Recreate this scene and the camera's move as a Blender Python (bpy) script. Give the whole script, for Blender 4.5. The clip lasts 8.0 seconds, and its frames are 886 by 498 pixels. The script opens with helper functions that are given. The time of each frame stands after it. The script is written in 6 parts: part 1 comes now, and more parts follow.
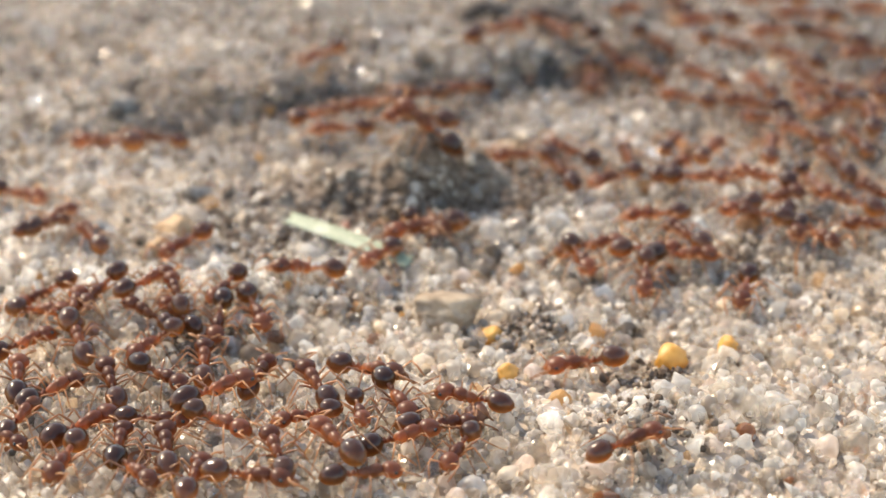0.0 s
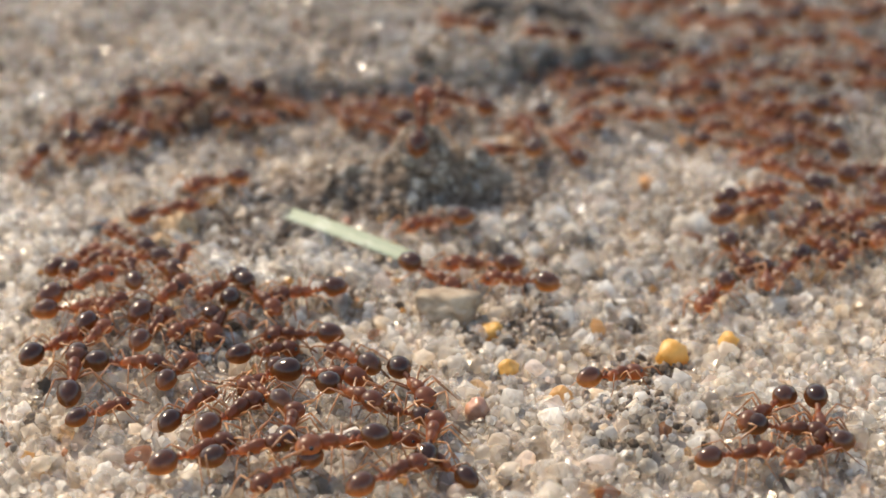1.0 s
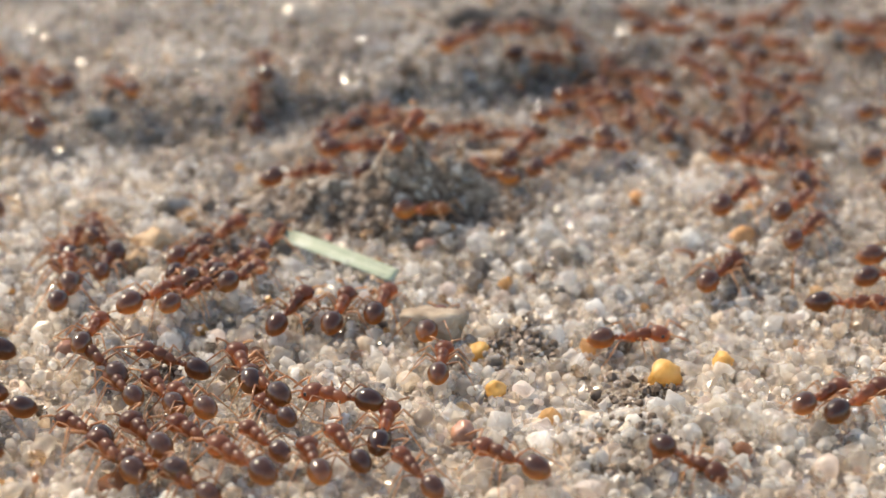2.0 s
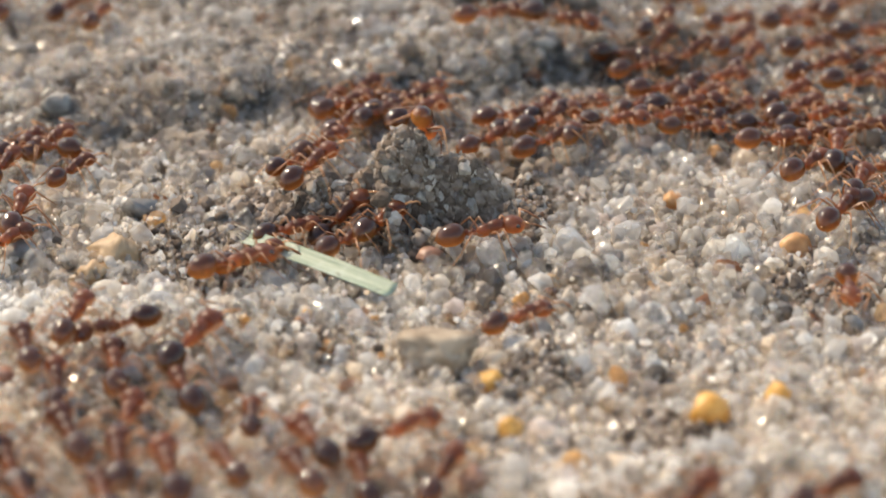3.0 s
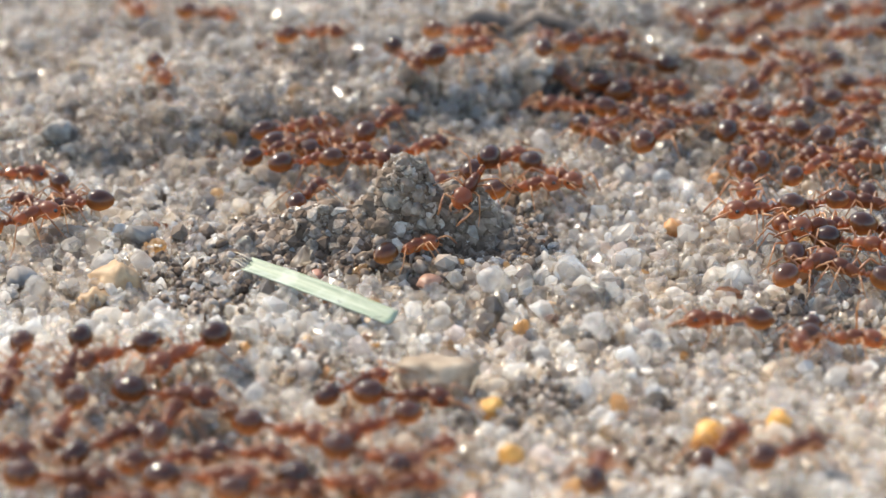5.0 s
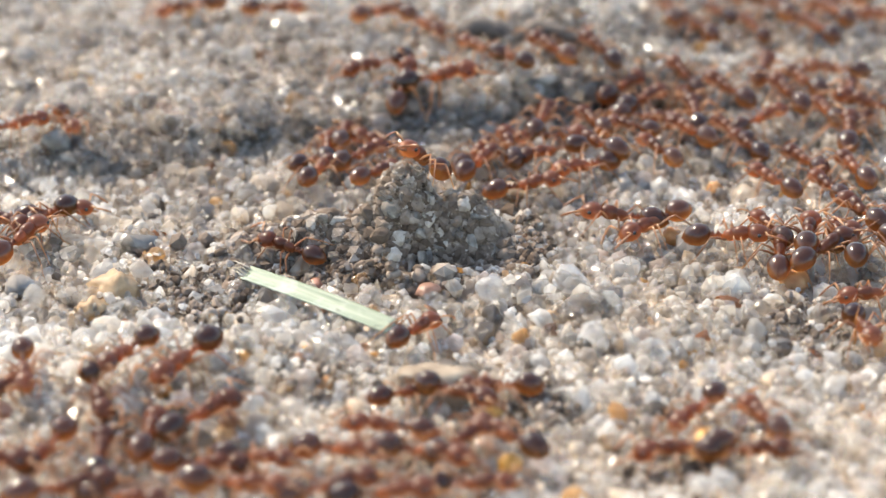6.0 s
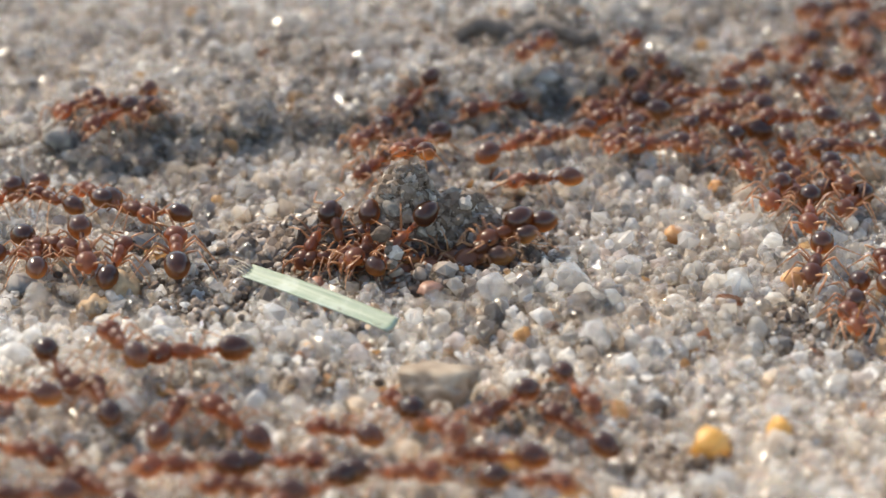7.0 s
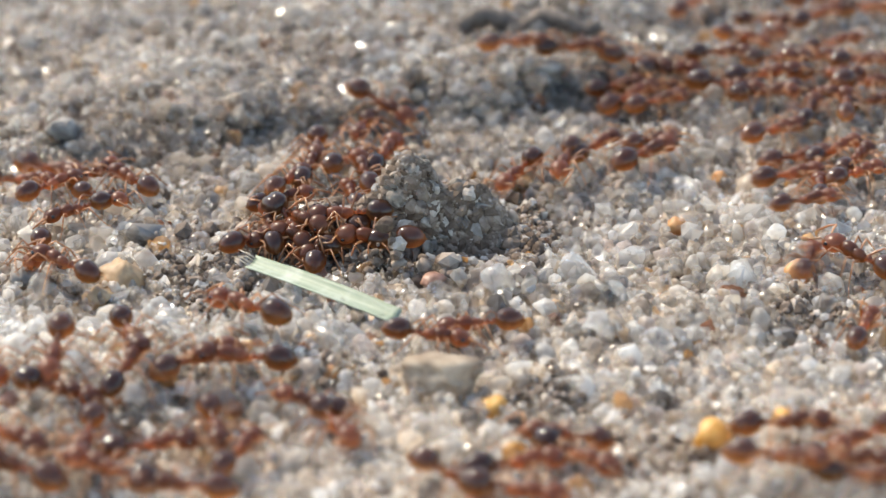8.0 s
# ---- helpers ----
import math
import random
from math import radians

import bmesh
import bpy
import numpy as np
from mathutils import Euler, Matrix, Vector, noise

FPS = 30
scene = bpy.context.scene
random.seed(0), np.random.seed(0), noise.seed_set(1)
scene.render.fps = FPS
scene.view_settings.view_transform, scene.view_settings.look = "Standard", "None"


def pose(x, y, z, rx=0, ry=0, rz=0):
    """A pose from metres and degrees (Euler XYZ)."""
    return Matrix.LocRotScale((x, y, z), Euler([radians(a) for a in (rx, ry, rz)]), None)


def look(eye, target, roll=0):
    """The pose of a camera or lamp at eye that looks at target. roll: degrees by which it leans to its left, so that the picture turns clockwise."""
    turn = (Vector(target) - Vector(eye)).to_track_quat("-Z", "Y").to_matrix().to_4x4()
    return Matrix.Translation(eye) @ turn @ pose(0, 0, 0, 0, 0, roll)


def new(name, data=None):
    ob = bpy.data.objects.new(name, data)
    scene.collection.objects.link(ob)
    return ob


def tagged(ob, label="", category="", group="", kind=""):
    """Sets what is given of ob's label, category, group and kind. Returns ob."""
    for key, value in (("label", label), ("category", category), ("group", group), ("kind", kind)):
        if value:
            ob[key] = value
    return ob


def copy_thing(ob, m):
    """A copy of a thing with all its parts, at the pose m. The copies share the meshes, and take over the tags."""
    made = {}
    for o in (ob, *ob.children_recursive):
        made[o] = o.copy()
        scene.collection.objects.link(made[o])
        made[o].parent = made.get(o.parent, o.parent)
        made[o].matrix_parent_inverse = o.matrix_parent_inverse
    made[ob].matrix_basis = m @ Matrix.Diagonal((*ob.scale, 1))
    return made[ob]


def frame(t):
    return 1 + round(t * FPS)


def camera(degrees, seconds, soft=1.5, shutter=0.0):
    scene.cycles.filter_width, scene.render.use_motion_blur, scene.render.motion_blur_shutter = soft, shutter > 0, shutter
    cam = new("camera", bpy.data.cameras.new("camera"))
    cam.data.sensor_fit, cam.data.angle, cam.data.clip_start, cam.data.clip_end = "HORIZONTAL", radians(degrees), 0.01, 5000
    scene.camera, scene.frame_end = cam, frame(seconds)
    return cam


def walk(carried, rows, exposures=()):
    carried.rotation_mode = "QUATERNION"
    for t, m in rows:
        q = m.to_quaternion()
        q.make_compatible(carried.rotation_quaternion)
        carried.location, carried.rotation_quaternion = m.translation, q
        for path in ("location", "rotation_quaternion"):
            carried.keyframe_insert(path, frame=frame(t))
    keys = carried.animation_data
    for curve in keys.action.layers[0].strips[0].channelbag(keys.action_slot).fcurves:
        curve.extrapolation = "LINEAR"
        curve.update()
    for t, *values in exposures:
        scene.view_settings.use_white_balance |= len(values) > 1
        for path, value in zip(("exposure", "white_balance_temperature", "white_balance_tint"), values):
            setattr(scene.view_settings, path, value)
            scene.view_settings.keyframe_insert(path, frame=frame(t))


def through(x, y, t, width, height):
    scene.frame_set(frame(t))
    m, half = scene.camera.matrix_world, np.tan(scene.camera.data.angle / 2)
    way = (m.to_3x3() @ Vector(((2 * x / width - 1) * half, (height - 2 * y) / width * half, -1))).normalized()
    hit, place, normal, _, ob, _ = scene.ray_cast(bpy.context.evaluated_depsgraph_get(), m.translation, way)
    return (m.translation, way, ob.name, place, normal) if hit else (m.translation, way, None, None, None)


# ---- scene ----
MM = 0.001
cam = camera(20.0, 8.0, soft=1.5, shutter=0.3)
cam.data.dof.use_dof = True
cam.data.dof.focus_distance = 81.6 * MM
cam.data.dof.aperture_fstop = 74.0

# seconds, eye in millimetres, yaw to the left and pitch in degrees, roll
PATH = [
    (0, -0.224, -89.865, 39.613, 0.0566, -24.7344, -0.039),
    (0.5, -0.224, -89.865, 39.613, 0.0630, -24.7473, -0.039),
    (1, -0.224, -89.865, 39.613, 0.0759, -24.8246, -0.039),
    (1.5, -0.224, -89.865, 39.613, 0.0952, -24.8632, -0.039),
    (1.7, -0.224, -89.865, 39.613, -0.3622, -24.3864, -0.039),
    (2.8, 0.000, -75.642, 33.678, 0.1160, -24.9922, 0.000),
    (3, 0.000, -75.642, 33.678, -0.0258, -24.5541, 0.000),
    (3.2, 0.000, -75.642, 33.678, -0.0258, -23.6521, 0.000),
    (3.5, 0.000, -75.642, 33.678, -0.0515, -23.3041, 0.000),
    (4, 0.000, -75.642, 33.678, -0.0129, -23.6456, 0.000),
    (4.5, 0.000, -75.642, 33.678, 0.0000, -24.0000, 0.000),
    (6, 0.000, -75.642, 33.678, -0.0387, -23.7294, 0.000),
    (6.5, 0.000, -75.642, 33.678, 0.0000, -23.8325, 0.000),
    (7, 0.000, -75.642, 33.678, 0.0000, -23.7680, 0.000),
    (7.5, 0.000, -75.642, 33.678, 0.0838, -23.9742, 0.000),
    (8, 0.000, -75.642, 33.678, 0.0838, -23.9742, 0.000),
]
walk(cam, [(t, Matrix.Translation(Vector((x, y, z)) * MM) @ pose(0, 0, 0, 90 + pitch, 0, yaw) @ pose(0, 0, 0, 0, 0, roll))
           for t, x, y, z, yaw, pitch, roll in PATH],
     exposures=[(0.0, 1.92, 7650, 9), (0.5, 1.78, 7650, 9), (1.0, 1.65, 7650, 9), (1.5, 1.77, 7550, 9), (3.0, 1.68, 7480, 8), (3.5, 1.59, 6810, 6),
                (4.0, 1.92, 6830, 6), (4.5, 1.88, 6830, 6), (6.0, 2.06, 6980, 7), (6.5, 2.08, 7010, 7), (7.0, 1.73, 6960, 7), (7.5, 2.03, 6930, 7), (8.0, 1.84, 6830, 6)])

# ---- light: low sun from behind, open sky ----
SUN_TO = Vector((-0.58, 0.50, 0.80)).normalized()
sun_lamp = bpy.data.lights.new("sun", "SUN")
sun_lamp.energy, sun_lamp.angle, sun_lamp.color = 2.0, radians(1.2), (1.0, 0.89, 0.74)
sun = new("sun", sun_lamp)
sun.matrix_world = look(SUN_TO * 3, (0, 0, 0))
world = bpy.data.worlds.new("sky")
scene.world = world
world.use_nodes = True
wn = world.node_tree.nodes
sky = wn.new("ShaderNodeTexSky")
sky.sky_type, sky.sun_disc = "NISHITA", False
sky.sun_elevation = math.asin(SUN_TO.z)
sky.sun_rotation = math.atan2(SUN_TO.x, SUN_TO.y)
world.node_tree.links.new(sky.outputs[0], wn["Background"].inputs[0])
wn["Background"].inputs[1].default_value = 0.15


# ---- the lie of the land, in millimetres ----
def smooth(a, b, v):
    u = np.clip((v - a) / (b - a), 0, 1)
    return u * u * (3 - 2 * u)


def bump(x, y, cx, cy, rx, ry, h, turn=0.0):
    c, s = math.cos(math.radians(turn)), math.sin(math.radians(turn))
    u, v = (x - cx) * c + (y - cy) * s, -(x - cx) * s + (y - cy) * c
    return h * np.exp(-((u / rx) ** 2 + (v / ry) ** 2))


def height(x, y):
    x, y = np.asarray(x, float), np.asarray(y, float)
    z = 0.22 * np.sin(0.55 * x + 1.3 + 0.4 * np.sin(0.31 * y)) * np.cos(0.48 * y + 0.6 * np.sin(0.27 * x + 2))
    z = z + 0.10 * np.sin(1.7 * x + 0.8 * y) * np.sin(1.3 * y - 0.9 * x + 1.0)
    # the crumbly mound with its lower shoulders, and the hollow before it
    z = z + bump(x, y, -1.3, 0.75, 1.05, 0.85, 2.6) + bump(x, y, 0.8, 1.1, 1.1, 0.75, 1.55)
    z = z + bump(x, y, -4.0, 1.0, 1.7, 0.8, 1.1, -6) - bump(x, y, 0.1, -0.65, 1.7, 0.7, 1.1) - bump(x, y, -4.4, -0.6, 1.6, 0.7, 0.3)
    # the bank behind, whose face turns away from the sun
    d = (y - 12.1 - 0.33 * x + 0.5 * np.sin(0.9 * x) * np.sin(0.37 * x + 1)) / 1.05
    bank = smooth(-1.12, 1.12, d) * (1 - smooth(5.5, 10, x)) * smooth(-26, -5, x)
    z = z + 1.25 * bank * (1 - 0.7 * smooth(3, 24, d))
    z = z + bump(x, y, 3.5, 20.5, 3.0, 1.2, 0.9) + bump(x, y, 9.5, 17.0, 2.6, 1.6, 0.8)
    # low swells in front
    z = z + bump(x, y, -9.5, -8.5, 4.0, 2.5, 0.7) + bump(x, y, 9.0, -18.0, 6.0, 3.0, 0.8) - bump(x, y, 5.5, -15.5, 2.4, 1.3, 0.5)
    return z


def slope(x, y):
    e = 0.35
    return Vector((-(height(x + e, y) - height(x - e, y)) / (2 * e), -(height(x, y + e) - height(x, y - e)) / (2 * e), 1)).normalized()


# ---- materials ----
def material(name):
    m = bpy.data.materials.new(name)
    m.use_nodes = True
    m.node_tree.nodes.clear()
    return m, m.node_tree.nodes, m.node_tree.links


def node(nodes, kind, **values):
    n = nodes.new(kind)
    for key, value in values.items():
        n.inputs[key.replace("_", " ")].default_value = value
    return n


def ramp(nodes, stops, constant=False):
    r = nodes.new("ShaderNodeValToRGB")
    r.color_ramp.interpolation = "CONSTANT" if constant else "LINEAR"
    while len(r.color_ramp.elements) < len(stops):
        r.color_ramp.elements.new(0.5)
    for e, (at, c) in zip(r.color_ramp.elements, stops):
        e.position, e.color = at, (*c, 1)
    return r


def mixed(nodes, links, a, b, fac, mode="MIX"):
    m = nodes.new("ShaderNodeMix")
    m.data_type, m.blend_type = "RGBA", mode
    for socket, value in ((m.inputs[0], fac), (m.inputs[6], a), (m.inputs[7], b)):
        if isinstance(value, (int, float)):
            socket.default_value = value
        elif isinstance(value, tuple):
            socket.default_value = (*value, 1)
        else:
            links.new(value, socket)
    return m.outputs[2]


def noise_at(nodes, links, scale, detail=3.0, rough=0.55):
    co = nodes.new("ShaderNodeTexCoord")
    n = node(nodes, "ShaderNodeTexNoise", Scale=scale, Detail=detail, Roughness=rough)
    links.new(co.outputs["Object"], n.inputs["Vector"])
    return n


def bumped(nodes, links, height_out, strength, distance):
    b = node(nodes, "ShaderNodeBump", Strength=strength, Distance=distance)
    links.new(height_out, b.inputs["Height"])
    return b.outputs[0]


def surface(nodes, links, colour, rough=0.35, through=0.0, through_colour=None, normal=None, coat=0.0, ior=1.5, glassy=0.0, see=None):
    """A coat of gloss over a body that lets some light through it."""
    p = node(nodes, "ShaderNodeBsdfPrincipled", IOR=ior)
    p.inputs["Coat Weight"].default_value = coat
    p.inputs["Coat Roughness"].default_value = 0.15
    if isinstance(glassy, (int, float)):
        p.inputs["Transmission Weight"].default_value = glassy
    else:
        links.new(glassy, p.inputs["Transmission Weight"])
    if isinstance(rough, (int, float)):
        p.inputs["Roughness"].default_value = rough
    else:
        links.new(rough, p.inputs["Roughness"])
    if isinstance(colour, tuple):
        p.inputs["Base Color"].default_value = (*colour, 1)
    else:
        links.new(colour, p.inputs["Base Color"])
    if normal:
        links.new(normal, p.inputs["Normal"])
    out = nodes.new("ShaderNodeOutputMaterial")
    if through:
        t = nodes.new("ShaderNodeBsdfTranslucent")
        c = through_colour or colour
        if isinstance(c, tuple):
            t.inputs[0].default_value = (*c, 1)
        else:
            links.new(c, t.inputs[0])
        s = nodes.new("ShaderNodeMixShader")
        if isinstance(through, (int, float)):
            s.inputs[0].default_value = through
        else:
            links.new(through, s.inputs[0])
        links.new(p.outputs[0], s.inputs[1])
        links.new(t.outputs[0], s.inputs[2])
        if see:
            clear = nodes.new("ShaderNodeBsdfTransparent")
            both = nodes.new("ShaderNodeMixShader")
            links.new(see, both.inputs[0])
            links.new(s.outputs[0], both.inputs[1])
            links.new(clear.outputs[0], both.inputs[2])
            links.new(both.outputs[0], out.inputs[0])
        else:
            links.new(s.outputs[0], out.inputs[0])
    else:
        links.new(p.outputs[0], out.inputs[0])
    return p


# quartz sand: clear, milky, cream, rose and smoky grains with a few ochre and dark ones
GRAINS = [(0.00, (0.87, 0.865, 0.85)), (0.26, (0.84, 0.81, 0.765)), (0.42, (0.79, 0.785, 0.78)), (0.60, (0.84, 0.77, 0.68)),
          (0.70, (0.79, 0.725, 0.69)), (0.78, (0.70, 0.685, 0.665)), (0.85, (0.62, 0.54, 0.455)), (0.89, (0.42, 0.375, 0.335)), (0.925, (0.27, 0.24, 0.215)),
          (0.94, (0.90, 0.90, 0.90)), (0.978, (0.74, 0.48, 0.22)), (0.99, (0.45, 0.24, 0.14))]


def sand_material(name, per_object, soil=(0.72, 0.66, 0.58), soil_low=(0.93, 0.925, 0.91)):
    m, n, l = material(name)
    if per_object:
        pick = n.new("ShaderNodeObjectInfo").outputs["Random"]
    else:
        pick = n.new("ShaderNodeNewGeometry").outputs["Random Per Island"]
    r = ramp(n, GRAINS, constant=True)
    l.new(pick, r.inputs[0])
    vary = n.new("ShaderNodeMath")
    vary.operation = "MULTIPLY"
    vary.inputs[1].default_value = 37.7
    l.new(pick, vary.inputs[0])
    fract = n.new("ShaderNodeMath")
    fract.operation = "FRACT"
    l.new(vary.outputs[0], fract.inputs[0])
    shade = ramp(n, [(0.0, (0.80, 0.79, 0.78)), (1.0, (1.12, 1.11, 1.09))])
    l.new(fract.outputs[0], shade.inputs[0])
    stain = noise_at(n, l, 2600, 4)
    spots = ramp(n, [(0.34, (1.05, 1.05, 1.05)), (0.50, (0.92, 0.91, 0.90)), (0.68, (0.70, 0.63, 0.56))])
    l.new(stain.outputs[0], spots.inputs[0])
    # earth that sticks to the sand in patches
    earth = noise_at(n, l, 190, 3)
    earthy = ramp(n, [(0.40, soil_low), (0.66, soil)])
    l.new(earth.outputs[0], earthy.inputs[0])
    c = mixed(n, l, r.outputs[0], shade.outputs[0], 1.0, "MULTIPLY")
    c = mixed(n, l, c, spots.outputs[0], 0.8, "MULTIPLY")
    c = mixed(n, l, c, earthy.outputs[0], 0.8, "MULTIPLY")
    rough = ramp(n, [(0.0, (0.06, 0.06, 0.06)), (0.6, (0.16, 0.16, 0.16)), (1.0, (0.38, 0.38, 0.38))])
    l.new(fract.outputs[0], rough.inputs[0])
    clear = ramp(n, [(0.0, (0.2, 0.2, 0.2)), (0.38, (0.42, 0.42, 0.42)), (0.42, (0.86, 0.86, 0.86)), (1.0, (0.98, 0.98, 0.98))])
    lot = n.new("ShaderNodeMath")
    lot.operation = "FRACT"
    more = n.new("ShaderNodeMath")
    more.operation = "MULTIPLY"
    more.inputs[1].default_value = 91.3
    l.new(pick, more.inputs[0])
    l.new(more.outputs[0], lot.inputs[0])
    l.new(lot.outputs[0], clear.inputs[0])
    milky = ramp(n, [(0.0, (0.75, 0.75, 0.75)), (0.40, (0.62, 0.62, 0.62)), (0.46, (0.46, 0.46, 0.46)), (1.0, (0.36, 0.36, 0.36))])
    l.new(lot.outputs[0], milky.inputs[0])
    see = ramp(n, [(0.0, (0.06, 0.06, 0.06)), (0.36, (0.20, 0.20, 0.20)), (0.42, (0.40, 0.40, 0.40)), (1.0, (0.62, 0.62, 0.62))])
    l.new(lot.outputs[0], see.inputs[0])
    surface(n, l, c, rough.outputs[0], through=milky.outputs[0], see=see.outputs[0], coat=0.3, glassy=clear.outputs[0], normal=bumped(n, l, noise_at(n, l, 3600, 4).outputs[0], 0.7, 0.00006))
    return m


def tinted(name, dark, light, scale=2500, rough=0.35, through=0.35, coat=0.0, relief=0.4, glassy=0.0, sheer=0.0):
    m, n, l = material(name)
    a, b = noise_at(n, l, scale, 5), noise_at(n, l, scale * 0.3, 3)
    r = ramp(n, [(0.3, dark), (0.7, light)])
    l.new(a.outputs[0], r.inputs[0])
    r2 = ramp(n, [(0.35, (0.78, 0.76, 0.74)), (0.65, (1.08, 1.06, 1.04))])
    l.new(b.outputs[0], r2.inputs[0])
    c = mixed(n, l, r.outputs[0], r2.outputs[0], 1.0, "MULTIPLY")
    see = None
    if sheer:
        amount = node(n, "ShaderNodeValue")
        amount.outputs[0].default_value = sheer
        see = amount.outputs[0]
    surface(n, l, c, rough, through, normal=bumped(n, l, a.outputs[0], relief, 0.00006), coat=coat, glassy=glassy, see=see)
    return m


def crumb_material():
    """Crumbs of earth, some damp and dark, some dry and pale."""
    m, n, l = material("crumbs")
    pick = n.new("ShaderNodeNewGeometry").outputs["Random Per Island"]
    r = ramp(n, [(0.0, (0.085, 0.057, 0.038)), (0.3, (0.135, 0.097, 0.069)), (0.7, (0.205, 0.153, 0.113)), (0.9, (0.31, 0.247, 0.192)), (1.0, (0.46, 0.395, 0.325))])
    l.new(pick, r.inputs[0])
    grain = noise_at(n, l, 4200, 4)
    shade = ramp(n, [(0.3, (0.65, 0.62, 0.60)), (0.7, (1.2, 1.2, 1.2))])
    l.new(grain.outputs[0], shade.inputs[0])
    c = mixed(n, l, r.outputs[0], shade.outputs[0], 1.0, "MULTIPLY")
    body = surface(n, l, c, 0.85, 0.12, normal=bumped(n, l, grain.outputs[0], 0.6, 0.00005))
    body.inputs["Specular IOR Level"].default_value = 0.15
    return m


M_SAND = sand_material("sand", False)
# darker, browner tints all over, in the patches and between them
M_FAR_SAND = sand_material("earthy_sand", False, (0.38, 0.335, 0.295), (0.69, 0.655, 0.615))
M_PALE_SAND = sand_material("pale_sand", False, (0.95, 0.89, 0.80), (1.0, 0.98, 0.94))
M_GRAIN = sand_material("grain", True)
M_EARTH = tinted("earth", (0.24, 0.19, 0.15), (0.46, 0.39, 0.32), 900, 0.85, 0.0)
M_CRUMB = crumb_material()
M_FLAKE = tinted("crumb_flake", (0.12, 0.094, 0.071), (0.37, 0.315, 0.25), 2600, 0.7, 0.3, relief=0.8)
M_YELLOW = tinted("yellow_quartz", (0.62, 0.32, 0.060), (0.82, 0.49, 0.135), 1700, 0.45, 0.45)
M_ORANGE = tinted("orange_quartz", (0.50, 0.22, 0.07), (0.72, 0.40, 0.16), 1900, 0.45, 0.4)
M_RED = tinted("red_jasper", (0.27, 0.105, 0.058), (0.47, 0.245, 0.150), 2200, 0.35, 0.2)
M_SEED = tinted("brown_seed", (0.15, 0.070, 0.040), (0.31, 0.155, 0.092), 2200, 0.5, 0.1)
M_WHITE = tinted("milky_quartz", (0.54, 0.52, 0.48), (0.80, 0.78, 0.74), 2300, 0.3, 0.5, coat=0.1, sheer=0.22)
M_CLEAR = tinted("clear_quartz", (0.66, 0.65, 0.63), (0.86, 0.85, 0.83), 2300, 0.2, 0.35, coat=0.15, glassy=0.8, sheer=0.42)
M_SLATE = tinted("grey_flint", (0.13, 0.110, 0.092), (0.27, 0.235, 0.20), 1500, 0.75, 0.05)
M_TAN = tinted("tan_feldspar", (0.30, 0.18, 0.085), (0.55, 0.37, 0.20), 1900, 0.6, 0.25, relief=0.9)
M_STONE = tinted("pitted_stone", (0.24, 0.165, 0.105), (0.54, 0.44, 0.325), 1100, 0.9, 0.4)
M_FIBRE = tinted("dry_fibre", (0.50, 0.42, 0.30), (0.70, 0.62, 0.50), 2500, 0.6, 0.4)
M_HAIR = tinted("amber_fibre", (0.42, 0.16, 0.04), (0.62, 0.28, 0.08), 2500, 0.35, 0.4)


def blade_material():
    m, n, l = material("grass_blade")
    co = n.new("ShaderNodeTexCoord")
    mp = n.new("ShaderNodeMapping")
    mp.inputs["Scale"].default_value = (350, 9000, 900)
    l.new(co.outputs["Object"], mp.inputs[0])
    veins = node(n, "ShaderNodeTexNoise", Scale=1.0, Detail=4.0)
    l.new(mp.outputs[0], veins.inputs["Vector"])
    r = ramp(n, [(0.3, (0.155, 0.195, 0.115)), (0.5, (0.215, 0.25, 0.165)), (0.7, (0.285, 0.315, 0.225))])
    l.new(veins.outputs[0], r.inputs[0])
    patch = noise_at(n, l, 900, 3)
    pale = ramp(n, [(0.5, (0, 0, 0)), (0.68, (1, 1, 1))])
    l.new(patch.outputs[0], pale.inputs[0])
    c = mixed(n, l, r.outputs[0], (0.34, 0.360, 0.275), pale.outputs[0])
    surface(n, l, c, 0.55, 0.2, normal=bumped(n, l, veins.outputs[0], 0.5, 0.00004))
    return m


M_BLADE = blade_material()


def cuticle(name, dark, mid, light, axis, through, rough=0.22, coat=0.3):
    """Ant's cuticle: amber that lets light through, darker towards the top or tip."""
    m, n, l = material(name)
    co = n.new("ShaderNodeTexCoord")
    sep = n.new("ShaderNodeSeparateXYZ")
    l.new(co.outputs["Generated"], sep.inputs[0])
    r = ramp(n, [(0.12, light), (0.45, mid), (0.75, dark)])
    wobble = noise_at(n, l, 1500, 3)
    add = n.new("ShaderNodeMath")
    add.operation = "MULTIPLY_ADD"
    add.inputs[1].default_value = 0.4
    l.new(wobble.outputs[0], add.inputs[0])
    l.new(sep.outputs[axis], add.inputs[2])
    sub = n.new("ShaderNodeMath")
    sub.operation = "SUBTRACT"
    sub.inputs[1].default_value = 0.2
    l.new(add.outputs[0], sub.inputs[0])
    l.new(sub.outputs[0], r.inputs[0])
    info = n.new("ShaderNodeObjectInfo")
    tone = ramp(n, [(0.0, (0.62, 0.57, 0.54)), (0.5, (0.95, 0.93, 0.92)), (1.0, (1.2, 1.24, 1.25))])
    l.new(info.outputs["Random"], tone.inputs[0])
    c = mixed(n, l, r.outputs[0], tone.outputs[0], 1.0, "MULTIPLY")
    surface(n, l, c, rough, through, normal=bumped(n, l, noise_at(n, l, 9000, 3).outputs[0], 0.25, 0.00002), coat=coat, ior=1.55)
    return m


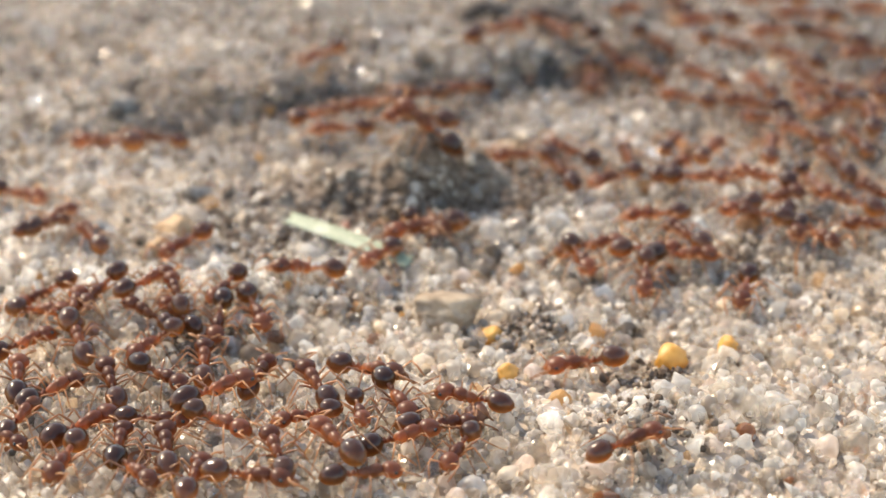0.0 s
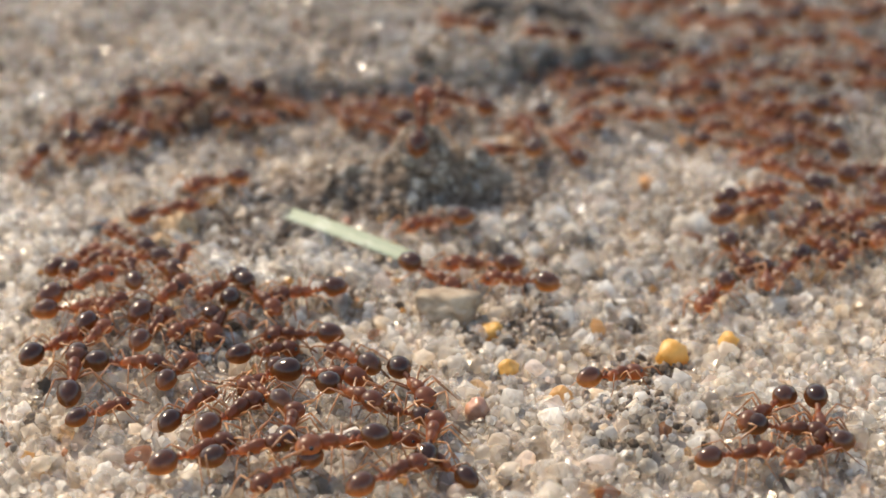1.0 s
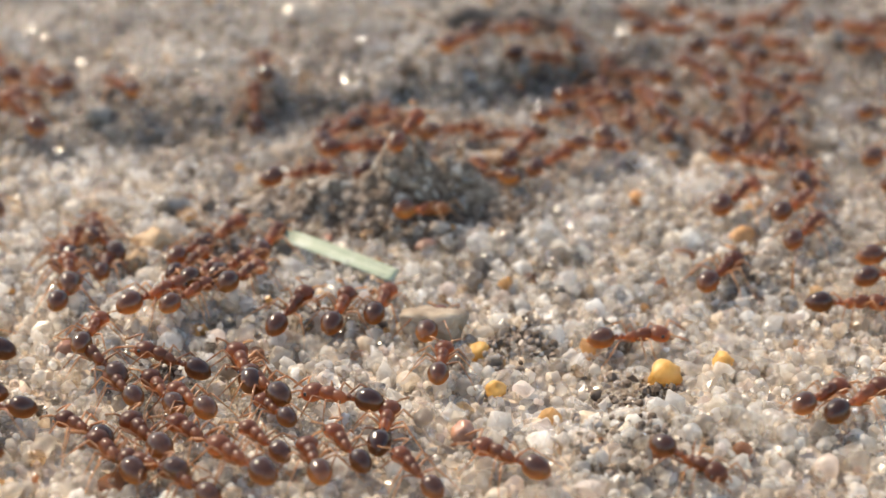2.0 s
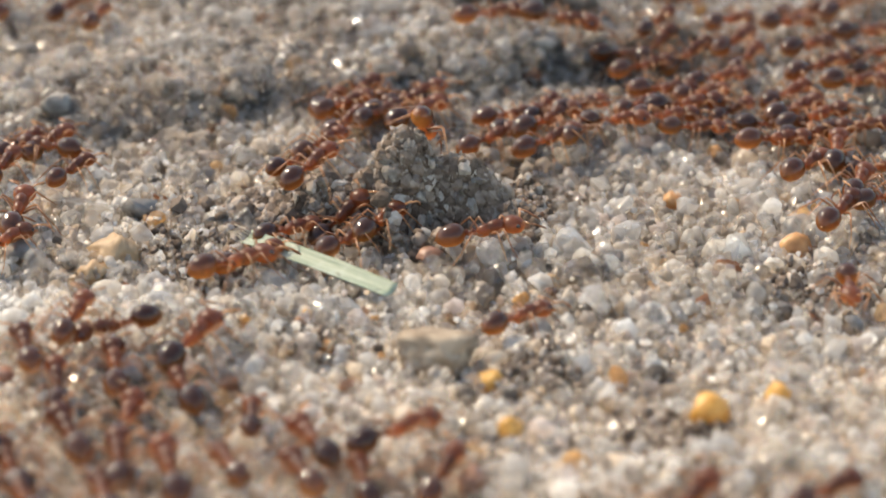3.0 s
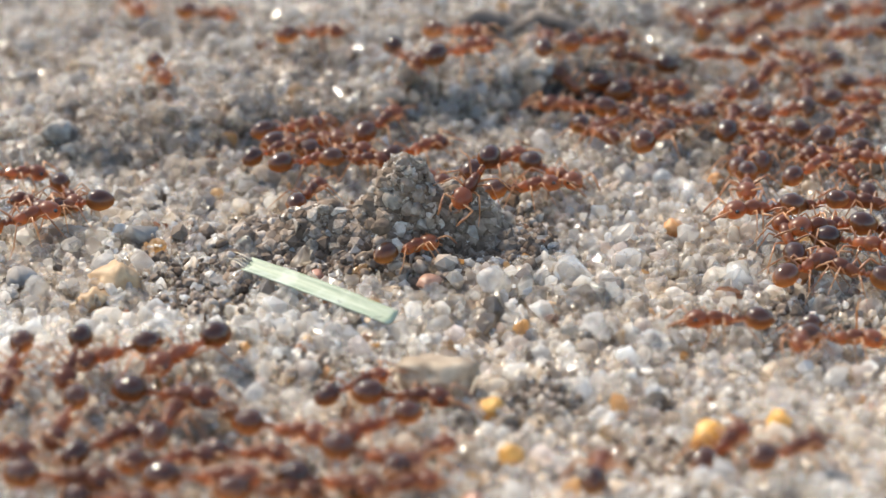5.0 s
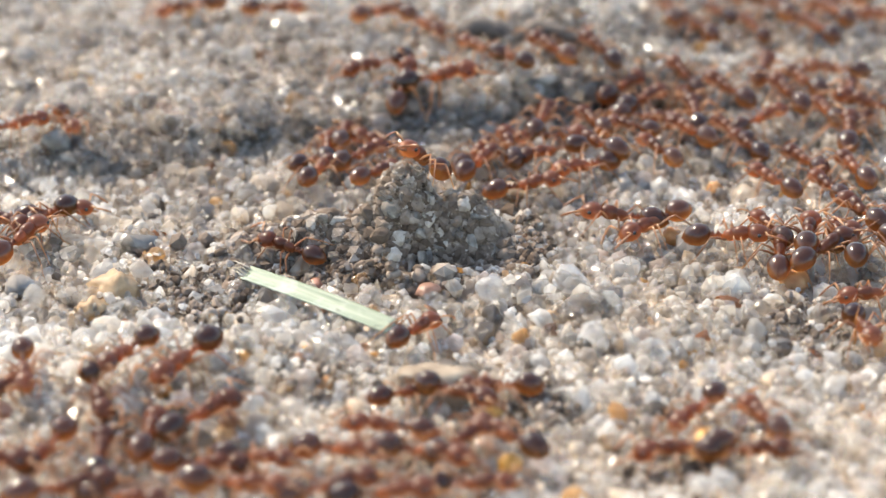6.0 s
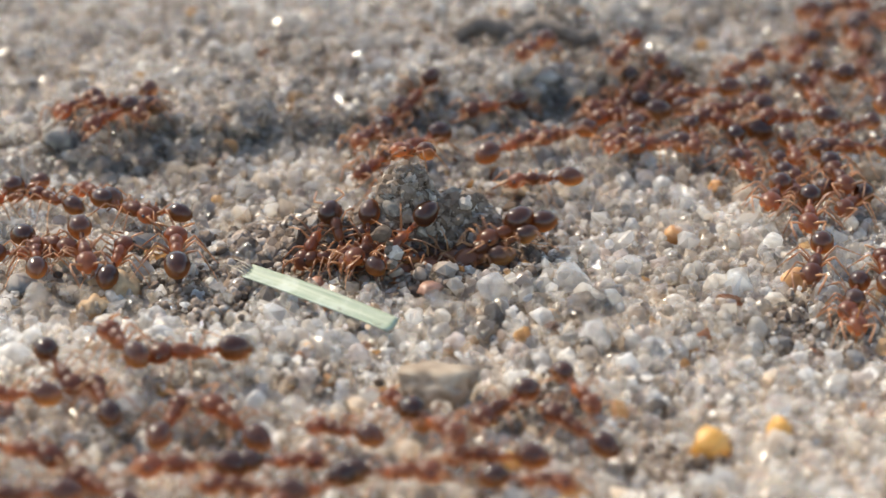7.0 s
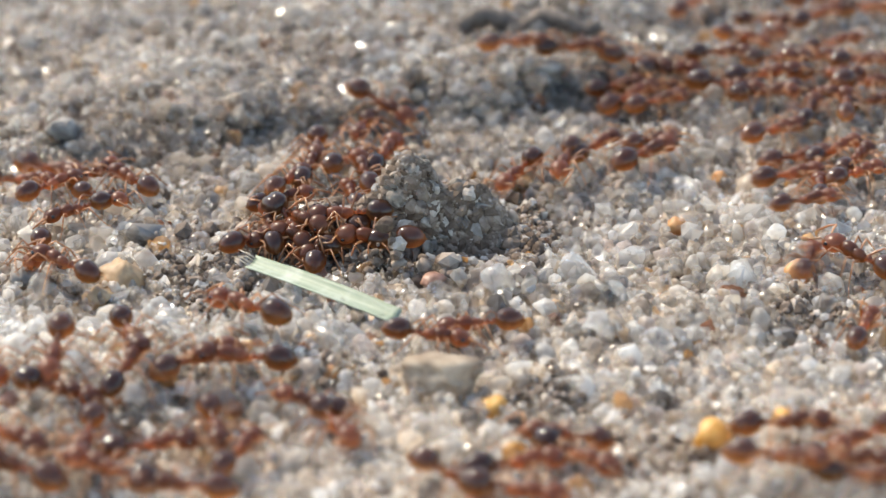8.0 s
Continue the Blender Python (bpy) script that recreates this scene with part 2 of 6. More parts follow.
M_BODY = cuticle("ant_body", (0.21, 0.074, 0.034), (0.47, 0.172, 0.062), (0.78, 0.370, 0.128), 2, 0.70, 0.34, 0.2)
M_GASTER = cuticle("ant_gaster", (0.105, 0.048, 0.028), (0.40, 0.162, 0.052), (0.86, 0.430, 0.115), 2, 0.70, 0.12, 0.6)
M_LEG = cuticle("ant_leg", (0.36, 0.160, 0.066), (0.46, 0.222, 0.096), (0.54, 0.290, 0.135), 0, 0.5, 0.3)
M_EYE = cuticle("ant_eye", (0.010, 0.008, 0.008), (0.012, 0.009, 0.008), (0.014, 0.010, 0.009), 2, 0.0, 0.2)


# ---- helpers for meshes; lengths in millimetres ----
def part(name, bm, mat, parent=None, label="", smooth_faces=True):
    me = bpy.data.meshes.new(name)
    bmesh.ops.scale(bm, vec=(MM, MM, MM), verts=bm.verts)
    bm.to_mesh(me)
    bm.free()
    me.materials.append(mat)
    if smooth_faces:
        me.polygons.foreach_set("use_smooth", [True] * len(me.polygons))
    ob = new(name, me)
    ob.parent = parent
    return tagged(ob, label)


def ball(bm, centre, radii, turn=(0, 0, 0), u=14, v=10, pinch=0.0):
    made = bmesh.ops.create_uvsphere(bm, u_segments=u, v_segments=v, radius=1)["verts"]
    m = Euler([math.radians(a) for a in turn]).to_matrix()
    for w in made:
        k = 1 - pinch * w.co.x
        w.co = Vector(centre) + m @ Vector((w.co.x * radii[0], w.co.y * radii[1] * k, w.co.z * radii[2] * k))
    return made


def tube(bm, points, radii, sides=6):
    rings = []
    for i, p in enumerate(points):
        p = Vector(p)
        way = (Vector(points[min(i + 1, len(points) - 1)]) - Vector(points[max(i - 1, 0)])).normalized()
        a = way.orthogonal().normalized()
        b = way.cross(a)
        rings.append([bm.verts.new(p + (a * math.cos(k * math.tau / sides) + b * math.sin(k * math.tau / sides)) * radii[i])
                      for k in range(sides)])
    for r, s in zip(rings, rings[1:]):
        best = min(range(sides), key=lambda o: sum((r[k].co - s[(k + o) % sides].co).length for k in range(sides)))
        for k in range(sides):
            bm.faces.new((r[k], r[(k + 1) % sides], s[(k + 1 + best) % sides], s[(k + best) % sides]))
    bm.faces.new(rings[0][::-1])
    bm.faces.new(rings[-1])


def grain_shape(rng, steps=2, planes=9, bluntness=1.12):
    """A worn grain: a ball cut by random facets. Returns its points and triangles."""
    bm = bmesh.new()
    bmesh.ops.create_icosphere(bm, subdivisions=steps, radius=1)
    co = np.array([v.co[:] for v in bm.verts])
    tri = np.array([[v.index for v in f.verts] for f in bm.faces])
    bm.free()
    n = rng.normal(size=(planes, 3))
    n /= np.linalg.norm(n, axis=1)[:, None]
    reach = rng.uniform(0.62, 0.95, planes)
    dots = np.maximum(co @ n.T, 1e-3)
    rad = np.minimum((reach / dots).min(1), bluntness)
    co = co * rad[:, None] * rng.uniform(0.78, 1.2, 3)
    co += rng.normal(size=co.shape) * 0.045
    return co / np.abs(co).max(), tri


def chip_shape(rng, corners):
    """A broken crystal: the hull of a few corners."""
    bm = bmesh.new()
    for p in rng.normal(size=(corners, 3)):
        bm.verts.new(p / np.linalg.norm(p) * rng.uniform(0.85, 1.1))
    bmesh.ops.convex_hull(bm, input=bm.verts[:])
    loose = [v for v in bm.verts if not v.link_faces]
    bmesh.ops.delete(bm, geom=loose, context="VERTS")
    bmesh.ops.bevel(bm, geom=bm.edges[:], offset=0.07, segments=1, affect="EDGES", clamp_overlap=True)
    bmesh.ops.triangulate(bm, faces=bm.faces[:])
    bm.verts.index_update()
    co = np.array([v.co[:] for v in bm.verts]) * rng.uniform(0.75, 1.2, 3)
    co += rng.normal(size=co.shape) * 0.03
    tri = np.array([[v.index for v in f.verts] for f in bm.faces])
    bm.free()
    return co / np.abs(co).max(), tri


def turns(rng, count):
    q = rng.normal(size=(count, 4))
    w, x, y, z = (q / np.linalg.norm(q, axis=1)[:, None]).T
    return np.stack([np.stack([1 - 2 * (y * y + z * z), 2 * (x * y - z * w), 2 * (x * z + y * w)], -1),
                     np.stack([2 * (x * y + z * w), 1 - 2 * (x * x + z * z), 2 * (y * z - x * w)], -1),
                     np.stack([2 * (x * z - y * w), 2 * (y * z + x * w), 1 - 2 * (x * x + y * y)], -1)], 1)


def heap(name, places, sizes, shapes, mat, rng, parent=None):
    """Many grains in one mesh."""
    verts, tris, smooth_flags, base = [], [], [], 0
    kinds, spin = rng.integers(0, len(shapes), len(places)), turns(rng, len(places))
    for k, (co, tri) in enumerate(shapes):
        mine = np.where(kinds == k)[0]
        if not len(mine):
            continue
        v = np.einsum("nij,vj->nvi", spin[mine], co) * (sizes[mine, None, None] / 2) + places[mine][:, None, :]
        verts.append(v.reshape(-1, 3))
        tris.append((tri[None] + (base + np.arange(len(mine)) * len(co))[:, None, None]).reshape(-1, 3))
        smooth_flags.append(np.full(len(mine) * len(tri), len(tri) == 80 and k % 2 == 0))
        base += len(mine) * len(co)
    verts, tris = np.concatenate(verts) * MM, np.concatenate(tris)
    me = bpy.data.meshes.new(name)
    me.vertices.add(len(verts))
    me.vertices.foreach_set("co", verts.ravel())
    me.loops.add(tris.size)
    me.loops.foreach_set("vertex_index", tris.ravel().astype(np.int32))
    me.polygons.add(len(tris))
    me.polygons.foreach_set("loop_start", np.arange(0, tris.size, 3, dtype=np.int32))
    me.polygons.foreach_set("use_smooth", np.concatenate(smooth_flags))
    me.update(calc_edges=True)
    me.materials.append(mat)
    ob = new(name, me)
    ob.parent = parent
    return ob


# ---- ground: one sheet, fine near the mound and coarse far off ----
def build_ground():
    steps = np.concatenate([-np.geomspace(2000, 34, 14), np.arange(-33, 33.1, 0.75), np.geomspace(34, 2000, 14)])
    xs, ys = np.meshgrid(steps, steps + 4)
    fade = 1 - smooth(30, 60, np.hypot(xs, ys))
    zs = height(xs, ys) * fade - 0.18
    count = len(steps)
    quads = [(r * count + c, r * count + c + 1, (r + 1) * count + c + 1, (r + 1) * count + c)
             for r in range(count - 1) for c in range(count - 1)]
    me = bpy.data.meshes.new("ground")
    me.from_pydata((np.stack([xs, ys, zs], -1).reshape(-1, 3) * MM).tolist(), [], quads)
    me.materials.append(M_EARTH)
    me.polygons.foreach_set("use_smooth", [True] * len(me.polygons))
    return tagged(new("ground", me), "uneven ground of loose pale coarse sand and brown earth", "ground", kind="structure")


ground = build_ground()
rng = np.random.default_rng(7)
SHAPES = [grain_shape(rng, 2, planes, blunt) for planes, blunt in
          ((5, 1.0), (14, 1.3), (8, 1.05), (10, 1.2), (4, 0.98), (6, 1.0), (12, 1.15), (7, 1.0), (5, 0.95), (16, 1.3), (3, 0.95), (9, 1.08))]
CHIPS = [chip_shape(rng, corners) for corners in (9, 10, 11, 12, 9, 10, 13, 11, 8, 12, 14, 10)]
SHAPES = [s for pair in zip(CHIPS, SHAPES) for s in (pair[0], pair[0], pair[1])] + SHAPES[:4]
SMALL = [chip_shape(rng, 8) for _ in range(4)] + [grain_shape(rng, 1, 6, 1.1) for _ in range(5)]


def spread(step, jitter):
    """Places over the stretch of sand that lies before the mound and behind it."""
    gx, gy = np.meshgrid(np.arange(-26, 26, step), np.arange(-26, 34, step))
    x = gx.ravel() + rng.uniform(-jitter, jitter, gx.size) * step
    y = gy.ravel() + rng.uniform(-jitter, jitter, gx.size) * step
    inside = np.abs(x) < 16.5 + 0.15 * (y + 24)
    return x[inside], y[inside]


def laid(step, mean, spread_of, low, high, lift, rough_lift):
    x, y = spread(step, 0.62)
    # steep ground carries more grains for the same stretch of plan
    e = 0.3
    steep = np.hypot(height(x + e, y) - height(x - e, y), height(x, y + e) - height(x, y - e)) / (2 * e)
    for least in (0.45, 0.8, 1.2):
        more = steep > least
        x, y, steep = (np.concatenate([v, v[more] + rng.normal(0, 0.12, more.sum()) * moved]) for v, moved in ((x, 1), (y, 1), (steep, 0)))
    d = np.clip(mean * rng.lognormal(0, spread_of, len(x)), low, high)
    # hardly any loose grains lie on the mound itself
    bare = np.minimum(((x + 0.2) / 3.1) ** 2 + ((y - 0.6) / 1.8) ** 2, ((x + 4.0) / 2.2) ** 2 + ((y - 0.8) / 1.1) ** 2) + rng.normal(0, 0.38, len(x)) < 0.9
    x, y, d = x[~bare], y[~bare], d[~bare]
    z = height(x, y) + lift * d + rng.normal(0, rough_lift, len(x))
    return np.stack([x, y, z], 1), d


def build_sand():
    p, d = laid(0.43, 0.52, 0.34, 0.26, 1.15, 0.12, 0.08)
    q, e = laid(0.36, 0.28, 0.25, 0.15, 0.42, 0.26, 0.11)
    for name, a, size, shapes, label in (("sand", p, d, SHAPES, "loose coarse quartz sand, clear, milky and tan grains"),
                                         ("fine_sand", q, e, SMALL, "fine pale sand between the coarser grains")):
        # past the mound the sand is darker and browner
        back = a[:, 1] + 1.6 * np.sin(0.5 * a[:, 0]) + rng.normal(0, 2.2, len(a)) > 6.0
        # and in front it is pale
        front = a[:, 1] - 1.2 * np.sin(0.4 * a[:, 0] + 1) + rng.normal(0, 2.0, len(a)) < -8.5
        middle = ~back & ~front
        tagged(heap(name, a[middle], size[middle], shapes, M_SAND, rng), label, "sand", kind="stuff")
        tagged(heap("pale_" + name, a[front], size[front], shapes, M_PALE_SAND, rng), "pale cream sand in the foreground", "sand", kind="stuff")
        tagged(heap("earthy_" + name, a[back], size[back], shapes, M_FAR_SAND, rng), "darker tan sand behind the mound", "sand", kind="stuff")


build_sand()


# ---- single grains, stone, mound crumbs, straw ----
def lump(name, seed, radii, mat, planes=8, rough=0.05):
    """A single worn grain in a mesh of its own."""
    r = np.random.default_rng(seed)
    bm = bmesh.new()
    if mat in (M_CLEAR, M_WHITE, M_SLATE):
        for p in r.normal(size=(planes + 6, 3)):
            bm.verts.new(p / np.linalg.norm(p) * r.uniform(0.9, 1.08))
        bmesh.ops.convex_hull(bm, input=bm.verts[:])
        bmesh.ops.delete(bm, geom=[v for v in bm.verts if not v.link_faces], context="VERTS")
        bmesh.ops.bevel(bm, geom=bm.edges[:], offset=0.13, segments=2, affect="EDGES", clamp_overlap=True)
    else:
        bmesh.ops.create_icosphere(bm, subdivisions=3, radius=1)
        n = r.normal(size=(planes, 3))
        n /= np.linalg.norm(n, axis=1)[:, None]
        reach = r.uniform(0.72, 0.96, planes)
        for v in bm.verts:
            v.co *= min(1.05, float((reach / np.maximum(n @ np.array(v.co), 1e-3)).min()))
    for v in bm.verts:
        k = 1 + noise.noise(v.co * 2.4 + Vector((seed, 0, 0))) * rough * 3 + noise.noise(v.co * 7 + Vector((0, seed, 0))) * rough * 1.4
        v.co = Vector((v.co.x * radii[0], v.co.y * radii[1], v.co.z * radii[2])) * k
    return part(name, bm, mat, smooth_faces=mat not in (M_CLEAR, M_WHITE))


def resting(ob, x, y, sink, turn=(0, 0, 0)):
    ob.matrix_basis = pose(x * MM, y * MM, (float(height(x, y)) + sink) * MM, *turn)
    return ob


# name, x, y, radii, how far its centre lies over the ground, material, label
SINGLE = [
    (7.43, -13.72, 0.57, 0.54, 0.52, 0.30, M_YELLOW, "large rounded yellow quartz grain"),
    (1.89, -14.67, 0.37, 0.34, 0.30, 0.22, M_YELLOW, "yellow quartz grain half sunk in sand"),
    (9.49, -12.95, 0.42, 0.40, 0.37, 0.36, M_YELLOW, "rounded yellow quartz grain"),
    (7.79, 1.69, 0.39, 0.37, 0.35, 0.17, M_ORANGE, "bright orange grain on pale sand"),
    (9.64, 6.01, 0.32, 0.31, 0.30, 0.15, M_ORANGE, "small bright orange grain on sand"),
    (-0.38, -3.01, 0.50, 0.36, 0.26, 0.18, M_SEED, "flat reddish brown grain on sand"),
    (-4.06, -1.63, 0.34, 0.29, 0.24, 0.12, M_RED, "reddish grain behind the grass blade"),
    (2.70, -3.68, 0.23, 0.25, 0.27, 0.16, M_WHITE, "small bright white quartz grain"),
    (5.22, -2.71, 0.37, 0.37, 0.37, 0.26, M_CLEAR, "round clear grey quartz grain"),
    (6.25, -10.34, 0.41, 0.38, 0.34, 0.17, M_WHITE, "rounded milky white quartz grain in sand"),
    (10.75, -9.24, 0.33, 0.32, 0.31, 0.19, M_WHITE, "angular bright white grain"),
    (1.12, -0.85, 0.40, 0.40, 0.40, 0.24, M_CLEAR, "angular bluish quartz grain"),
    (1.58, -3.32, 0.74, 0.69, 0.64, 0.26, M_CLEAR, "large cloudy quartz crystal"),
    (4.29, -2.13, 0.83, 0.76, 0.69, 0.28, M_CLEAR, "large cloudy quartz crystal"),
    (4.68, -6.54, 0.69, 0.63, 0.56, 0.22, M_CLEAR, "large cloudy quartz crystal"),
    (-10.47, -2.62, 0.83, 0.69, 0.55, 0.22, M_TAN, "large rough tan feldspar grain"),
    (-10.98, -3.84, 0.47, 0.43, 0.39, 0.16, M_TAN, "pale tan grain beside a larger one"),
    (-13.45, -2.58, 0.71, 0.57, 0.44, 0.22, M_SLATE, "dark grey flint grain"),
    (-10.12, 0.84, 0.76, 0.63, 0.51, 0.26, M_SLATE, "flat dark grey flint grain"),
    (8.00, -8.73, 0.46, 0.44, 0.42, 0.21, M_CLEAR, "round clear rosy quartz grain"),
    (6.74, -8.78, 0.26, 0.25, 0.24, 0.14, M_CLEAR, "small round clear grain"),
    (-1.33, 0.51, 0.26, 0.25, 0.24, 0.17, M_CLEAR, "small glinting grain on the mound"),
    (-1.74, 0.17, 0.36, 0.22, 0.34, 0.28, M_FLAKE, "flat cream flake stuck in the mound"),
    (-3.39, -9.53, 0.22, 0.22, 0.22, 0.13, M_ORANGE, "small orange grain in pale sand"),
    (-4.07, -7.47, 0.20, 0.20, 0.20, 0.12, M_YELLOW, "small yellow grain in pale sand"),
    (-1.95, -5.89, 0.41, 0.41, 0.41, 0.25, M_CLEAR, "clear round grain at the blade's end"),
    (-5.47, -10.83, 0.37, 0.40, 0.43, 0.26, M_WHITE, "upright milky white quartz grain"),
    (-8.48, -5.78, 0.61, 0.52, 0.44, 0.22, M_CLEAR, "broad cloudy white quartz grain"),
    (11.40, -1.97, 0.56, 0.48, 0.40, 0.16, M_ORANGE, "broad orange brown grain in sand"),
    (-12.52, -11.74, 0.30, 0.33, 0.36, 0.18, M_RED, "orange red grain among the ants"),
    (6.53, -12.44, 0.35, 0.31, 0.26, 0.10, M_WHITE, "milky white grain in sand"),
    (-0.15, -10.60, 0.32, 0.28, 0.23, 0.12, M_WHITE, "milky grain before the stone"),
    (3.37, -4.68, 0.38, 0.35, 0.32, 0.16, M_TAN, "yellowish clear grain in sand"),
    (1.76, -1.28, 0.40, 0.38, 0.36, 0.14, M_SLATE, "smoky grey quartz grain in shade"),
    (6.41, -7.53, 0.65, 0.55, 0.46, 0.14, M_CLEAR, "broad cloudy quartz grain"),
    (-6.63, -2.38, 0.45, 0.39, 0.33, 0.07, M_CRUMB, "dark brown crumb at the blade's tip"),
    (0.80, -17.55, 0.34, 0.39, 0.44, 0.26, M_RED, "orange red grain standing on edge"),
    (1.37, -11.50, 0.43, 0.39, 0.36, 0.11, M_YELLOW, "honey yellow grain in sand"),
    (2.39, 5.70, 0.71, 0.51, 0.32, 0.19, M_TAN, "long amber tan grain behind the mound"),
    (3.76, 13.86, 0.66, 0.54, 0.42, 0.25, M_SLATE, "dark bluish flint grain on the bank"),
    (-13.81, 8.54, 0.84, 0.67, 0.49, 0.24, M_SLATE, "dark flint lump on the bank"),
    (0.75, 19.70, 0.27, 0.26, 0.25, 0.20, M_WHITE, "bright glinting grain far back"),
    (-1.97, 13.25, 0.28, 0.27, 0.25, 0.20, M_WHITE, "bright glinting grain on the bank"),
    (-0.11, 14.85, 0.40, 0.35, 0.31, 0.18, M_WHITE, "pale shining grain on the bank"),
    (-8.88, 21.02, 0.31, 0.30, 0.29, 0.23, M_WHITE, "bright glinting grain far back"),
    (-1.95, -14.10, 0.34, 0.30, 0.26, 0.10, M_SLATE, "dark grey grain in the sand"),
    (-2.16, 0.71, 0.32, 0.30, 0.28, 0.17, M_CLEAR, "cloudy grain stuck in the mound top"),
    (-0.91, 0.40, 0.32, 0.30, 0.28, 0.17, M_CLEAR, "cloudy grain stuck in the mound top"),
    (-0.59, 0.21, 0.26, 0.24, 0.22, 0.13, M_CLEAR, "cloudy grain stuck in the mound top"),
    (-1.15, 0.18, 0.30, 0.28, 0.26, 0.16, M_CLEAR, "cloudy grain stuck in the mound top"),
    (-2.40, 0.49, 0.28, 0.26, 0.24, 0.14, M_CLEAR, "cloudy grain stuck in the mound top"),
    (-1.46, -0.10, 0.26, 0.24, 0.22, 0.13, M_CLEAR, "cloudy grain stuck in the mound top"),
    (-0.85, -0.10, 0.24, 0.22, 0.20, 0.12, M_CLEAR, "cloudy grain stuck in the mound top"),
    (-1.74, 0.40, 0.28, 0.26, 0.24, 0.14, M_CLEAR, "cloudy grain stuck in the mound top"),
]
for n, (x, y, rx, ry, rz, up, mat, label) in enumerate(SINGLE):
    g = lump("sand_grain", 40 + n, (rx, ry, rz), mat, planes=5 + n % 7, rough=0.12 if mat is M_TAN else 0.05)
    resting(g, x, y, up, (0, 0, (n * 47) % 360))
    tagged(g, label, "sand grain", "large sand grains")


def build_stone():
    bm = bmesh.new()
    bmesh.ops.create_icosphere(bm, subdivisions=5, radius=1)
    for v in bm.verts:
        # a rounded block
        p = v.co * (abs(v.co.x) ** 5 + abs(v.co.y) ** 5 + abs(v.co.z) ** 5) ** -0.2
        worn = 1 + 0.10 * noise.noise(p * 1.3) + 0.06 * noise.noise(p * 3.7) - 0.12 * max(0.0, noise.noise(p * 2.6 + Vector((3, 1, 4))))
        v.co = Vector((p.x * 1.15 * (0.86 + 0.14 * p.z), p.y * 0.8, p.z * 0.68)) * worn
        # hollows in the face that looks over the sand
        if p.y < -0.5:
            for x, z, wide, deep in ((-0.60, 0.34, 0.25, 0.12), (-0.34, -0.22, 0.16, 0.08), (0.12, 0.44, 0.17, 0.09), (0.55, -0.40, 0.36, 0.16)):
                v.co.y += deep * math.exp(-(((p.x - x) ** 2 + (p.z - z) ** 2) / wide ** 2) ** 2)
    stone = part("stone", bm, M_STONE)
    stone.matrix_basis = pose(-0.00012, -0.01015, 0.00042, -14, -5, -24)
    tagged(stone, "small blocky pale brown stone with pitted side", "stone")


build_stone()


def build_mound():
    """Damp crumbs of earth and sand stuck together on the mound."""
    r = np.random.default_rng(21)
    count = 9500
    x = np.concatenate([r.normal(-0.3, 1.5, count), r.normal(-4.0, 1.4, count // 2)])
    y = np.concatenate([r.normal(0.7, 1.05, count), r.normal(0.9, 0.6, count // 2)])
    d = np.clip(0.27 * r.lognormal(0, 0.45, len(x)), 0.12, 0.75)

    def clod(a, b):
        """How high the clods rise here."""
        rise = 0.35 + 0.65 * math.exp(-((a + 1.4) / 1.3) ** 2)
        return rise * 1.9 * max(0.0, noise.noise(Vector((a * 0.85, b * 0.85, 5.0)))) + rise * max(0.0, noise.noise(Vector((a * 2.1, b * 2.1, 1.0))))

    z = height(x, y) + 0.06 + np.array([clod(a, b) for a, b in zip(x, y)]) * r.uniform(0, 1, len(x)) ** 0.6
    soil = r.random(len(x)) < 0.95
    p = np.stack([x, y, z], 1)
    mound = heap("mound", p[soil], d[soil], SMALL[4:] + SHAPES[2:12:3], M_CRUMB, r)
    tagged(mound, "crumbly dark mound of damp earth and sand", "mound", kind="stuff")
    # larger pale crumbs and flakes that stick out of the crown
    meshes = []
    for co, tri in SHAPES[:12] + CHIPS[:6]:
        me = bpy.data.meshes.new("crumb")
        me.from_pydata((co * 0.5 * MM).tolist(), [], tri.tolist())
        me.materials.append(M_FLAKE)
        meshes.append(me)
    for k in range(110):
        cx, cy = r.normal(-1.2, 0.7), r.normal(0.35, 0.6)
        if k % 4 == 0:
            cx, cy = r.normal(-4.3, 1.1), r.normal(0.5, 0.6)
        size = float(np.clip(0.42 * r.lognormal(0, 0.3), 0.22, 0.75))
        c = new("crumb", meshes[k % len(meshes)])
        c.parent = mound
        c.matrix_basis = pose(cx * MM, cy * MM, (float(height(cx, cy)) + clod(cx, cy) + r.uniform(0.05, 0.3)) * MM, *r.uniform(0, 360, 3)) @ Matrix.Diagonal((size, size * 0.8, size, 1))
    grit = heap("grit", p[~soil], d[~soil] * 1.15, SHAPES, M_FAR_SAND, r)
    tagged(grit, "dull sand grains stuck in the crumbly mound", "grit", kind="stuff")


build_mound()


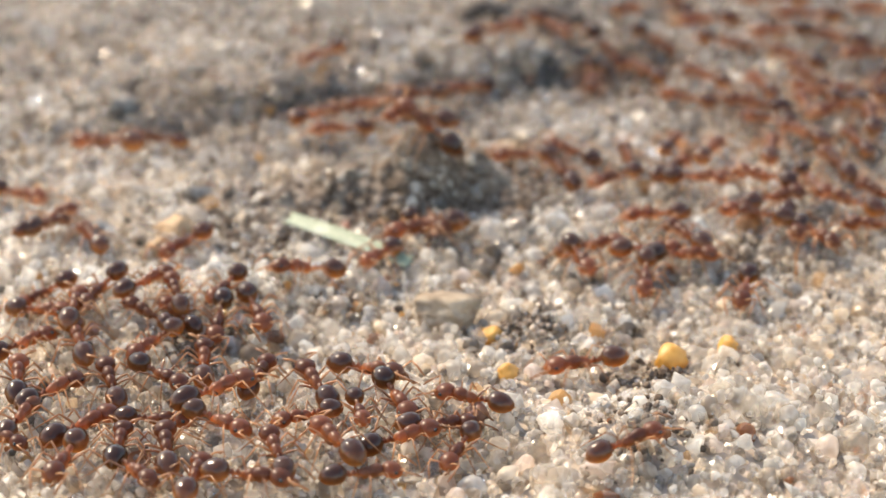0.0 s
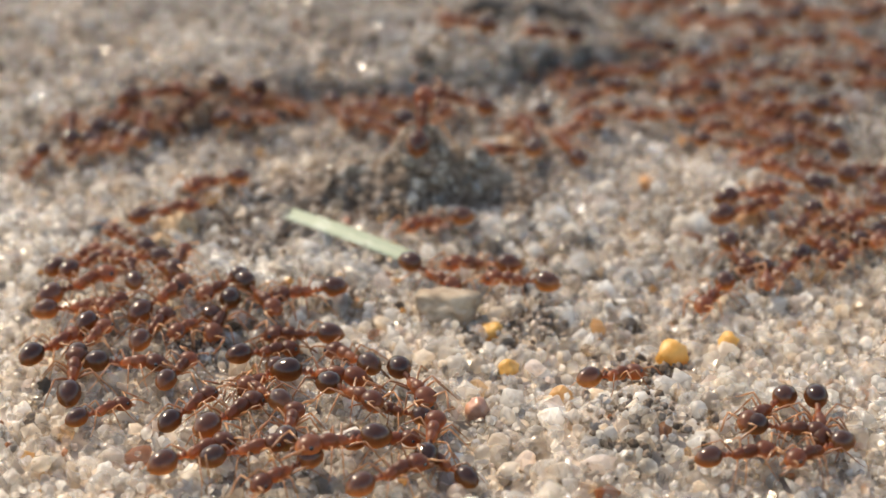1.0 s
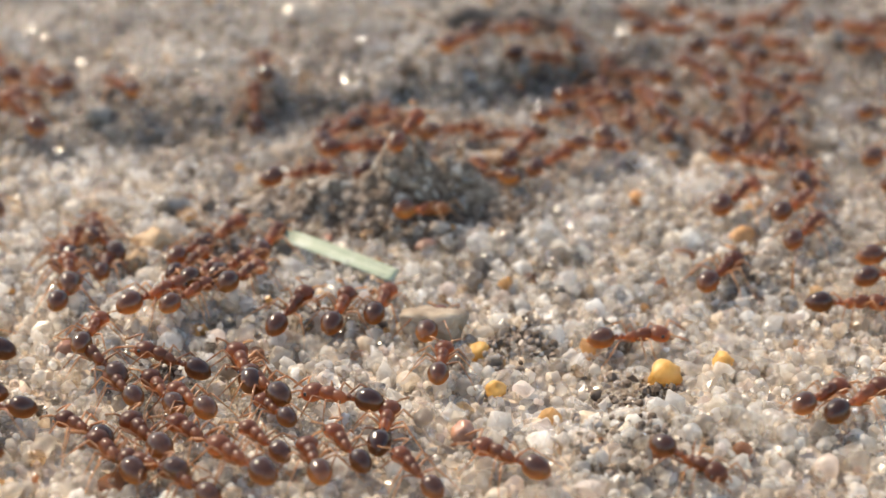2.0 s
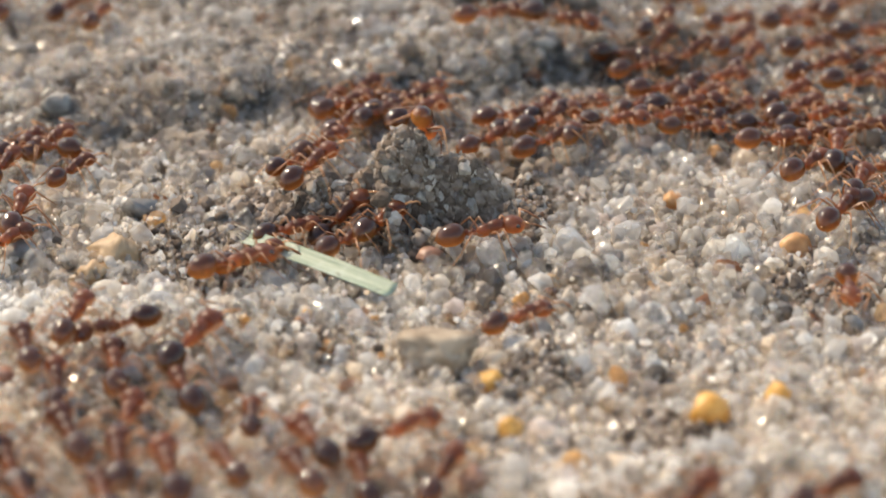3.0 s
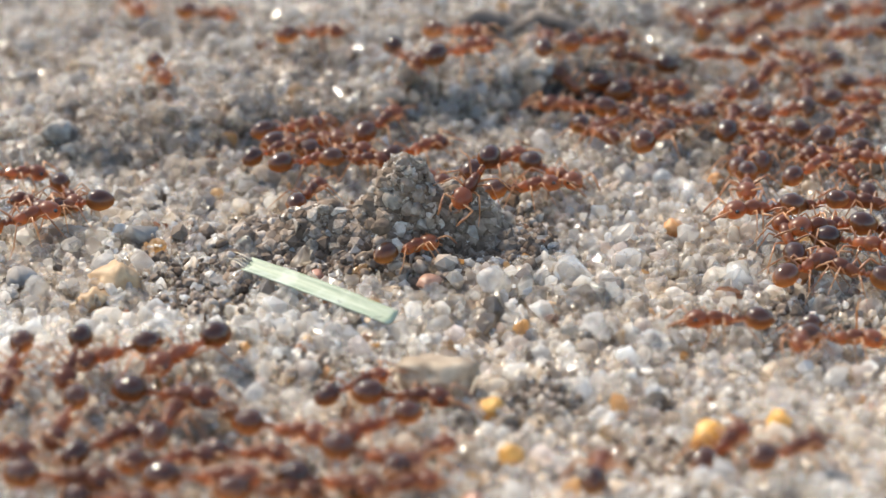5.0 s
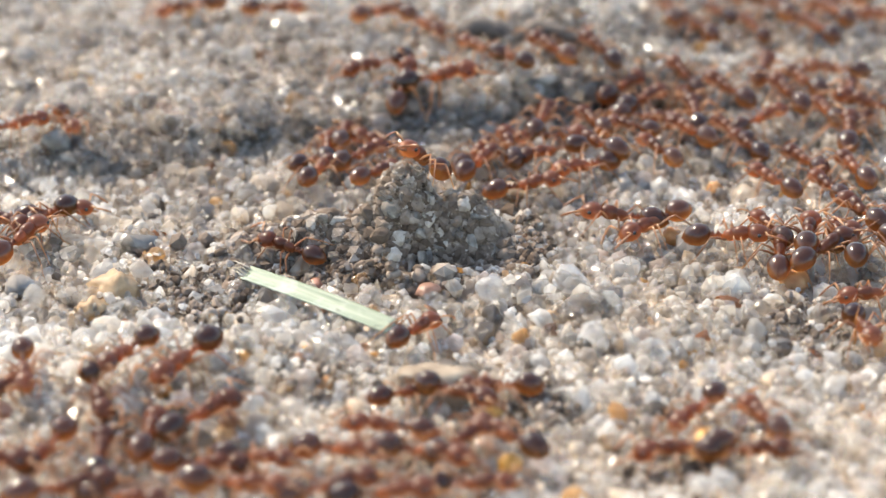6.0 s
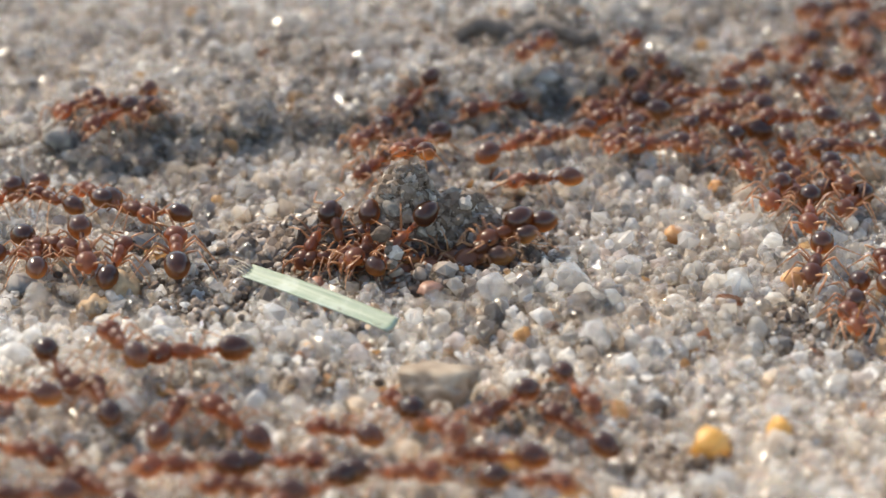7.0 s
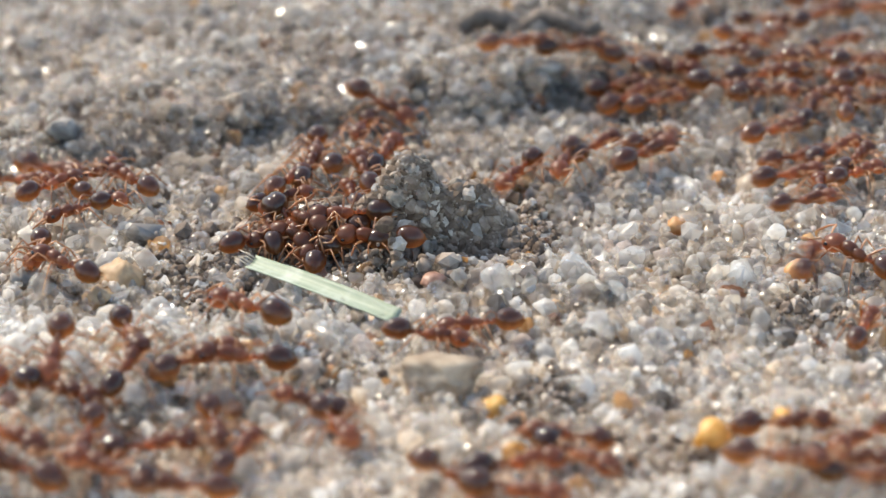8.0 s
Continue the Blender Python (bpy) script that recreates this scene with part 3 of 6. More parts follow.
def build_blade():
    """A flat cut piece of grass blade, folded a little along its length."""
    a, b = Vector(((-6.25, -2.42, 0.66))), Vector(((-1.52, -6.22, 0.55)))
    length = (b - a).length
    bm = bmesh.new()
    across, along, thick = 6, 26, 0.05
    top, low = [], []
    for i in range(along + 1):
        u = i / along
        half = 0.27 + 0.05 * math.sin(2.2 * u + 0.4)
        for j in range(across + 1):
            v = j / across * 2 - 1
            ragged = (0.12 * noise.noise(Vector((v * 3, i, 2))) if i in (0, along) else 0)
            p = Vector((u * length + ragged, v * half, -0.09 * (1 - v * v) + 0.16 * math.sin(math.pi * u) * 0.5 + 0.015 * noise.noise(Vector((u * 9, v * 4, 0)))))
            top.append(bm.verts.new(p + Vector((0, 0, thick))))
            low.append(bm.verts.new(p))
    w = across + 1
    for i in range(along):
        for j in range(across):
            k = i * w + j
            bm.faces.new((top[k], top[k + w], top[k + w + 1], top[k + 1]))
            bm.faces.new((low[k], low[k + 1], low[k + w + 1], low[k + w]))
    rim = [i * w for i in range(along + 1)] + [along * w + j for j in range(1, w)] + [i * w + across for i in range(along - 1, -1, -1)] + [j for j in range(across - 1, 0, -1)]
    for p, q in zip(rim, rim[1:] + rim[:1]):
        bm.faces.new((top[p], low[p], low[q], top[q]))
    bmesh.ops.recalc_face_normals(bm, faces=bm.faces[:])
    thing = new("grass_blade")
    way = (b - a).normalized()
    side = Vector((0, 0, 1)).cross(way).normalized()
    up = way.cross(side)
    m = Matrix((way, side, up)).transposed().to_4x4()
    thing.matrix_basis = Matrix.Translation(a * MM) @ m @ pose(0, 0, 0, 22, 0, 0)
    part("strip", bm, M_BLADE, thing)
    for k in range(4):
        bm = bmesh.new()
        y = -0.18 + 0.12 * k
        tube(bm, [(0.05, y, 0.02), (-0.25 - 0.1 * k % 0.2, y + 0.05, 0.06), (-0.55 - 0.12 * (k % 2), y + 0.02 - 0.1 * (k % 3), 0.12)], [0.035, 0.025, 0.01], 5)
        part("frayed_fibre", bm, M_FIBRE, thing, "pale frayed fibre")
    tagged(thing, "short cut piece of pale green grass blade lying on the sand", "grass blade")


build_blade()


# ---- rootlet on the bank and an upright fibre ----
M_ROOT = tinted("dark_root", (0.035, 0.026, 0.020), (0.13, 0.095, 0.070), 1400, 0.8, 0.0)


def build_rootlet():
    bm = bmesh.new()
    points, radii = [], []
    for i in range(34):
        u = i / 33
        x = 0.5 + 5.5 * u
        y = 18.2 + 0.3 * math.sin(5 * u) - 0.8 * u
        z = float(height(x, y)) + 0.30 + 0.55 * abs(math.sin(2.1 * math.pi * u + 0.3)) * (1 - 0.3 * u)
        points.append((x, y, z))
        radii.append(0.42 + 0.12 * noise.noise(Vector((u * 11, 2, 0))) - 0.12 * u)
    tube(bm, points, radii, 9)
    for v in bm.verts:
        v.co += Vector((noise.noise(v.co * 3), noise.noise(v.co * 3 + Vector((9, 0, 0))), noise.noise(v.co * 4))) * 0.16
    root = part("rootlet", bm, M_ROOT)
    tagged(root, "dark knobbly rootlet arching over the sandy bank", "rootlet")


build_rootlet()


def build_fibre():
    bm = bmesh.new()
    tube(bm, [(0, 0, -0.1), (0.05, 0, 0.5), (0.02, 0.05, 1.1), (0.10, 0.05, 1.5)], [0.045, 0.04, 0.03, 0.012], 6)
    f = part("fibre", bm, M_HAIR)
    f.matrix_basis = pose(0.01260, -0.00648, -0.00016)
    tagged(f, "thin amber plant fibre standing upright in the sand", "fibre")


build_fibre()


def build_crumbs():
    """Small patches of brown earth between the grains."""
    r = np.random.default_rng(33)
    spots = [(-7.8, -3.7, 0.87, 0.97, 117), (-6.6, -2.6, 0.56, 0.96, 72), (2.7, -10.6, 0.58, 0.63, 67), (6.4, -14.6, 0.72, 0.52, 90), (-1.5, -1.3, 1.41, 0.37, 117), (-8.3, -1.6, 0.76, 0.89, 54), (-9.1, -13.0, 0.63, 0.68, 63), (5.9, -19.1, 1.15, 1.38, 117), (2.7, -11.6, 0.84, 0.95, 63), (11.4, -5.0, 1.01, 0.98, 90), (-3.7, -9.1, 0.69, 0.51, 36)]
    places, sizes = [], []
    for cx, cy, rx, ry, count in spots:
        x, y = r.normal(cx, rx, count), r.normal(cy, ry, count)
        d = np.clip(0.24 * r.lognormal(0, 0.4, count), 0.12, 0.55)
        places.append(np.stack([x, y, height(x, y) + 0.14 + r.uniform(0, 0.22, count)], 1))
        sizes.append(d)
    crumbs = heap("earth_crumbs", np.concatenate(places), np.concatenate(sizes), SMALL + SHAPES[2:12:3], M_CRUMB, r)
    tagged(crumbs, "brown crumbs of earth scattered between sand grains", "earth", kind="stuff")


build_crumbs()


# ---- ants: one is built, the rest are copies ----
def leg_mesh(row, side):
    """A jointed leg from its root, which is the origin. row: 0 fore, 1 middle, 2 hind."""
    lead = (0.50, -0.05, -0.62)[row]
    reach = (0.92, 1.0, 1.12)[row]
    bm = bmesh.new()
    knee = Vector((lead * 0.55 * reach, side * 0.52 * reach, 0.30))
    shin = Vector((lead * 1.15 * reach, side * 0.95 * reach, -0.30))
    foot = Vector((lead * 1.55 * reach, side * 1.12 * reach, -0.60))
    tube(bm, [(0, 0, 0), knee * 0.16 + Vector((0, 0, -0.06)), knee * 0.5, knee * 0.9, knee], [0.052, 0.048, 0.048, 0.034, 0.028])
    tube(bm, [knee, knee.lerp(shin, 0.45), shin], [0.028, 0.034, 0.022])
    tube(bm, [shin, shin.lerp(foot, 0.5), foot, foot + Vector((lead * 0.1, side * 0.08, -0.01))], [0.022, 0.016, 0.014, 0.008])
    return bm


ROOTS = ((0.42, 0.13), (0.14, 0.15), (-0.12, 0.13))


def build_ant():
    ant = new("ant")
    bm = bmesh.new()
    ball(bm, (1.10, 0, 0.80), (0.45, 0.40, 0.33), (0, 16, 0), 18, 12, 0.10)
    head = part("head", bm, M_BODY, ant)
    for s in (-1, 1):
        bm = bmesh.new()
        ball(bm, (1.16, s * 0.37, 0.89), (0.085, 0.04, 0.075), u=10, v=7)
        part("eye", bm, M_EYE, head, "small black compound eye")
        bm = bmesh.new()
        tube(bm, [(1.42, s * 0.16, 0.70), (1.60, s * 0.17, 0.63), (1.72, s * 0.05, 0.58)], [0.075, 0.06, 0.02])
        part("mandible", bm, M_LEG, head)
        bm = bmesh.new()
        tube(bm, [(1.34, s * 0.10, 0.86), (1.45, s * 0.34, 1.00), (1.52, s * 0.62, 1.06)], [0.03, 0.038, 0.042])
        tube(bm, [(1.52, s * 0.62, 1.06), (1.80, s * 0.56, 0.92), (2.02, s * 0.46, 0.76), (2.20, s * 0.40, 0.62)], [0.034, 0.038, 0.05, 0.03])
        part("antenna", bm, M_LEG, head)
    bm = bmesh.new()
    ball(bm, (0.40, 0, 0.84), (0.39, 0.26, 0.29), (0, -6, 0))
    ball(bm, (0.00, 0, 0.78), (0.35, 0.21, 0.24), (0, -14, 0))
    tube(bm, [(0.66, 0, 0.82), (0.80, 0, 0.82)], [0.10, 0.10], 8)
    part("thorax", bm, M_BODY, ant)
    bm = bmesh.new()
    tube(bm, [(-0.26, 0, 0.72), (-0.40, 0, 0.76), (-0.47, 0, 0.88), (-0.54, 0, 0.78), (-0.62, 0, 0.76), (-0.68, 0, 0.86), (-0.76, 0, 0.78), (-0.86, 0, 0.78)],
         [0.07, 0.09, 0.11, 0.07, 0.08, 0.11, 0.09, 0.10], 8)
    part("petiole", bm, M_BODY, ant)
    bm = bmesh.new()
    made = ball(bm, (-1.30, 0, 0.82), (0.56, 0.42, 0.41), (0, -10, 0), 22, 16, -0.14)
    for v in made:
        # the plates of the gaster overlap in low steps
        u = (v.co.x + 1.86) / 1.12
        step = (u * 4.2) % 1.0
        grow = 1 + 0.035 * (1 - step)
        v.co.y, v.co.z = v.co.y * grow, 0.82 + (v.co.z - 0.82) * grow
    tube(bm, [(-1.78, 0, 0.75), (-1.90, 0, 0.71)], [0.09, 0.02], 8)
    part("gaster", bm, M_GASTER, ant, "glossy dark brown gaster, amber below")
    legs = []
    for row in range(3):
        for side in (-1, 1):
            leg = part("leg", leg_mesh(row, side), M_LEG, ant)
            leg.location = (ROOTS[row][0] * MM, side * ROOTS[row][1] * MM, 0.70 * MM)
            legs.append(leg)
    return tagged(ant, "red-brown ant with a glossy dark gaster crawling over sand", "ant", "swarming ants")


MOVES = []
FIRST = build_ant()
USED = [0]


def stand(x, y, heading, lift=0.0, roll=0.0):
    """The pose of an ant on the ground, tilted with it."""
    up = (slope(x, y) * 0.8 + Vector((0, 0, 0.2))).normalized()
    ahead = Vector((math.cos(math.radians(heading)), math.sin(math.radians(heading)), 0))
    ahead = (ahead - up * ahead.dot(up)).normalized()
    m = Matrix((ahead, up.cross(ahead), up)).transposed().to_4x4()
    return Matrix.Translation(Vector((x, y, float(height(x, y)) + 0.16 + lift)) * MM) @ m @ pose(0, 0, 0, roll, 0, 0)


def ant(rows, size=1.0, lift=0.0):
    """An ant that goes through (seconds, x, y, heading); it stays where it is before the first row and after the last."""
    USED[0] += 1
    one = FIRST if USED[0] == 1 else copy_thing(FIRST, Matrix())
    one.scale = (size,) * 3
    rows = sorted(rows)
    if rows[0][0] > 0:
        rows.insert(0, (0.0, *rows[0][1:]))
    if rows[-1][0] < 8:
        rows.append((8.0, *rows[-1][1:]))
    MOVES.append((one, rows, lift, USED[0]))
    return one


def between(rows, t):
    for a, b in zip(rows, rows[1:]):
        if a[0] <= t <= b[0]:
            u = (t - a[0]) / max(b[0] - a[0], 1e-6)
            turn = (b[3] - a[3] + 180) % 360 - 180
            return a[1] + (b[1] - a[1]) * u, a[2] + (b[2] - a[2]) * u, a[3] + turn * u
    return rows[-1][1:]


def ant_motion(one, rows, lift, seed):
    r = random.Random(seed)
    times = sorted({round(k * 0.125, 3) for k in range(65)} | {round(q[0], 3) for q in rows})
    keyed, phase = [], r.uniform(0, 6.28)
    for t in times:
        x, y, heading = between(rows, t)
        fidget = 0.05 * math.sin(5.1 * t + phase)
        keyed.append((t, stand(x + fidget, y + 0.04 * math.sin(6.3 * t + 2 * phase), heading + 5 * math.sin(3.7 * t + phase), lift + 0.02 * math.sin(9 * t + phase), 3 * math.sin(4.3 * t + phase))))
    walk(one, keyed)
    legs = [c for c in one.children if c.name.startswith("leg")]
    beat = r.uniform(2.2, 3.0)
    for k, leg in enumerate(legs):
        row, side = k // 2, (-1, 1)[k % 2]
        tripod = 1 if (row + (side > 0)) % 2 else -1
        at = leg.location.copy()
        steps = []
        for j in range(41):
            t = j * 0.2
            x0, y0, _ = between(rows, max(0, t - 0.1))
            x1, y1, _ = between(rows, min(8, t + 0.1))
            pace = min(1.0, math.hypot(x1 - x0, y1 - y0) / 0.6 + 0.12)
            swing = math.sin(beat * math.tau * t + phase + (math.pi if tripod > 0 else 0))
            lifted = max(0.0, math.cos(beat * math.tau * t + phase + (math.pi if tripod > 0 else 0)))
            steps.append((t, Matrix.Translation(at) @ pose(0, 0, 0, side * 14 * lifted * pace, 0, side * -18 * swing * pace)))
        walk(leg, steps)


# seconds, x, y in millimetres, heading in degrees
ant([(0, -14.01, 4.47, 158), (0.5, -13.03, 2.80, 40), (1, -12.65, 5.61, 96), (1.5, -13.10, 2.18, 134), (3, -24.16, 17.69, 98), (3.5, -15.56, 18.99, 80), (4, -24.17, 18.73, 215), (4.5, -26.14, 11.45, 244), (6, -26.62, 13.77, 83), (6.5, -25.20, 19.65, 91), (7, -26.68, 17.09, 264), (7.5, -25.97, 12.67, 317), (8, -13.55, 4.78, 328)], 0.97, 0.05)
ant([(0, -12.10, 5.70, 172), (0.5, -12.47, 5.03, 176), (1, -12.25, 7.07, 173), (1.5, -13.24, 4.73, 132), (3, -24.34, 20.44, 96), (3.5, -15.06, 22.19, 16), (4, -18.00, 22.23, 308), (4.5, -8.96, 14.27, 289), (6, -13.43, 9.24, 293), (6.5, -7.97, 11.98, 260), (7, -14.32, 4.40, 246), (7.5, -12.34, 2.38, 322), (8, -11.54, 2.22, 329)], 0.73)
ant([(0, -16.82, -0.03, 321), (0.5, -14.76, -1.68, 62), (1, -14.21, 4.85, 258), (1.5, -15.42, -4.70, 137), (3, -24.41, 14.26, 71), (3.5, -11.46, 6.90, 254), (4, -25.77, 9.51, 177), (4.5, -23.59, 7.45, 294), (6, -25.04, 7.89, 102), (6.5, -24.49, 11.58, 109), (7, -26.64, 12.60, 274), (7.5, -23.92, 3.46, 280), (8, -24.42, 0.01, 262)], 0.88)
ant([(0, -13.56, -4.48, 110), (0.5, -13.90, -6.75, 41), (1, -10.87, -2.16, 25), (1.5, -12.13, -6.62, 109), (3, -13.56, 5.55, 61), (3.5, -3.72, 8.67, 94), (4, -14.11, 13.70, 54), (4.5, -4.90, 8.75, 337), (6, -2.30, 8.72, 159), (6.5, -1.46, 9.91, 263), (7, -3.38, 0.24, 96), (7.5, -4.40, 0.62, 34), (8, -4.67, 0.55, 323)], 0.82)
ant([(0, -14.94, -3.27, 57), (0.5, -13.51, -1.10, 78), (1, -13.37, 3.89, 266), (1.5, -13.79, -4.67, 149), (3, -23.94, 10.14, 90), (3.5, -13.85, 4.31, 265), (4, -24.54, 2.88, 240), (4.5, -14.77, 2.75, 30), (6, -15.15, 8.35, 19), (6.5, -15.32, 2.81, 270), (7, -15.14, 3.07, 252), (7.5, -14.27, 1.85, 357), (8, -13.36, 2.99, 39)], 0.82, 0.12)
ant([(0, -9.92, -4.74, 238), (0.5, -10.83, -6.18, 82), (1, -9.26, -0.05, 210), (1.5, -10.08, -7.87, 51), (3, -3.38, 7.17, 63), (3.5, -1.88, 7.99, 158), (4, -10.84, 10.21, 209), (4.5, -4.03, 6.80, 341), (6, -2.81, 7.50, 42), (6.5, -1.80, 8.79, 83), (7, -2.33, -0.17, 259), (7.5, -3.44, 0.21, 234), (8, -3.79, -0.17, 217)], 0.84)
ant([(0, -15.30, -3.71, 31), (0.5, -14.40, -2.73, 88), (1, -15.03, 3.69, 257), (1.5, -15.11, -5.86, 168), (3, -23.01, 5.44, 73), (3.5, -12.06, 4.07, 279), (4, -22.15, -0.30, 234), (4.5, -13.26, 2.41, 144), (6, -14.23, 1.44, 147), (6.5, -14.03, 2.86, 51), (7, -13.16, 2.74, 142), (7.5, -12.73, 1.89, 212), (8, -12.24, 1.34, 204)], 0.73, 0.10)
ant([(0, -5.42, -8.23, 189), (0.5, -7.90, -9.29, 231), (1, -5.24, -9.78, 201), (1.5, -7.86, -9.35, 81), (3, -2.27, 8.10, 56), (3.5, 3.69, 7.81, 199), (4, -4.85, 7.19, 190), (4.5, -2.03, 6.83, 8), (6, 1.24, 8.02, 65), (6.5, -0.26, 10.70, 201), (7, -2.46, 6.61, 238), (7.5, -4.55, 3.91, 242), (8, -3.33, 5.79, 57)], 0.84)
ant([(0, -0.82, -3.32, 312), (0.5, -1.39, 0.85, 103), (1, -2.86, 5.53, 155), (1.5, -1.97, 0.64, 15), (3, 2.78, 7.06, 39), (3.5, 7.26, 8.11, 170), (4, -1.21, 7.73, 187), (4.5, 6.29, 8.70, 357), (6, 3.87, 7.47, 188), (6.5, 2.53, 8.19, 243), (7, -0.01, -0.13, 13), (7.5, -1.54, 0.62, 53), (8, 5.37, 7.02, 43)], 0.8, 0.08)
ant([(0, -0.98, -3.96, 195), (0.5, -1.40, -4.39, 94), (1, -1.32, 0.62, 83), (1.5, -0.84, 0.30, 50), (3, 3.93, 6.88, 36), (3.5, 8.43, 6.99, 45), (4, 2.95, 5.91, 49), (4.5, 8.42, 7.87, 38), (6, 5.50, 7.89, 122), (6.5, 7.32, 9.63, 243), (7, 1.54, -0.04, 231), (7.5, -0.54, -0.12, 50), (8, 6.94, 6.30, 41)], 0.98)
ant([(0, -2.76, -6.47, 242), (0.5, -6.80, -9.85, 322), (1, -0.83, -7.99, 318), (1.5, -2.44, -13.79, 90), (3, -0.90, 0.96, 62), (3.5, 7.40, 4.92, 247), (4, 2.57, 4.16, 338), (4.5, 3.30, 4.06, 0), (6, 4.87, 6.02, 212), (6.5, 4.62, 5.98, 237), (7, 0.76, -0.27, 225), (7.5, -1.38, 0.06, 72), (8, 2.56, 5.14, 235)], 0.86)
ant([(0, -5.60, 6.89, 45), (0.5, -7.87, 7.77, 150), (1, -8.99, 8.87, 324), (1.5, -4.76, 5.48, 120), (3, -13.21, 16.18, 77), (3.5, -3.71, 9.90, 208), (4, -16.79, 14.26, 212), (4.5, -6.29, 8.27, 340), (6, -3.52, 9.30, 86), (6.5, -6.00, 12.72, 183), (7, -12.06, 8.87, 237), (7.5, -12.00, 3.38, 284), (8, -10.80, 3.80, 126)], 0.83, 0.14)
ant([(0, -4.65, 5.86, 192), (0.5, -8.67, 4.98, 162), (1, -8.85, 7.21, 123), (1.5, -4.20, 4.69, 69), (3, -4.12, 9.68, 68), (3.5, -2.47, 9.00, 295), (4, -12.65, 11.25, 208), (4.5, -5.59, 7.30, 340), (6, -4.15, 8.21, 94), (6.5, -5.91, 11.33, 213), (7, -11.76, 3.32, 124), (7.5, -10.17, 2.17, 143), (8, -6.12, 0.01, 37)], 0.83)
ant([(0, -5.61, 11.94, 226), (0.5, -8.54, 8.85, 214), (1, -10.44, 8.65, 235), (1.5, -10.66, 5.87, 127), (3, -17.45, 18.58, 103), (3.5, -13.76, 19.20, 49), (4, -15.14, 21.24, 325), (4.5, -6.25, 13.96, 353), (6, -2.56, 19.70, 46), (6.5, -3.54, 16.80, 230), (7, -10.75, 9.99, 259), (7.5, -6.40, 2.43, 311), (8, -5.37, 3.73, 68)], 0.81, 0.13)
ant([(0, 0.61, 10.65, 214), (0.5, -2.83, 8.36, 212), (1, -3.09, 8.32, 261), (1.5, -2.49, 7.10, 66), (3, -2.42, 9.82, 309), (3.5, 4.56, 14.82, 52), (4, 0.69, 13.82, 26), (4.5, 4.92, 14.72, 63), (6, 1.49, 15.38, 132), (6.5, 2.36, 17.53, 232), (7, -1.01, 12.13, 244), (7.5, -2.15, 8.27, 71), (8, 6.31, 13.79, 33)], 0.79, 0.02)
ant([(0, 2.94, 3.24, 164), (0.5, -1.54, 4.49, 275), (1, -0.71, 7.21, 64), (1.5, -0.21, 7.26, 16), (3, 2.57, 8.18, 14), (3.5, 7.71, 9.17, 25), (4, 6.17, 9.83, 80), (4.5, 8.52, 9.26, 116), (6, 5.44, 11.07, 113), (6.5, 6.83, 13.20, 245), (7, 4.41, 8.91, 216), (7.5, -2.12, 6.77, 43), (8, 7.99, 12.24, 28)], 0.83)
ant([(0, 4.68, -6.82, 286), (0.5, 5.93, -6.98, 63), (1, 0.93, -7.17, 166), (1.5, -2.63, -4.92, 76), (3, 3.83, 4.91, 28), (3.5, 10.67, 2.24, 26), (4, 4.46, 3.68, 245), (4.5, 12.65, 3.76, 308), (6, 5.89, 1.85, 171), (6.5, 3.62, 5.22, 200), (7, -0.50, -0.43, 217), (7.5, -2.35, 0.70, 116), (8, -2.97, 4.71, 99)], 0.88, 0.12)
ant([(0, 7.15, -6.01, 6), (0.5, 7.38, -5.83, 300), (1, 9.26, -9.73, 246), (1.5, 3.75, -13.85, 48), (3, 12.52, -6.14, 266), (3.5, 21.16, -7.67, 221), (4, 7.68, -10.31, 346), (4.5, 13.29, -5.68, 300), (6, 9.09, -12.73, 114), (6.5, 12.60, -4.15, 63), (7, 12.80, -5.53, 259), (7.5, 10.53, -15.13, 262), (8, 11.42, -15.15, 223)], 0.84, 0.06)
ant([(0, 10.51, -9.34, 261), (0.5, 9.65, -14.76, 34), (1, 11.56, -19.54, 264), (1.5, 8.99, -21.18, 47), (3, 22.23, -8.28, 43), (3.5, 23.19, -7.98, 335), (4, 24.10, -9.17, 83), (4.5, 23.48, -5.68, 141), (6, 21.50, -7.07, 190), (6.5, 22.57, -5.52, 216), (7, 21.64, -5.56, 240), (7.5, 21.14, -8.03, 250), (8, 21.29, -5.92, 86)], 0.91)
ant([(0, 4.90, 4.13, 143), (0.5, -0.57, 8.32, 145), (1, -1.55, 8.68, 171), (1.5, -1.98, 8.33, 174), (3, -0.91, 9.72, 34), (3.5, 6.51, 14.09, 53), (4, 2.59, 14.41, 103), (4.5, 6.64, 13.86, 0), (6, 6.73, 14.39, 52), (6.5, 7.98, 15.57, 113), (7, 6.41, 13.13, 200), (7.5, 3.74, 13.99, 45), (8, 8.44, 15.18, 14)], 0.84)
ant([(0, 4.43, 15.74, 302), (0.5, 5.81, 13.49, 275), (1, 4.81, 11.32, 266), (1.5, 5.65, 11.19, 31), (3, 7.69, 13.06, 27), (3.5, 12.83, 14.91, 333), (4, 6.97, 13.23, 228), (4.5, 9.32, 10.99, 290), (6, 7.64, 11.38, 349), (6.5, 8.75, 12.27, 245), (7, 6.57, 9.06, 235), (7.5, 2.65, 3.53, 341), (8, 12.60, 6.96, 19)], 0.85)
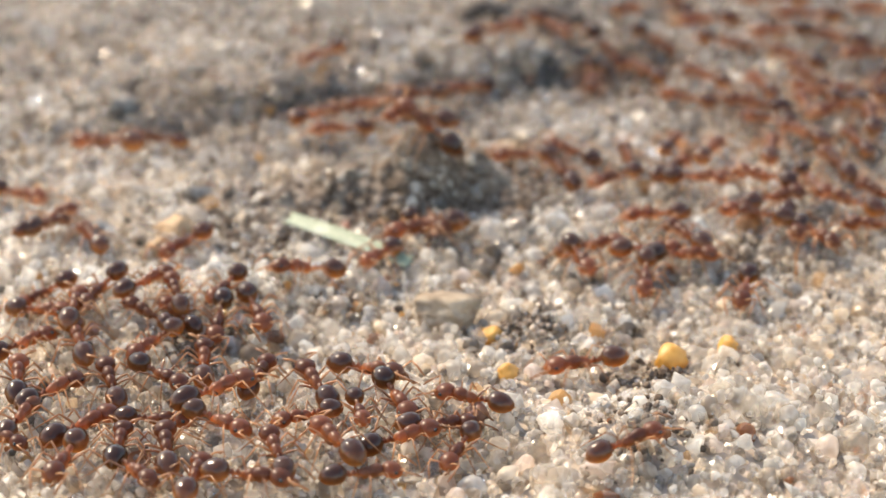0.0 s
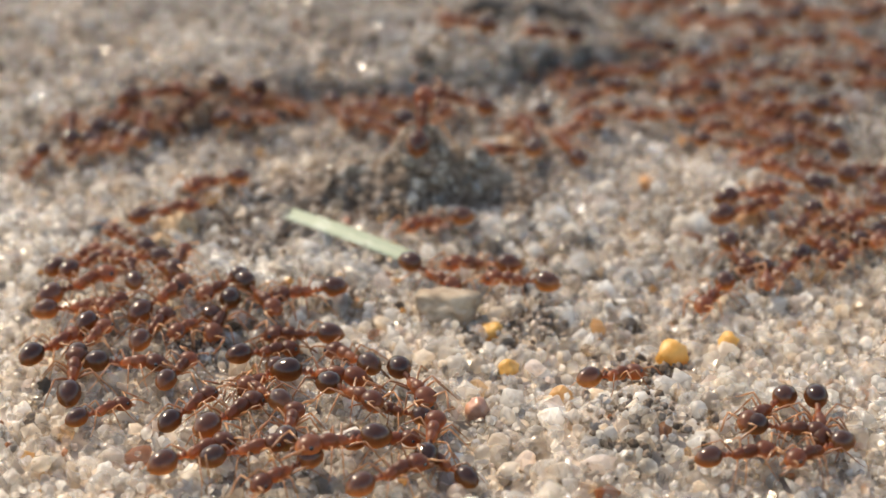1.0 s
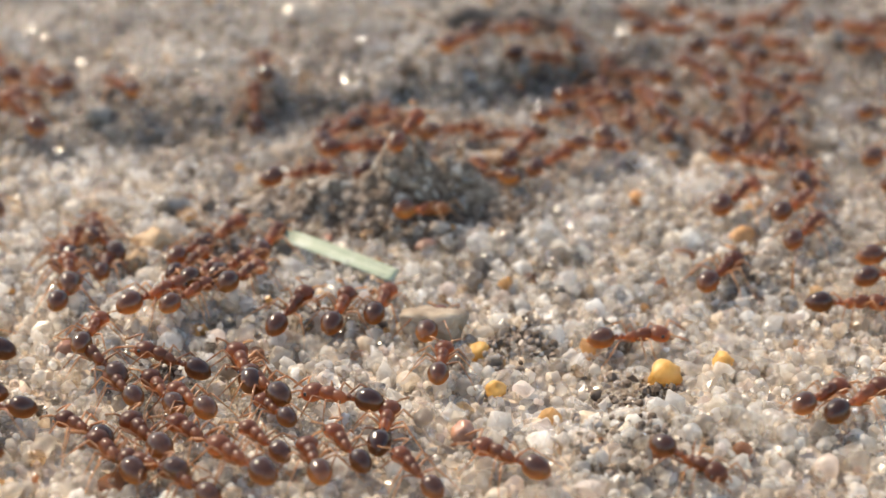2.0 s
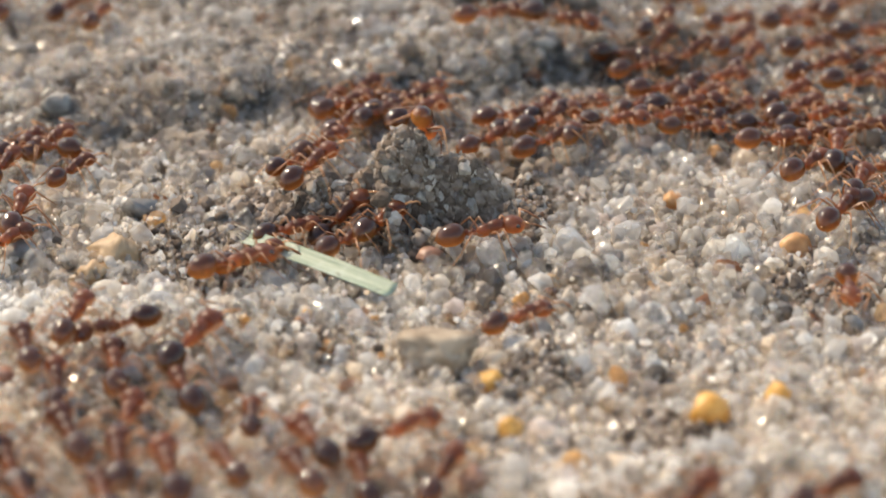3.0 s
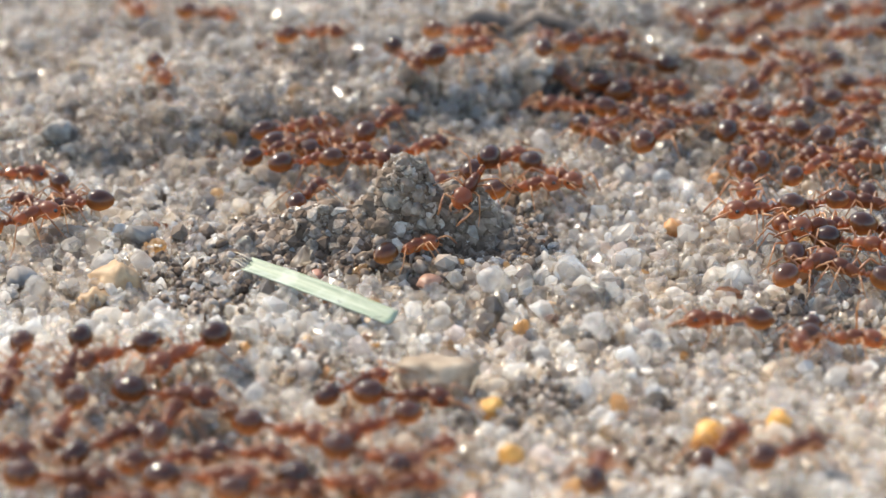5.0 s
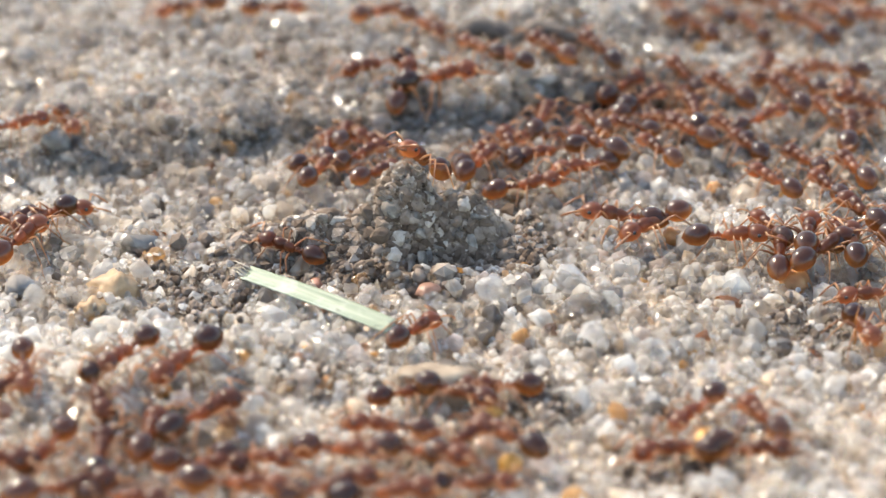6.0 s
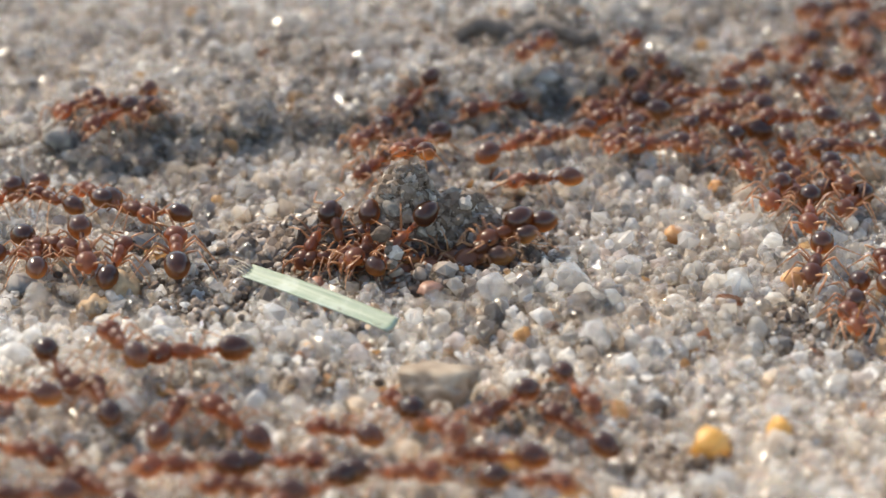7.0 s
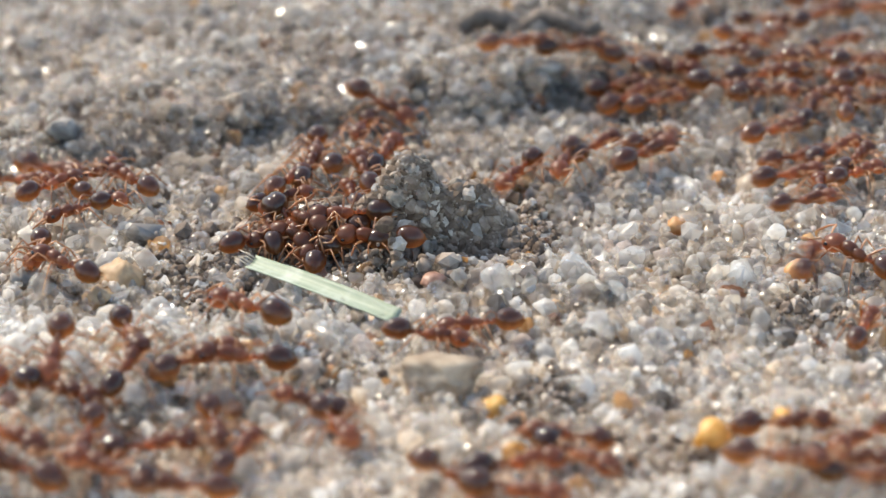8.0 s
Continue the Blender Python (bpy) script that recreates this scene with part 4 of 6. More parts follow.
ant([(0, 2.11, 14.54, 32), (0.5, 2.36, 14.39, 95), (1, 0.74, 14.79, 146), (1.5, 2.09, 15.49, 0), (3, 4.51, 14.78, 356), (3.5, 8.59, 15.00, 318), (4, 5.90, 13.52, 249), (4.5, 7.86, 13.05, 351), (6, 7.71, 13.23, 52), (6.5, 8.95, 14.43, 248), (7, 6.84, 11.13, 186), (7.5, 6.23, 14.14, 28), (8, 10.62, 13.12, 347)], 0.94)
ant([(0, 4.45, -14.20, 197), (0.5, -0.61, -15.73, 109), (1, 2.44, -8.51, 159), (1.5, -0.83, -14.37, 100), (3, 1.36, -2.64, 21), (3.5, 11.84, 1.16, 8), (4, 10.26, -1.42, 56), (4.5, 11.88, -3.90, 32), (6, 11.04, -0.96, 80), (6.5, 12.17, -2.32, 179), (7, 1.01, -0.70, 172), (7.5, -1.02, -0.35, 63), (8, 4.11, 5.43, 260)], 0.88)
ant([(0, 0.67, -17.31, 163), (0.5, -0.41, -17.15, 11), (1, 5.34, -16.38, 33), (1.5, -1.09, -16.87, 110), (3, 2.35, -8.24, 41), (3.5, 11.72, -0.48, 335), (4, 6.35, -10.11, 275), (4.5, 12.10, -5.21, 187), (6, 1.51, -10.70, 191), (6.5, 1.90, -7.23, 233), (7, -0.47, -1.04, 226), (7.5, -0.88, -10.09, 149), (8, 0.88, -6.81, 183)], 0.82)
ant([(0, 5.54, -20.87, 24), (0.5, 11.16, -18.39, 354), (1, 11.21, -21.51, 216), (1.5, 7.44, -21.14, 52), (3, 21.63, -8.08, 42), (3.5, 22.68, -7.59, 340), (4, 21.46, -9.30, 251), (4.5, 22.07, -9.32, 18), (6, 23.36, -8.67, 78), (6.5, 22.66, -6.53, 44), (7, 24.53, -7.55, 294), (7.5, 24.10, -9.75, 253), (8, 23.77, -9.98, 244)], 0.84, 0.12)
ant([(0, -1.26, 0.72, 178), (0.5, -9.81, 1.09, 141), (1, -8.29, 6.50, 336), (1.5, -6.28, -0.45, 11), (3, -3.41, 8.55, 46), (3.5, 3.77, 10.08, 76), (4, -3.75, 8.68, 196), (4.5, -2.58, 8.30, 58), (6, -1.48, 12.36, 78), (6.5, -1.15, 14.97, 251), (7, -2.65, 8.97, 249), (7.5, -4.84, 5.37, 227), (8, -4.68, 6.77, 270)], 0.88, 0.06)
ant([(0, -1.13, 0.61, 148), (0.5, -6.39, 3.92, 117), (1, -3.08, 6.96, 149), (1.5, -2.09, 0.65, 23), (3, -0.79, 7.92, 48), (3.5, 5.93, 9.63, 144), (4, -2.26, 9.00, 142), (4.5, 1.02, 13.45, 57), (6, 0.03, 12.53, 5), (6.5, 2.64, 13.59, 259), (7, -0.86, 8.13, 238), (7.5, -3.33, 4.11, 224), (8, -2.33, 6.72, 69)], 0.97)
ant([(0, -3.28, 8.93, 182), (0.5, -6.99, 8.78, 191), (1, -6.98, 8.18, 326), (1.5, -3.86, 6.70, 27), (3, -3.05, 10.17, 56), (3.5, 2.11, 15.41, 129), (4, -13.00, 22.64, 154), (4.5, 1.22, 15.21, 343), (6, -0.71, 18.79, 311), (6.5, 0.33, 16.51, 262), (7, -1.93, 10.53, 247), (7.5, -3.71, 7.06, 236), (8, -2.97, 9.02, 265)], 0.83, 0.03)
ant([(0, -1.41, 10.11, 183), (0.5, -6.30, 9.86, 192), (1, -7.45, 8.87, 328), (1.5, -3.58, 8.14, 127), (3, -14.55, 18.16, 57), (3.5, 0.14, 13.97, 260), (4, -15.10, 15.02, 237), (4.5, -0.82, 13.12, 353), (6, -2.42, 13.54, 187), (6.5, -4.52, 12.66, 200), (7, -11.71, 10.09, 179), (7.5, -7.17, 12.69, 16), (8, 4.76, 14.74, 10)], 0.84, 0.02)
ant([(0, -1.55, 4.98, 272), (0.5, -5.71, 8.25, 143), (1, -4.74, 7.37, 287), (1.5, -4.13, 2.95, 27), (3, -1.60, 8.99, 36), (3.5, 7.22, 11.15, 17), (4, 2.70, 10.27, 173), (4.5, 5.51, 11.36, 216), (6, 3.68, 11.07, 73), (6.5, 6.38, 14.22, 246), (7, 2.40, 8.25, 44), (7.5, -3.02, 5.76, 44), (8, 7.01, 12.74, 35)], 0.91)
ant([(0, 7.65, -2.69, 193), (0.5, 6.01, -3.08, 114), (1, 4.78, 3.79, 113), (1.5, 3.61, 2.58, 64), (3, 6.18, 6.64, 7), (3.5, 12.19, 3.61, 326), (4, 10.69, 3.61, 22), (4.5, 13.42, 5.11, 11), (6, 11.45, 5.01, 126), (6.5, 11.77, 7.39, 103), (7, 10.54, 6.23, 273), (7.5, 12.04, 2.80, 335), (8, 14.18, 4.57, 40)], 0.8, 0.12)
ant([(0, 5.26, -5.35, 13), (0.5, 5.15, -4.76, 163), (1, -0.57, -3.61, 199), (1.5, -2.66, -1.87, 76), (3, 1.75, 5.81, 43), (3.5, 5.68, 6.05, 175), (4, -1.97, 4.16, 277), (4.5, 2.71, 2.90, 7), (6, 3.06, 4.79, 7), (6.5, 2.53, 6.07, 233), (7, -1.02, -0.73, 228), (7.5, -3.26, -0.41, 175), (8, -3.03, -0.54, 177)], 0.83)
ant([(0, 8.72, -4.85, 119), (0.5, 7.80, -3.22, 316), (1, 10.50, -6.55, 278), (1.5, 8.65, -9.08, 67), (3, 12.92, -0.98, 55), (3.5, 14.42, -0.70, 58), (4, 12.15, -2.13, 250), (4.5, 13.22, -4.05, 203), (6, 12.40, -1.26, 42), (6.5, 13.67, -1.41, 359), (7, 11.98, -2.03, 258), (7.5, 13.41, -4.69, 347), (8, 21.15, -4.18, 4)], 0.9, 0.03)
ant([(0, 6.95, -7.97, 266), (0.5, 6.64, -12.87, 191), (1, 9.87, -19.22, 226), (1.5, -0.03, -19.77, 195), (3, 6.27, -20.20, 48), (3.5, 12.40, -5.87, 255), (4, -1.12, -14.16, 247), (4.5, 8.27, -15.50, 359), (6, 6.72, -14.24, 171), (6.5, 2.88, -14.64, 191), (7, 1.27, -15.34, 180), (7.5, 4.00, -15.59, 347), (8, 8.92, -17.12, 343)], 0.88)
ant([(0, 8.54, -6.40, 0), (0.5, 13.54, -6.37, 348), (1, 12.26, -7.21, 234), (1.5, 10.90, -9.96, 0), (3, 20.98, -7.23, 21), (3.5, 23.28, -5.32, 175), (4, 12.84, -6.56, 276), (4.5, 21.31, -7.05, 280), (6, 12.85, -6.60, 275), (6.5, 21.46, -8.93, 351), (7, 21.69, -7.97, 354), (7.5, 23.48, -9.16, 344), (8, 21.40, -7.66, 144)], 0.86, 0.03)
ant([(0, 12.84, 3.66, 76), (0.5, 13.46, 3.95, 123), (1, 12.34, 2.35, 232), (1.5, 12.28, 2.42, 295), (3, 11.67, 5.37, 14), (3.5, 14.32, 2.91, 279), (4, 12.32, 1.26, 224), (4.5, 12.21, 0.89, 180), (6, 7.09, 1.30, 219), (6.5, 4.10, 4.54, 173), (7, 0.29, -0.72, 217), (7.5, -2.05, -0.18, 174), (8, -2.19, -0.47, 170)], 0.89, 0.12)
ant([(0, 8.87, 2.25, 53), (0.5, 11.10, 5.25, 39), (1, 10.97, 3.92, 339), (1.5, 8.68, 6.56, 96), (3, 10.47, 8.72, 45), (3.5, 13.58, 11.54, 161), (4, 7.67, 9.71, 209), (4.5, 9.68, 9.36, 265), (6, 6.95, 9.89, 134), (6.5, 7.19, 11.97, 255), (7, 6.40, 7.77, 242), (7.5, 0.82, -0.22, 314), (8, 12.08, 1.85, 10)], 0.73, 0.11)
ant([(0, 12.31, 0.54, 148), (0.5, 13.39, 0.75, 142), (1, 13.09, 0.41, 133), (1.5, 14.37, 1.17, 83), (3, 13.55, 4.31, 75), (3.5, 14.97, 1.93, 254), (4, 12.24, -0.34, 251), (4.5, 13.69, -1.76, 290), (6, 13.35, -0.86, 82), (6.5, 14.32, 2.73, 115), (7, 12.24, 1.47, 266), (7.5, 14.04, -1.67, 345), (8, 22.59, -1.36, 2)], 0.91, 0.04)
ant([(0, 6.38, 1.39, 210), (0.5, 4.74, 0.45, 118), (1, 2.27, 3.37, 182), (1.5, 0.18, 0.29, 232), (3, 4.74, 5.94, 69), (3.5, 10.58, 4.92, 11), (4, 5.08, 5.13, 344), (4.5, 11.94, 5.33, 45), (6, 7.54, 7.63, 124), (6.5, 8.03, 11.07, 217), (7, 3.50, 4.57, 170), (7.5, -0.46, 0.42, 35), (8, 7.29, 7.26, 41)], 0.79, 0.12)
ant([(0, 8.84, 4.54, 70), (0.5, 10.45, 8.87, 163), (1, 5.32, 5.60, 221), (1.5, 5.18, 4.22, 15), (3, 8.94, 6.57, 5), (3.5, 14.44, 5.10, 311), (4, 12.48, 2.45, 245), (4.5, 13.07, 2.17, 228), (6, 10.74, 0.50, 113), (6.5, 12.31, 3.95, 186), (7, 2.01, -0.44, 200), (7.5, -0.20, -0.68, 349), (8, 11.64, -2.37, 68)], 0.75, 0.09)
ant([(0, 9.78, 0.63, 333), (0.5, 12.95, -1.01, 43), (1, 11.71, -1.07, 7), (1.5, 13.20, -2.16, 51), (3, 13.91, 1.61, 66), (3.5, 14.49, 0.75, 228), (4, 11.19, -1.38, 222), (4.5, 12.16, -1.32, 141), (6, 9.54, -0.02, 348), (6.5, 11.57, 5.45, 179), (7, 2.33, 0.08, 205), (7.5, 0.13, 0.02, 26), (8, 11.96, 4.74, 22)], 0.87, 0.06)
ant([(0, 10.52, 3.41, 72), (0.5, 11.62, 6.71, 119), (1, 8.63, 6.88, 179), (1.5, 5.76, 6.83, 142), (3, 7.96, 7.50, 21), (3.5, 10.15, 8.51, 63), (4, 8.60, 7.69, 318), (4.5, 12.47, 6.41, 77), (6, 9.05, 9.63, 116), (6.5, 10.72, 9.92, 228), (7, 7.53, 7.96, 219), (7.5, 3.62, 4.19, 170), (8, 11.85, 9.07, 31)], 0.89)
ant([(0, 4.36, 2.11, 110), (0.5, 3.59, 4.17, 108), (1, 3.41, 4.97, 101), (1.5, 2.72, 3.55, 64), (3, 4.97, 8.23, 45), (3.5, 8.81, 9.71, 56), (4, 6.95, 11.17, 26), (4.5, 10.60, 10.56, 44), (6, 9.39, 13.55, 97), (6.5, 10.16, 14.14, 234), (7, 8.08, 11.76, 212), (7.5, 7.22, 12.32, 10), (8, 12.05, 12.44, 1)], 0.82)
ant([(0, 7.15, 3.49, 95), (0.5, 6.63, 9.32, 138), (1, 3.13, 7.16, 223), (1.5, 2.86, 5.77, 221), (3, 3.75, 8.51, 59), (3.5, 7.44, 13.34, 88), (4, 3.90, 12.20, 34), (4.5, 6.07, 13.12, 121), (6, 2.58, 14.36, 128), (6.5, 4.39, 15.27, 253), (7, 1.75, 11.70, 202), (7.5, 1.32, 14.00, 21), (8, 7.76, 13.96, 0)], 0.79)
ant([(0, 16.05, -3.46, 153), (0.5, 14.85, -4.11, 152), (1, 14.89, -4.01, 165), (1.5, 15.75, -5.23, 9), (3, 23.85, -2.63, 32), (3.5, 24.55, 0.18, 136), (4, 22.29, -1.10, 139), (4.5, 23.85, 0.04, 74), (6, 22.89, 1.03, 88), (6.5, 24.03, 4.64, 168), (7, 13.86, 2.99, 238), (7.5, 21.76, 1.04, 359), (8, 25.10, 2.82, 28)], 0.85)
ant([(0, 16.77, 0.16, 126), (0.5, 15.70, 1.63, 147), (1, 14.80, 1.45, 134), (1.5, 14.39, 2.99, 30), (3, 25.14, 7.32, 30), (3.5, 26.38, 9.87, 165), (4, 15.26, 10.05, 223), (4.5, 24.08, 7.70, 346), (6, 24.69, 7.74, 81), (6.5, 24.59, 10.79, 60), (7, 27.15, 12.02, 280), (7.5, 25.02, 8.27, 238), (8, 25.60, 9.58, 298)], 0.85)
ant([(0, 11.54, -2.50, 148), (0.5, 12.20, -2.62, 145), (1, 11.32, -2.26, 29), (1.5, 10.95, -1.64, 55), (3, 12.45, 2.77, 51), (3.5, 13.25, 1.22, 240), (4, 10.67, -0.37, 254), (4.5, 12.76, -0.51, 242), (6, 12.00, -0.11, 82), (6.5, 13.16, 2.30, 105), (7, 11.20, 2.95, 252), (7.5, 11.70, -2.19, 67), (8, 13.29, -2.02, 130)], 0.93)
ant([(0, 15.11, -1.48, 154), (0.5, 15.77, -2.27, 193), (1, 15.54, -2.93, 219), (1.5, 15.72, -3.23, 6), (3, 23.84, -2.09, 28), (3.5, 24.85, 1.57, 34), (4, 24.61, -0.74, 30), (4.5, 24.21, 2.92, 108), (6, 22.49, 5.66, 96), (6.5, 23.37, 11.47, 128), (7, 16.45, 13.27, 86), (7.5, 24.83, 11.73, 342), (8, 26.15, 10.21, 311)], 0.89, 0.08)
ant([(0, 13.76, -4.19, 297), (0.5, 14.67, -6.00, 295), (1, 14.56, -5.92, 241), (1.5, 13.54, -8.05, 13), (3, 21.58, -4.24, 26), (3.5, 23.84, -3.08, 27), (4, 23.53, -3.24, 44), (4.5, 23.25, -2.92, 60), (6, 22.49, -3.68, 70), (6.5, 24.18, -0.38, 66), (7, 23.87, -0.63, 251), (7.5, 23.01, -3.81, 287), (8, 24.70, -1.18, 57)], 0.86)
ant([(0, 15.35, 2.56, 106), (0.5, 14.53, 5.36, 110), (1, 14.85, 3.93, 125), (1.5, 13.78, 4.69, 126), (3, 13.28, 6.12, 5), (3.5, 22.42, 5.48, 274), (4, 13.64, 1.01, 206), (4.5, 14.84, 1.79, 187), (6, 13.96, 2.05, 109), (6.5, 13.57, 5.47, 97), (7, 13.63, 4.89, 279), (7.5, 14.25, 1.08, 352), (8, 23.40, 3.50, 15)], 0.92, 0.06)
ant([(0, 12.39, -1.29, 18), (0.5, 13.91, -2.51, 294), (1, 13.32, -3.38, 250), (1.5, 13.20, -4.48, 68), (3, 14.78, 0.27, 23), (3.5, 23.11, -0.21, 246), (4, 14.01, -1.43, 240), (4.5, 21.51, -2.98, 276), (6, 14.60, -1.13, 275), (6.5, 21.77, -6.06, 254), (7, 14.10, -2.85, 82), (7.5, 22.28, -2.32, 15), (8, 24.81, 0.08, 43)], 0.84, 0.12)
ant([(0, 14.11, 0.95, 282), (0.5, 14.47, -0.73, 280), (1, 14.51, -1.25, 274), (1.5, 13.56, -0.44, 84), (3, 15.01, 3.22, 12), (3.5, 23.28, 1.54, 238), (4, 13.04, 0.03, 190), (4.5, 13.95, -0.06, 220), (6, 12.92, 0.12, 81), (6.5, 14.56, 3.97, 93), (7, 12.74, 3.43, 238), (7.5, 12.66, 0.95, 259), (8, 12.74, 3.50, 88)], 0.79)
ant([(0, 12.91, -3.01, 279), (0.5, 13.24, -5.14, 354), (1, 13.50, -4.86, 296), (1.5, 13.83, -6.35, 5), (3, 22.07, -4.08, 23), (3.5, 24.67, -1.72, 24), (4, 24.04, -3.22, 67), (4.5, 24.25, -2.12, 61), (6, 25.00, -1.50, 75), (6.5, 25.31, 1.95, 112), (7, 23.37, 2.59, 206), (7.5, 23.08, 0.87, 355), (8, 25.61, 2.38, 31)], 0.89)
ant([(0, 18.64, 15.38, 195), (0.5, 16.38, 14.78, 213), (1, 13.22, 11.79, 228), (1.5, 13.69, 11.78, 173), (3, 14.15, 12.68, 33), (3.5, 16.81, 13.79, 230), (4, 12.27, 10.41, 212), (4.5, 13.71, 11.83, 75), (6, 13.03, 13.36, 109), (6.5, 12.91, 14.08, 215), (7, 10.84, 11.83, 196), (7.5, 10.95, 13.50, 14), (8, 14.03, 12.63, 344)], 0.88)
ant([(0, 10.95, 12.12, 130), (0.5, 10.94, 12.55, 172), (1, 7.55, 12.61, 169), (1.5, 6.65, 13.40, 78), (3, 8.09, 15.07, 63), (3.5, 10.74, 21.51, 81), (4, 9.45, 23.26, 106), (4.5, 10.25, 20.29, 119), (6, 9.37, 23.84, 101), (6.5, 9.64, 23.46, 253), (7, 6.88, 15.90, 243), (7.5, 8.11, 20.51, 66), (8, 10.21, 23.54, 55)], 0.84)
ant([(0, 15.58, 10.73, 139), (0.5, 13.53, 12.50, 170), (1, 11.34, 11.46, 196), (1.5, 8.81, 11.17, 184), (3, 10.21, 11.52, 28), (3.5, 15.85, 14.94, 20), (4, 12.79, 12.44, 266), (4.5, 15.70, 12.57, 341), (6, 14.33, 11.91, 103), (6.5, 14.94, 15.88, 125), (7, 13.77, 13.22, 280), (7.5, 15.42, 13.24, 345), (8, 24.81, 10.34, 343)], 0.8, 0.03)
ant([(0, 15.08, 18.16, 166), (0.5, 13.13, 18.64, 194), (1, 10.78, 17.10, 245), (1.5, 11.96, 16.14, 359), (3, 13.45, 17.07, 41), (3.5, 17.46, 21.00, 85), (4, 13.85, 21.87, 264), (4.5, 17.10, 17.66, 244), (6, 15.29, 21.41, 118), (6.5, 14.80, 22.01, 249), (7, 14.25, 18.71, 240), (7.5, 13.76, 20.24, 73), (8, 15.16, 21.65, 45)], 0.86, 0.05)
ant([(0, 9.05, 15.90, 322), (0.5, 10.32, 14.91, 303), (1, 8.70, 15.31, 180), (1.5, 4.48, 14.90, 142), (3, 8.22, 16.06, 51), (3.5, 12.10, 24.34, 73), (4, 10.86, 24.73, 257), (4.5, 11.72, 22.73, 260), (6, 11.58, 23.75, 110), (6.5, 11.12, 24.37, 316), (7, 14.83, 20.57, 226), (7.5, 9.87, 23.08, 140), (8, 13.07, 22.05, 342)], 0.73)
ant([(0, 6.05, 12.79, 265), (0.5, 5.89, 11.10, 213), (1, 0.34, 9.11, 159), (1.5, 0.57, 13.11, 75), (3, 1.94, 15.06, 23), (3.5, 7.63, 16.14, 350), (4, 4.72, 14.55, 357), (4.5, 6.66, 15.40, 325), (6, 4.04, 15.66, 129), (6.5, 3.98, 18.69, 113), (7, 3.45, 14.71, 240), (7.5, 2.05, 15.34, 6), (8, 7.29, 15.10, 357)], 0.89)
ant([(0, 15.13, 14.58, 133), (0.5, 13.95, 15.87, 154), (1, 13.05, 15.61, 228), (1.5, 12.71, 14.51, 225), (3, 14.04, 15.03, 39), (3.5, 16.62, 17.65, 102), (4, 13.49, 17.70, 224), (4.5, 14.68, 15.78, 274), (6, 13.68, 15.00, 118), (6.5, 13.74, 17.56, 227), (7, 11.71, 12.87, 242), (7.5, 12.19, 14.69, 30), (8, 14.75, 14.65, 359)], 0.88)
ant([(0, 18.79, 12.79, 247), (0.5, 17.48, 12.08, 192), (1, 15.13, 11.99, 163), (1.5, 14.92, 12.89, 39), (3, 16.49, 13.08, 18), (3.5, 25.02, 16.12, 142), (4, 13.73, 15.21, 190), (4.5, 16.61, 14.60, 337), (6, 15.48, 14.46, 80), (6.5, 17.71, 20.55, 73), (7, 16.41, 17.44, 255), (7.5, 16.61, 16.32, 329), (8, 24.81, 12.46, 335)], 0.75)
ant([(0, 12.34, 16.04, 331), (0.5, 12.28, 15.65, 224), (1, 9.71, 13.46, 207), (1.5, 8.19, 13.54, 220), (3, 9.47, 14.39, 47), (3.5, 13.14, 18.82, 81), (4, 10.66, 22.26, 53), (4.5, 13.26, 19.60, 29), (6, 10.42, 22.56, 120), (6.5, 11.66, 22.40, 256), (7, 8.43, 14.56, 243), (7.5, 7.80, 14.94, 18), (8, 12.83, 15.99, 12)], 0.85)
ant([(0, 13.31, 11.33, 108), (0.5, 12.15, 10.49, 236), (1, 11.43, 8.57, 197), (1.5, 8.73, 9.42, 140), (3, 9.56, 10.13, 28), (3.5, 14.40, 12.49, 24), (4, 9.57, 10.80, 229), (4.5, 12.89, 10.73, 8), (6, 11.79, 11.10, 34), (6.5, 12.88, 11.96, 284), (7, 12.50, 8.23, 276), (7.5, 13.49, 6.23, 54), (8, 14.74, 11.31, 76)], 0.79, 0.02)
ant([(0, 17.58, 17.08, 138), (0.5, 15.48, 18.95, 150), (1, 14.73, 18.74, 203), (1.5, 13.74, 18.20, 313), (3, 16.66, 16.70, 8), (3.5, 24.66, 19.78, 101), (4, 15.30, 23.69, 70), (4.5, 25.90, 23.10, 354), (6, 25.43, 22.58, 260), (6.5, 24.81, 16.90, 260), (7, 24.64, 18.21, 68), (7.5, 26.26, 20.53, 39), (8, 27.30, 20.34, 61)], 0.9)
ant([(0, 9.95, 10.08, 165), (0.5, 7.95, 10.60, 217), (1, 6.16, 7.26, 202), (1.5, 3.77, 8.92, 60), (3, 7.07, 8.81, 45), (3.5, 8.59, 13.80, 111), (4, 5.75, 12.29, 249), (4.5, 7.22, 10.14, 232), (6, 3.70, 9.64, 183), (6.5, 2.84, 9.89, 241), (7, -1.22, 0.86, 235), (7.5, -3.44, 0.88, 132), (8, -3.28, 3.11, 98)], 0.73)
ant([(0, 6.65, 14.78, 309), (0.5, 8.19, 15.18, 187), (1, 4.33, 14.47, 193), (1.5, 2.92, 13.94, 352), (3, 6.75, 14.14, 18), (3.5, 10.83, 16.48, 359), (4, 6.65, 15.00, 207), (4.5, 8.12, 15.10, 195), (6, 5.98, 15.76, 124), (6.5, 5.83, 18.49, 293), (7, 6.73, 13.96, 258), (7.5, 4.99, 14.66, 27), (8, 10.62, 15.95, 13)], 0.8)
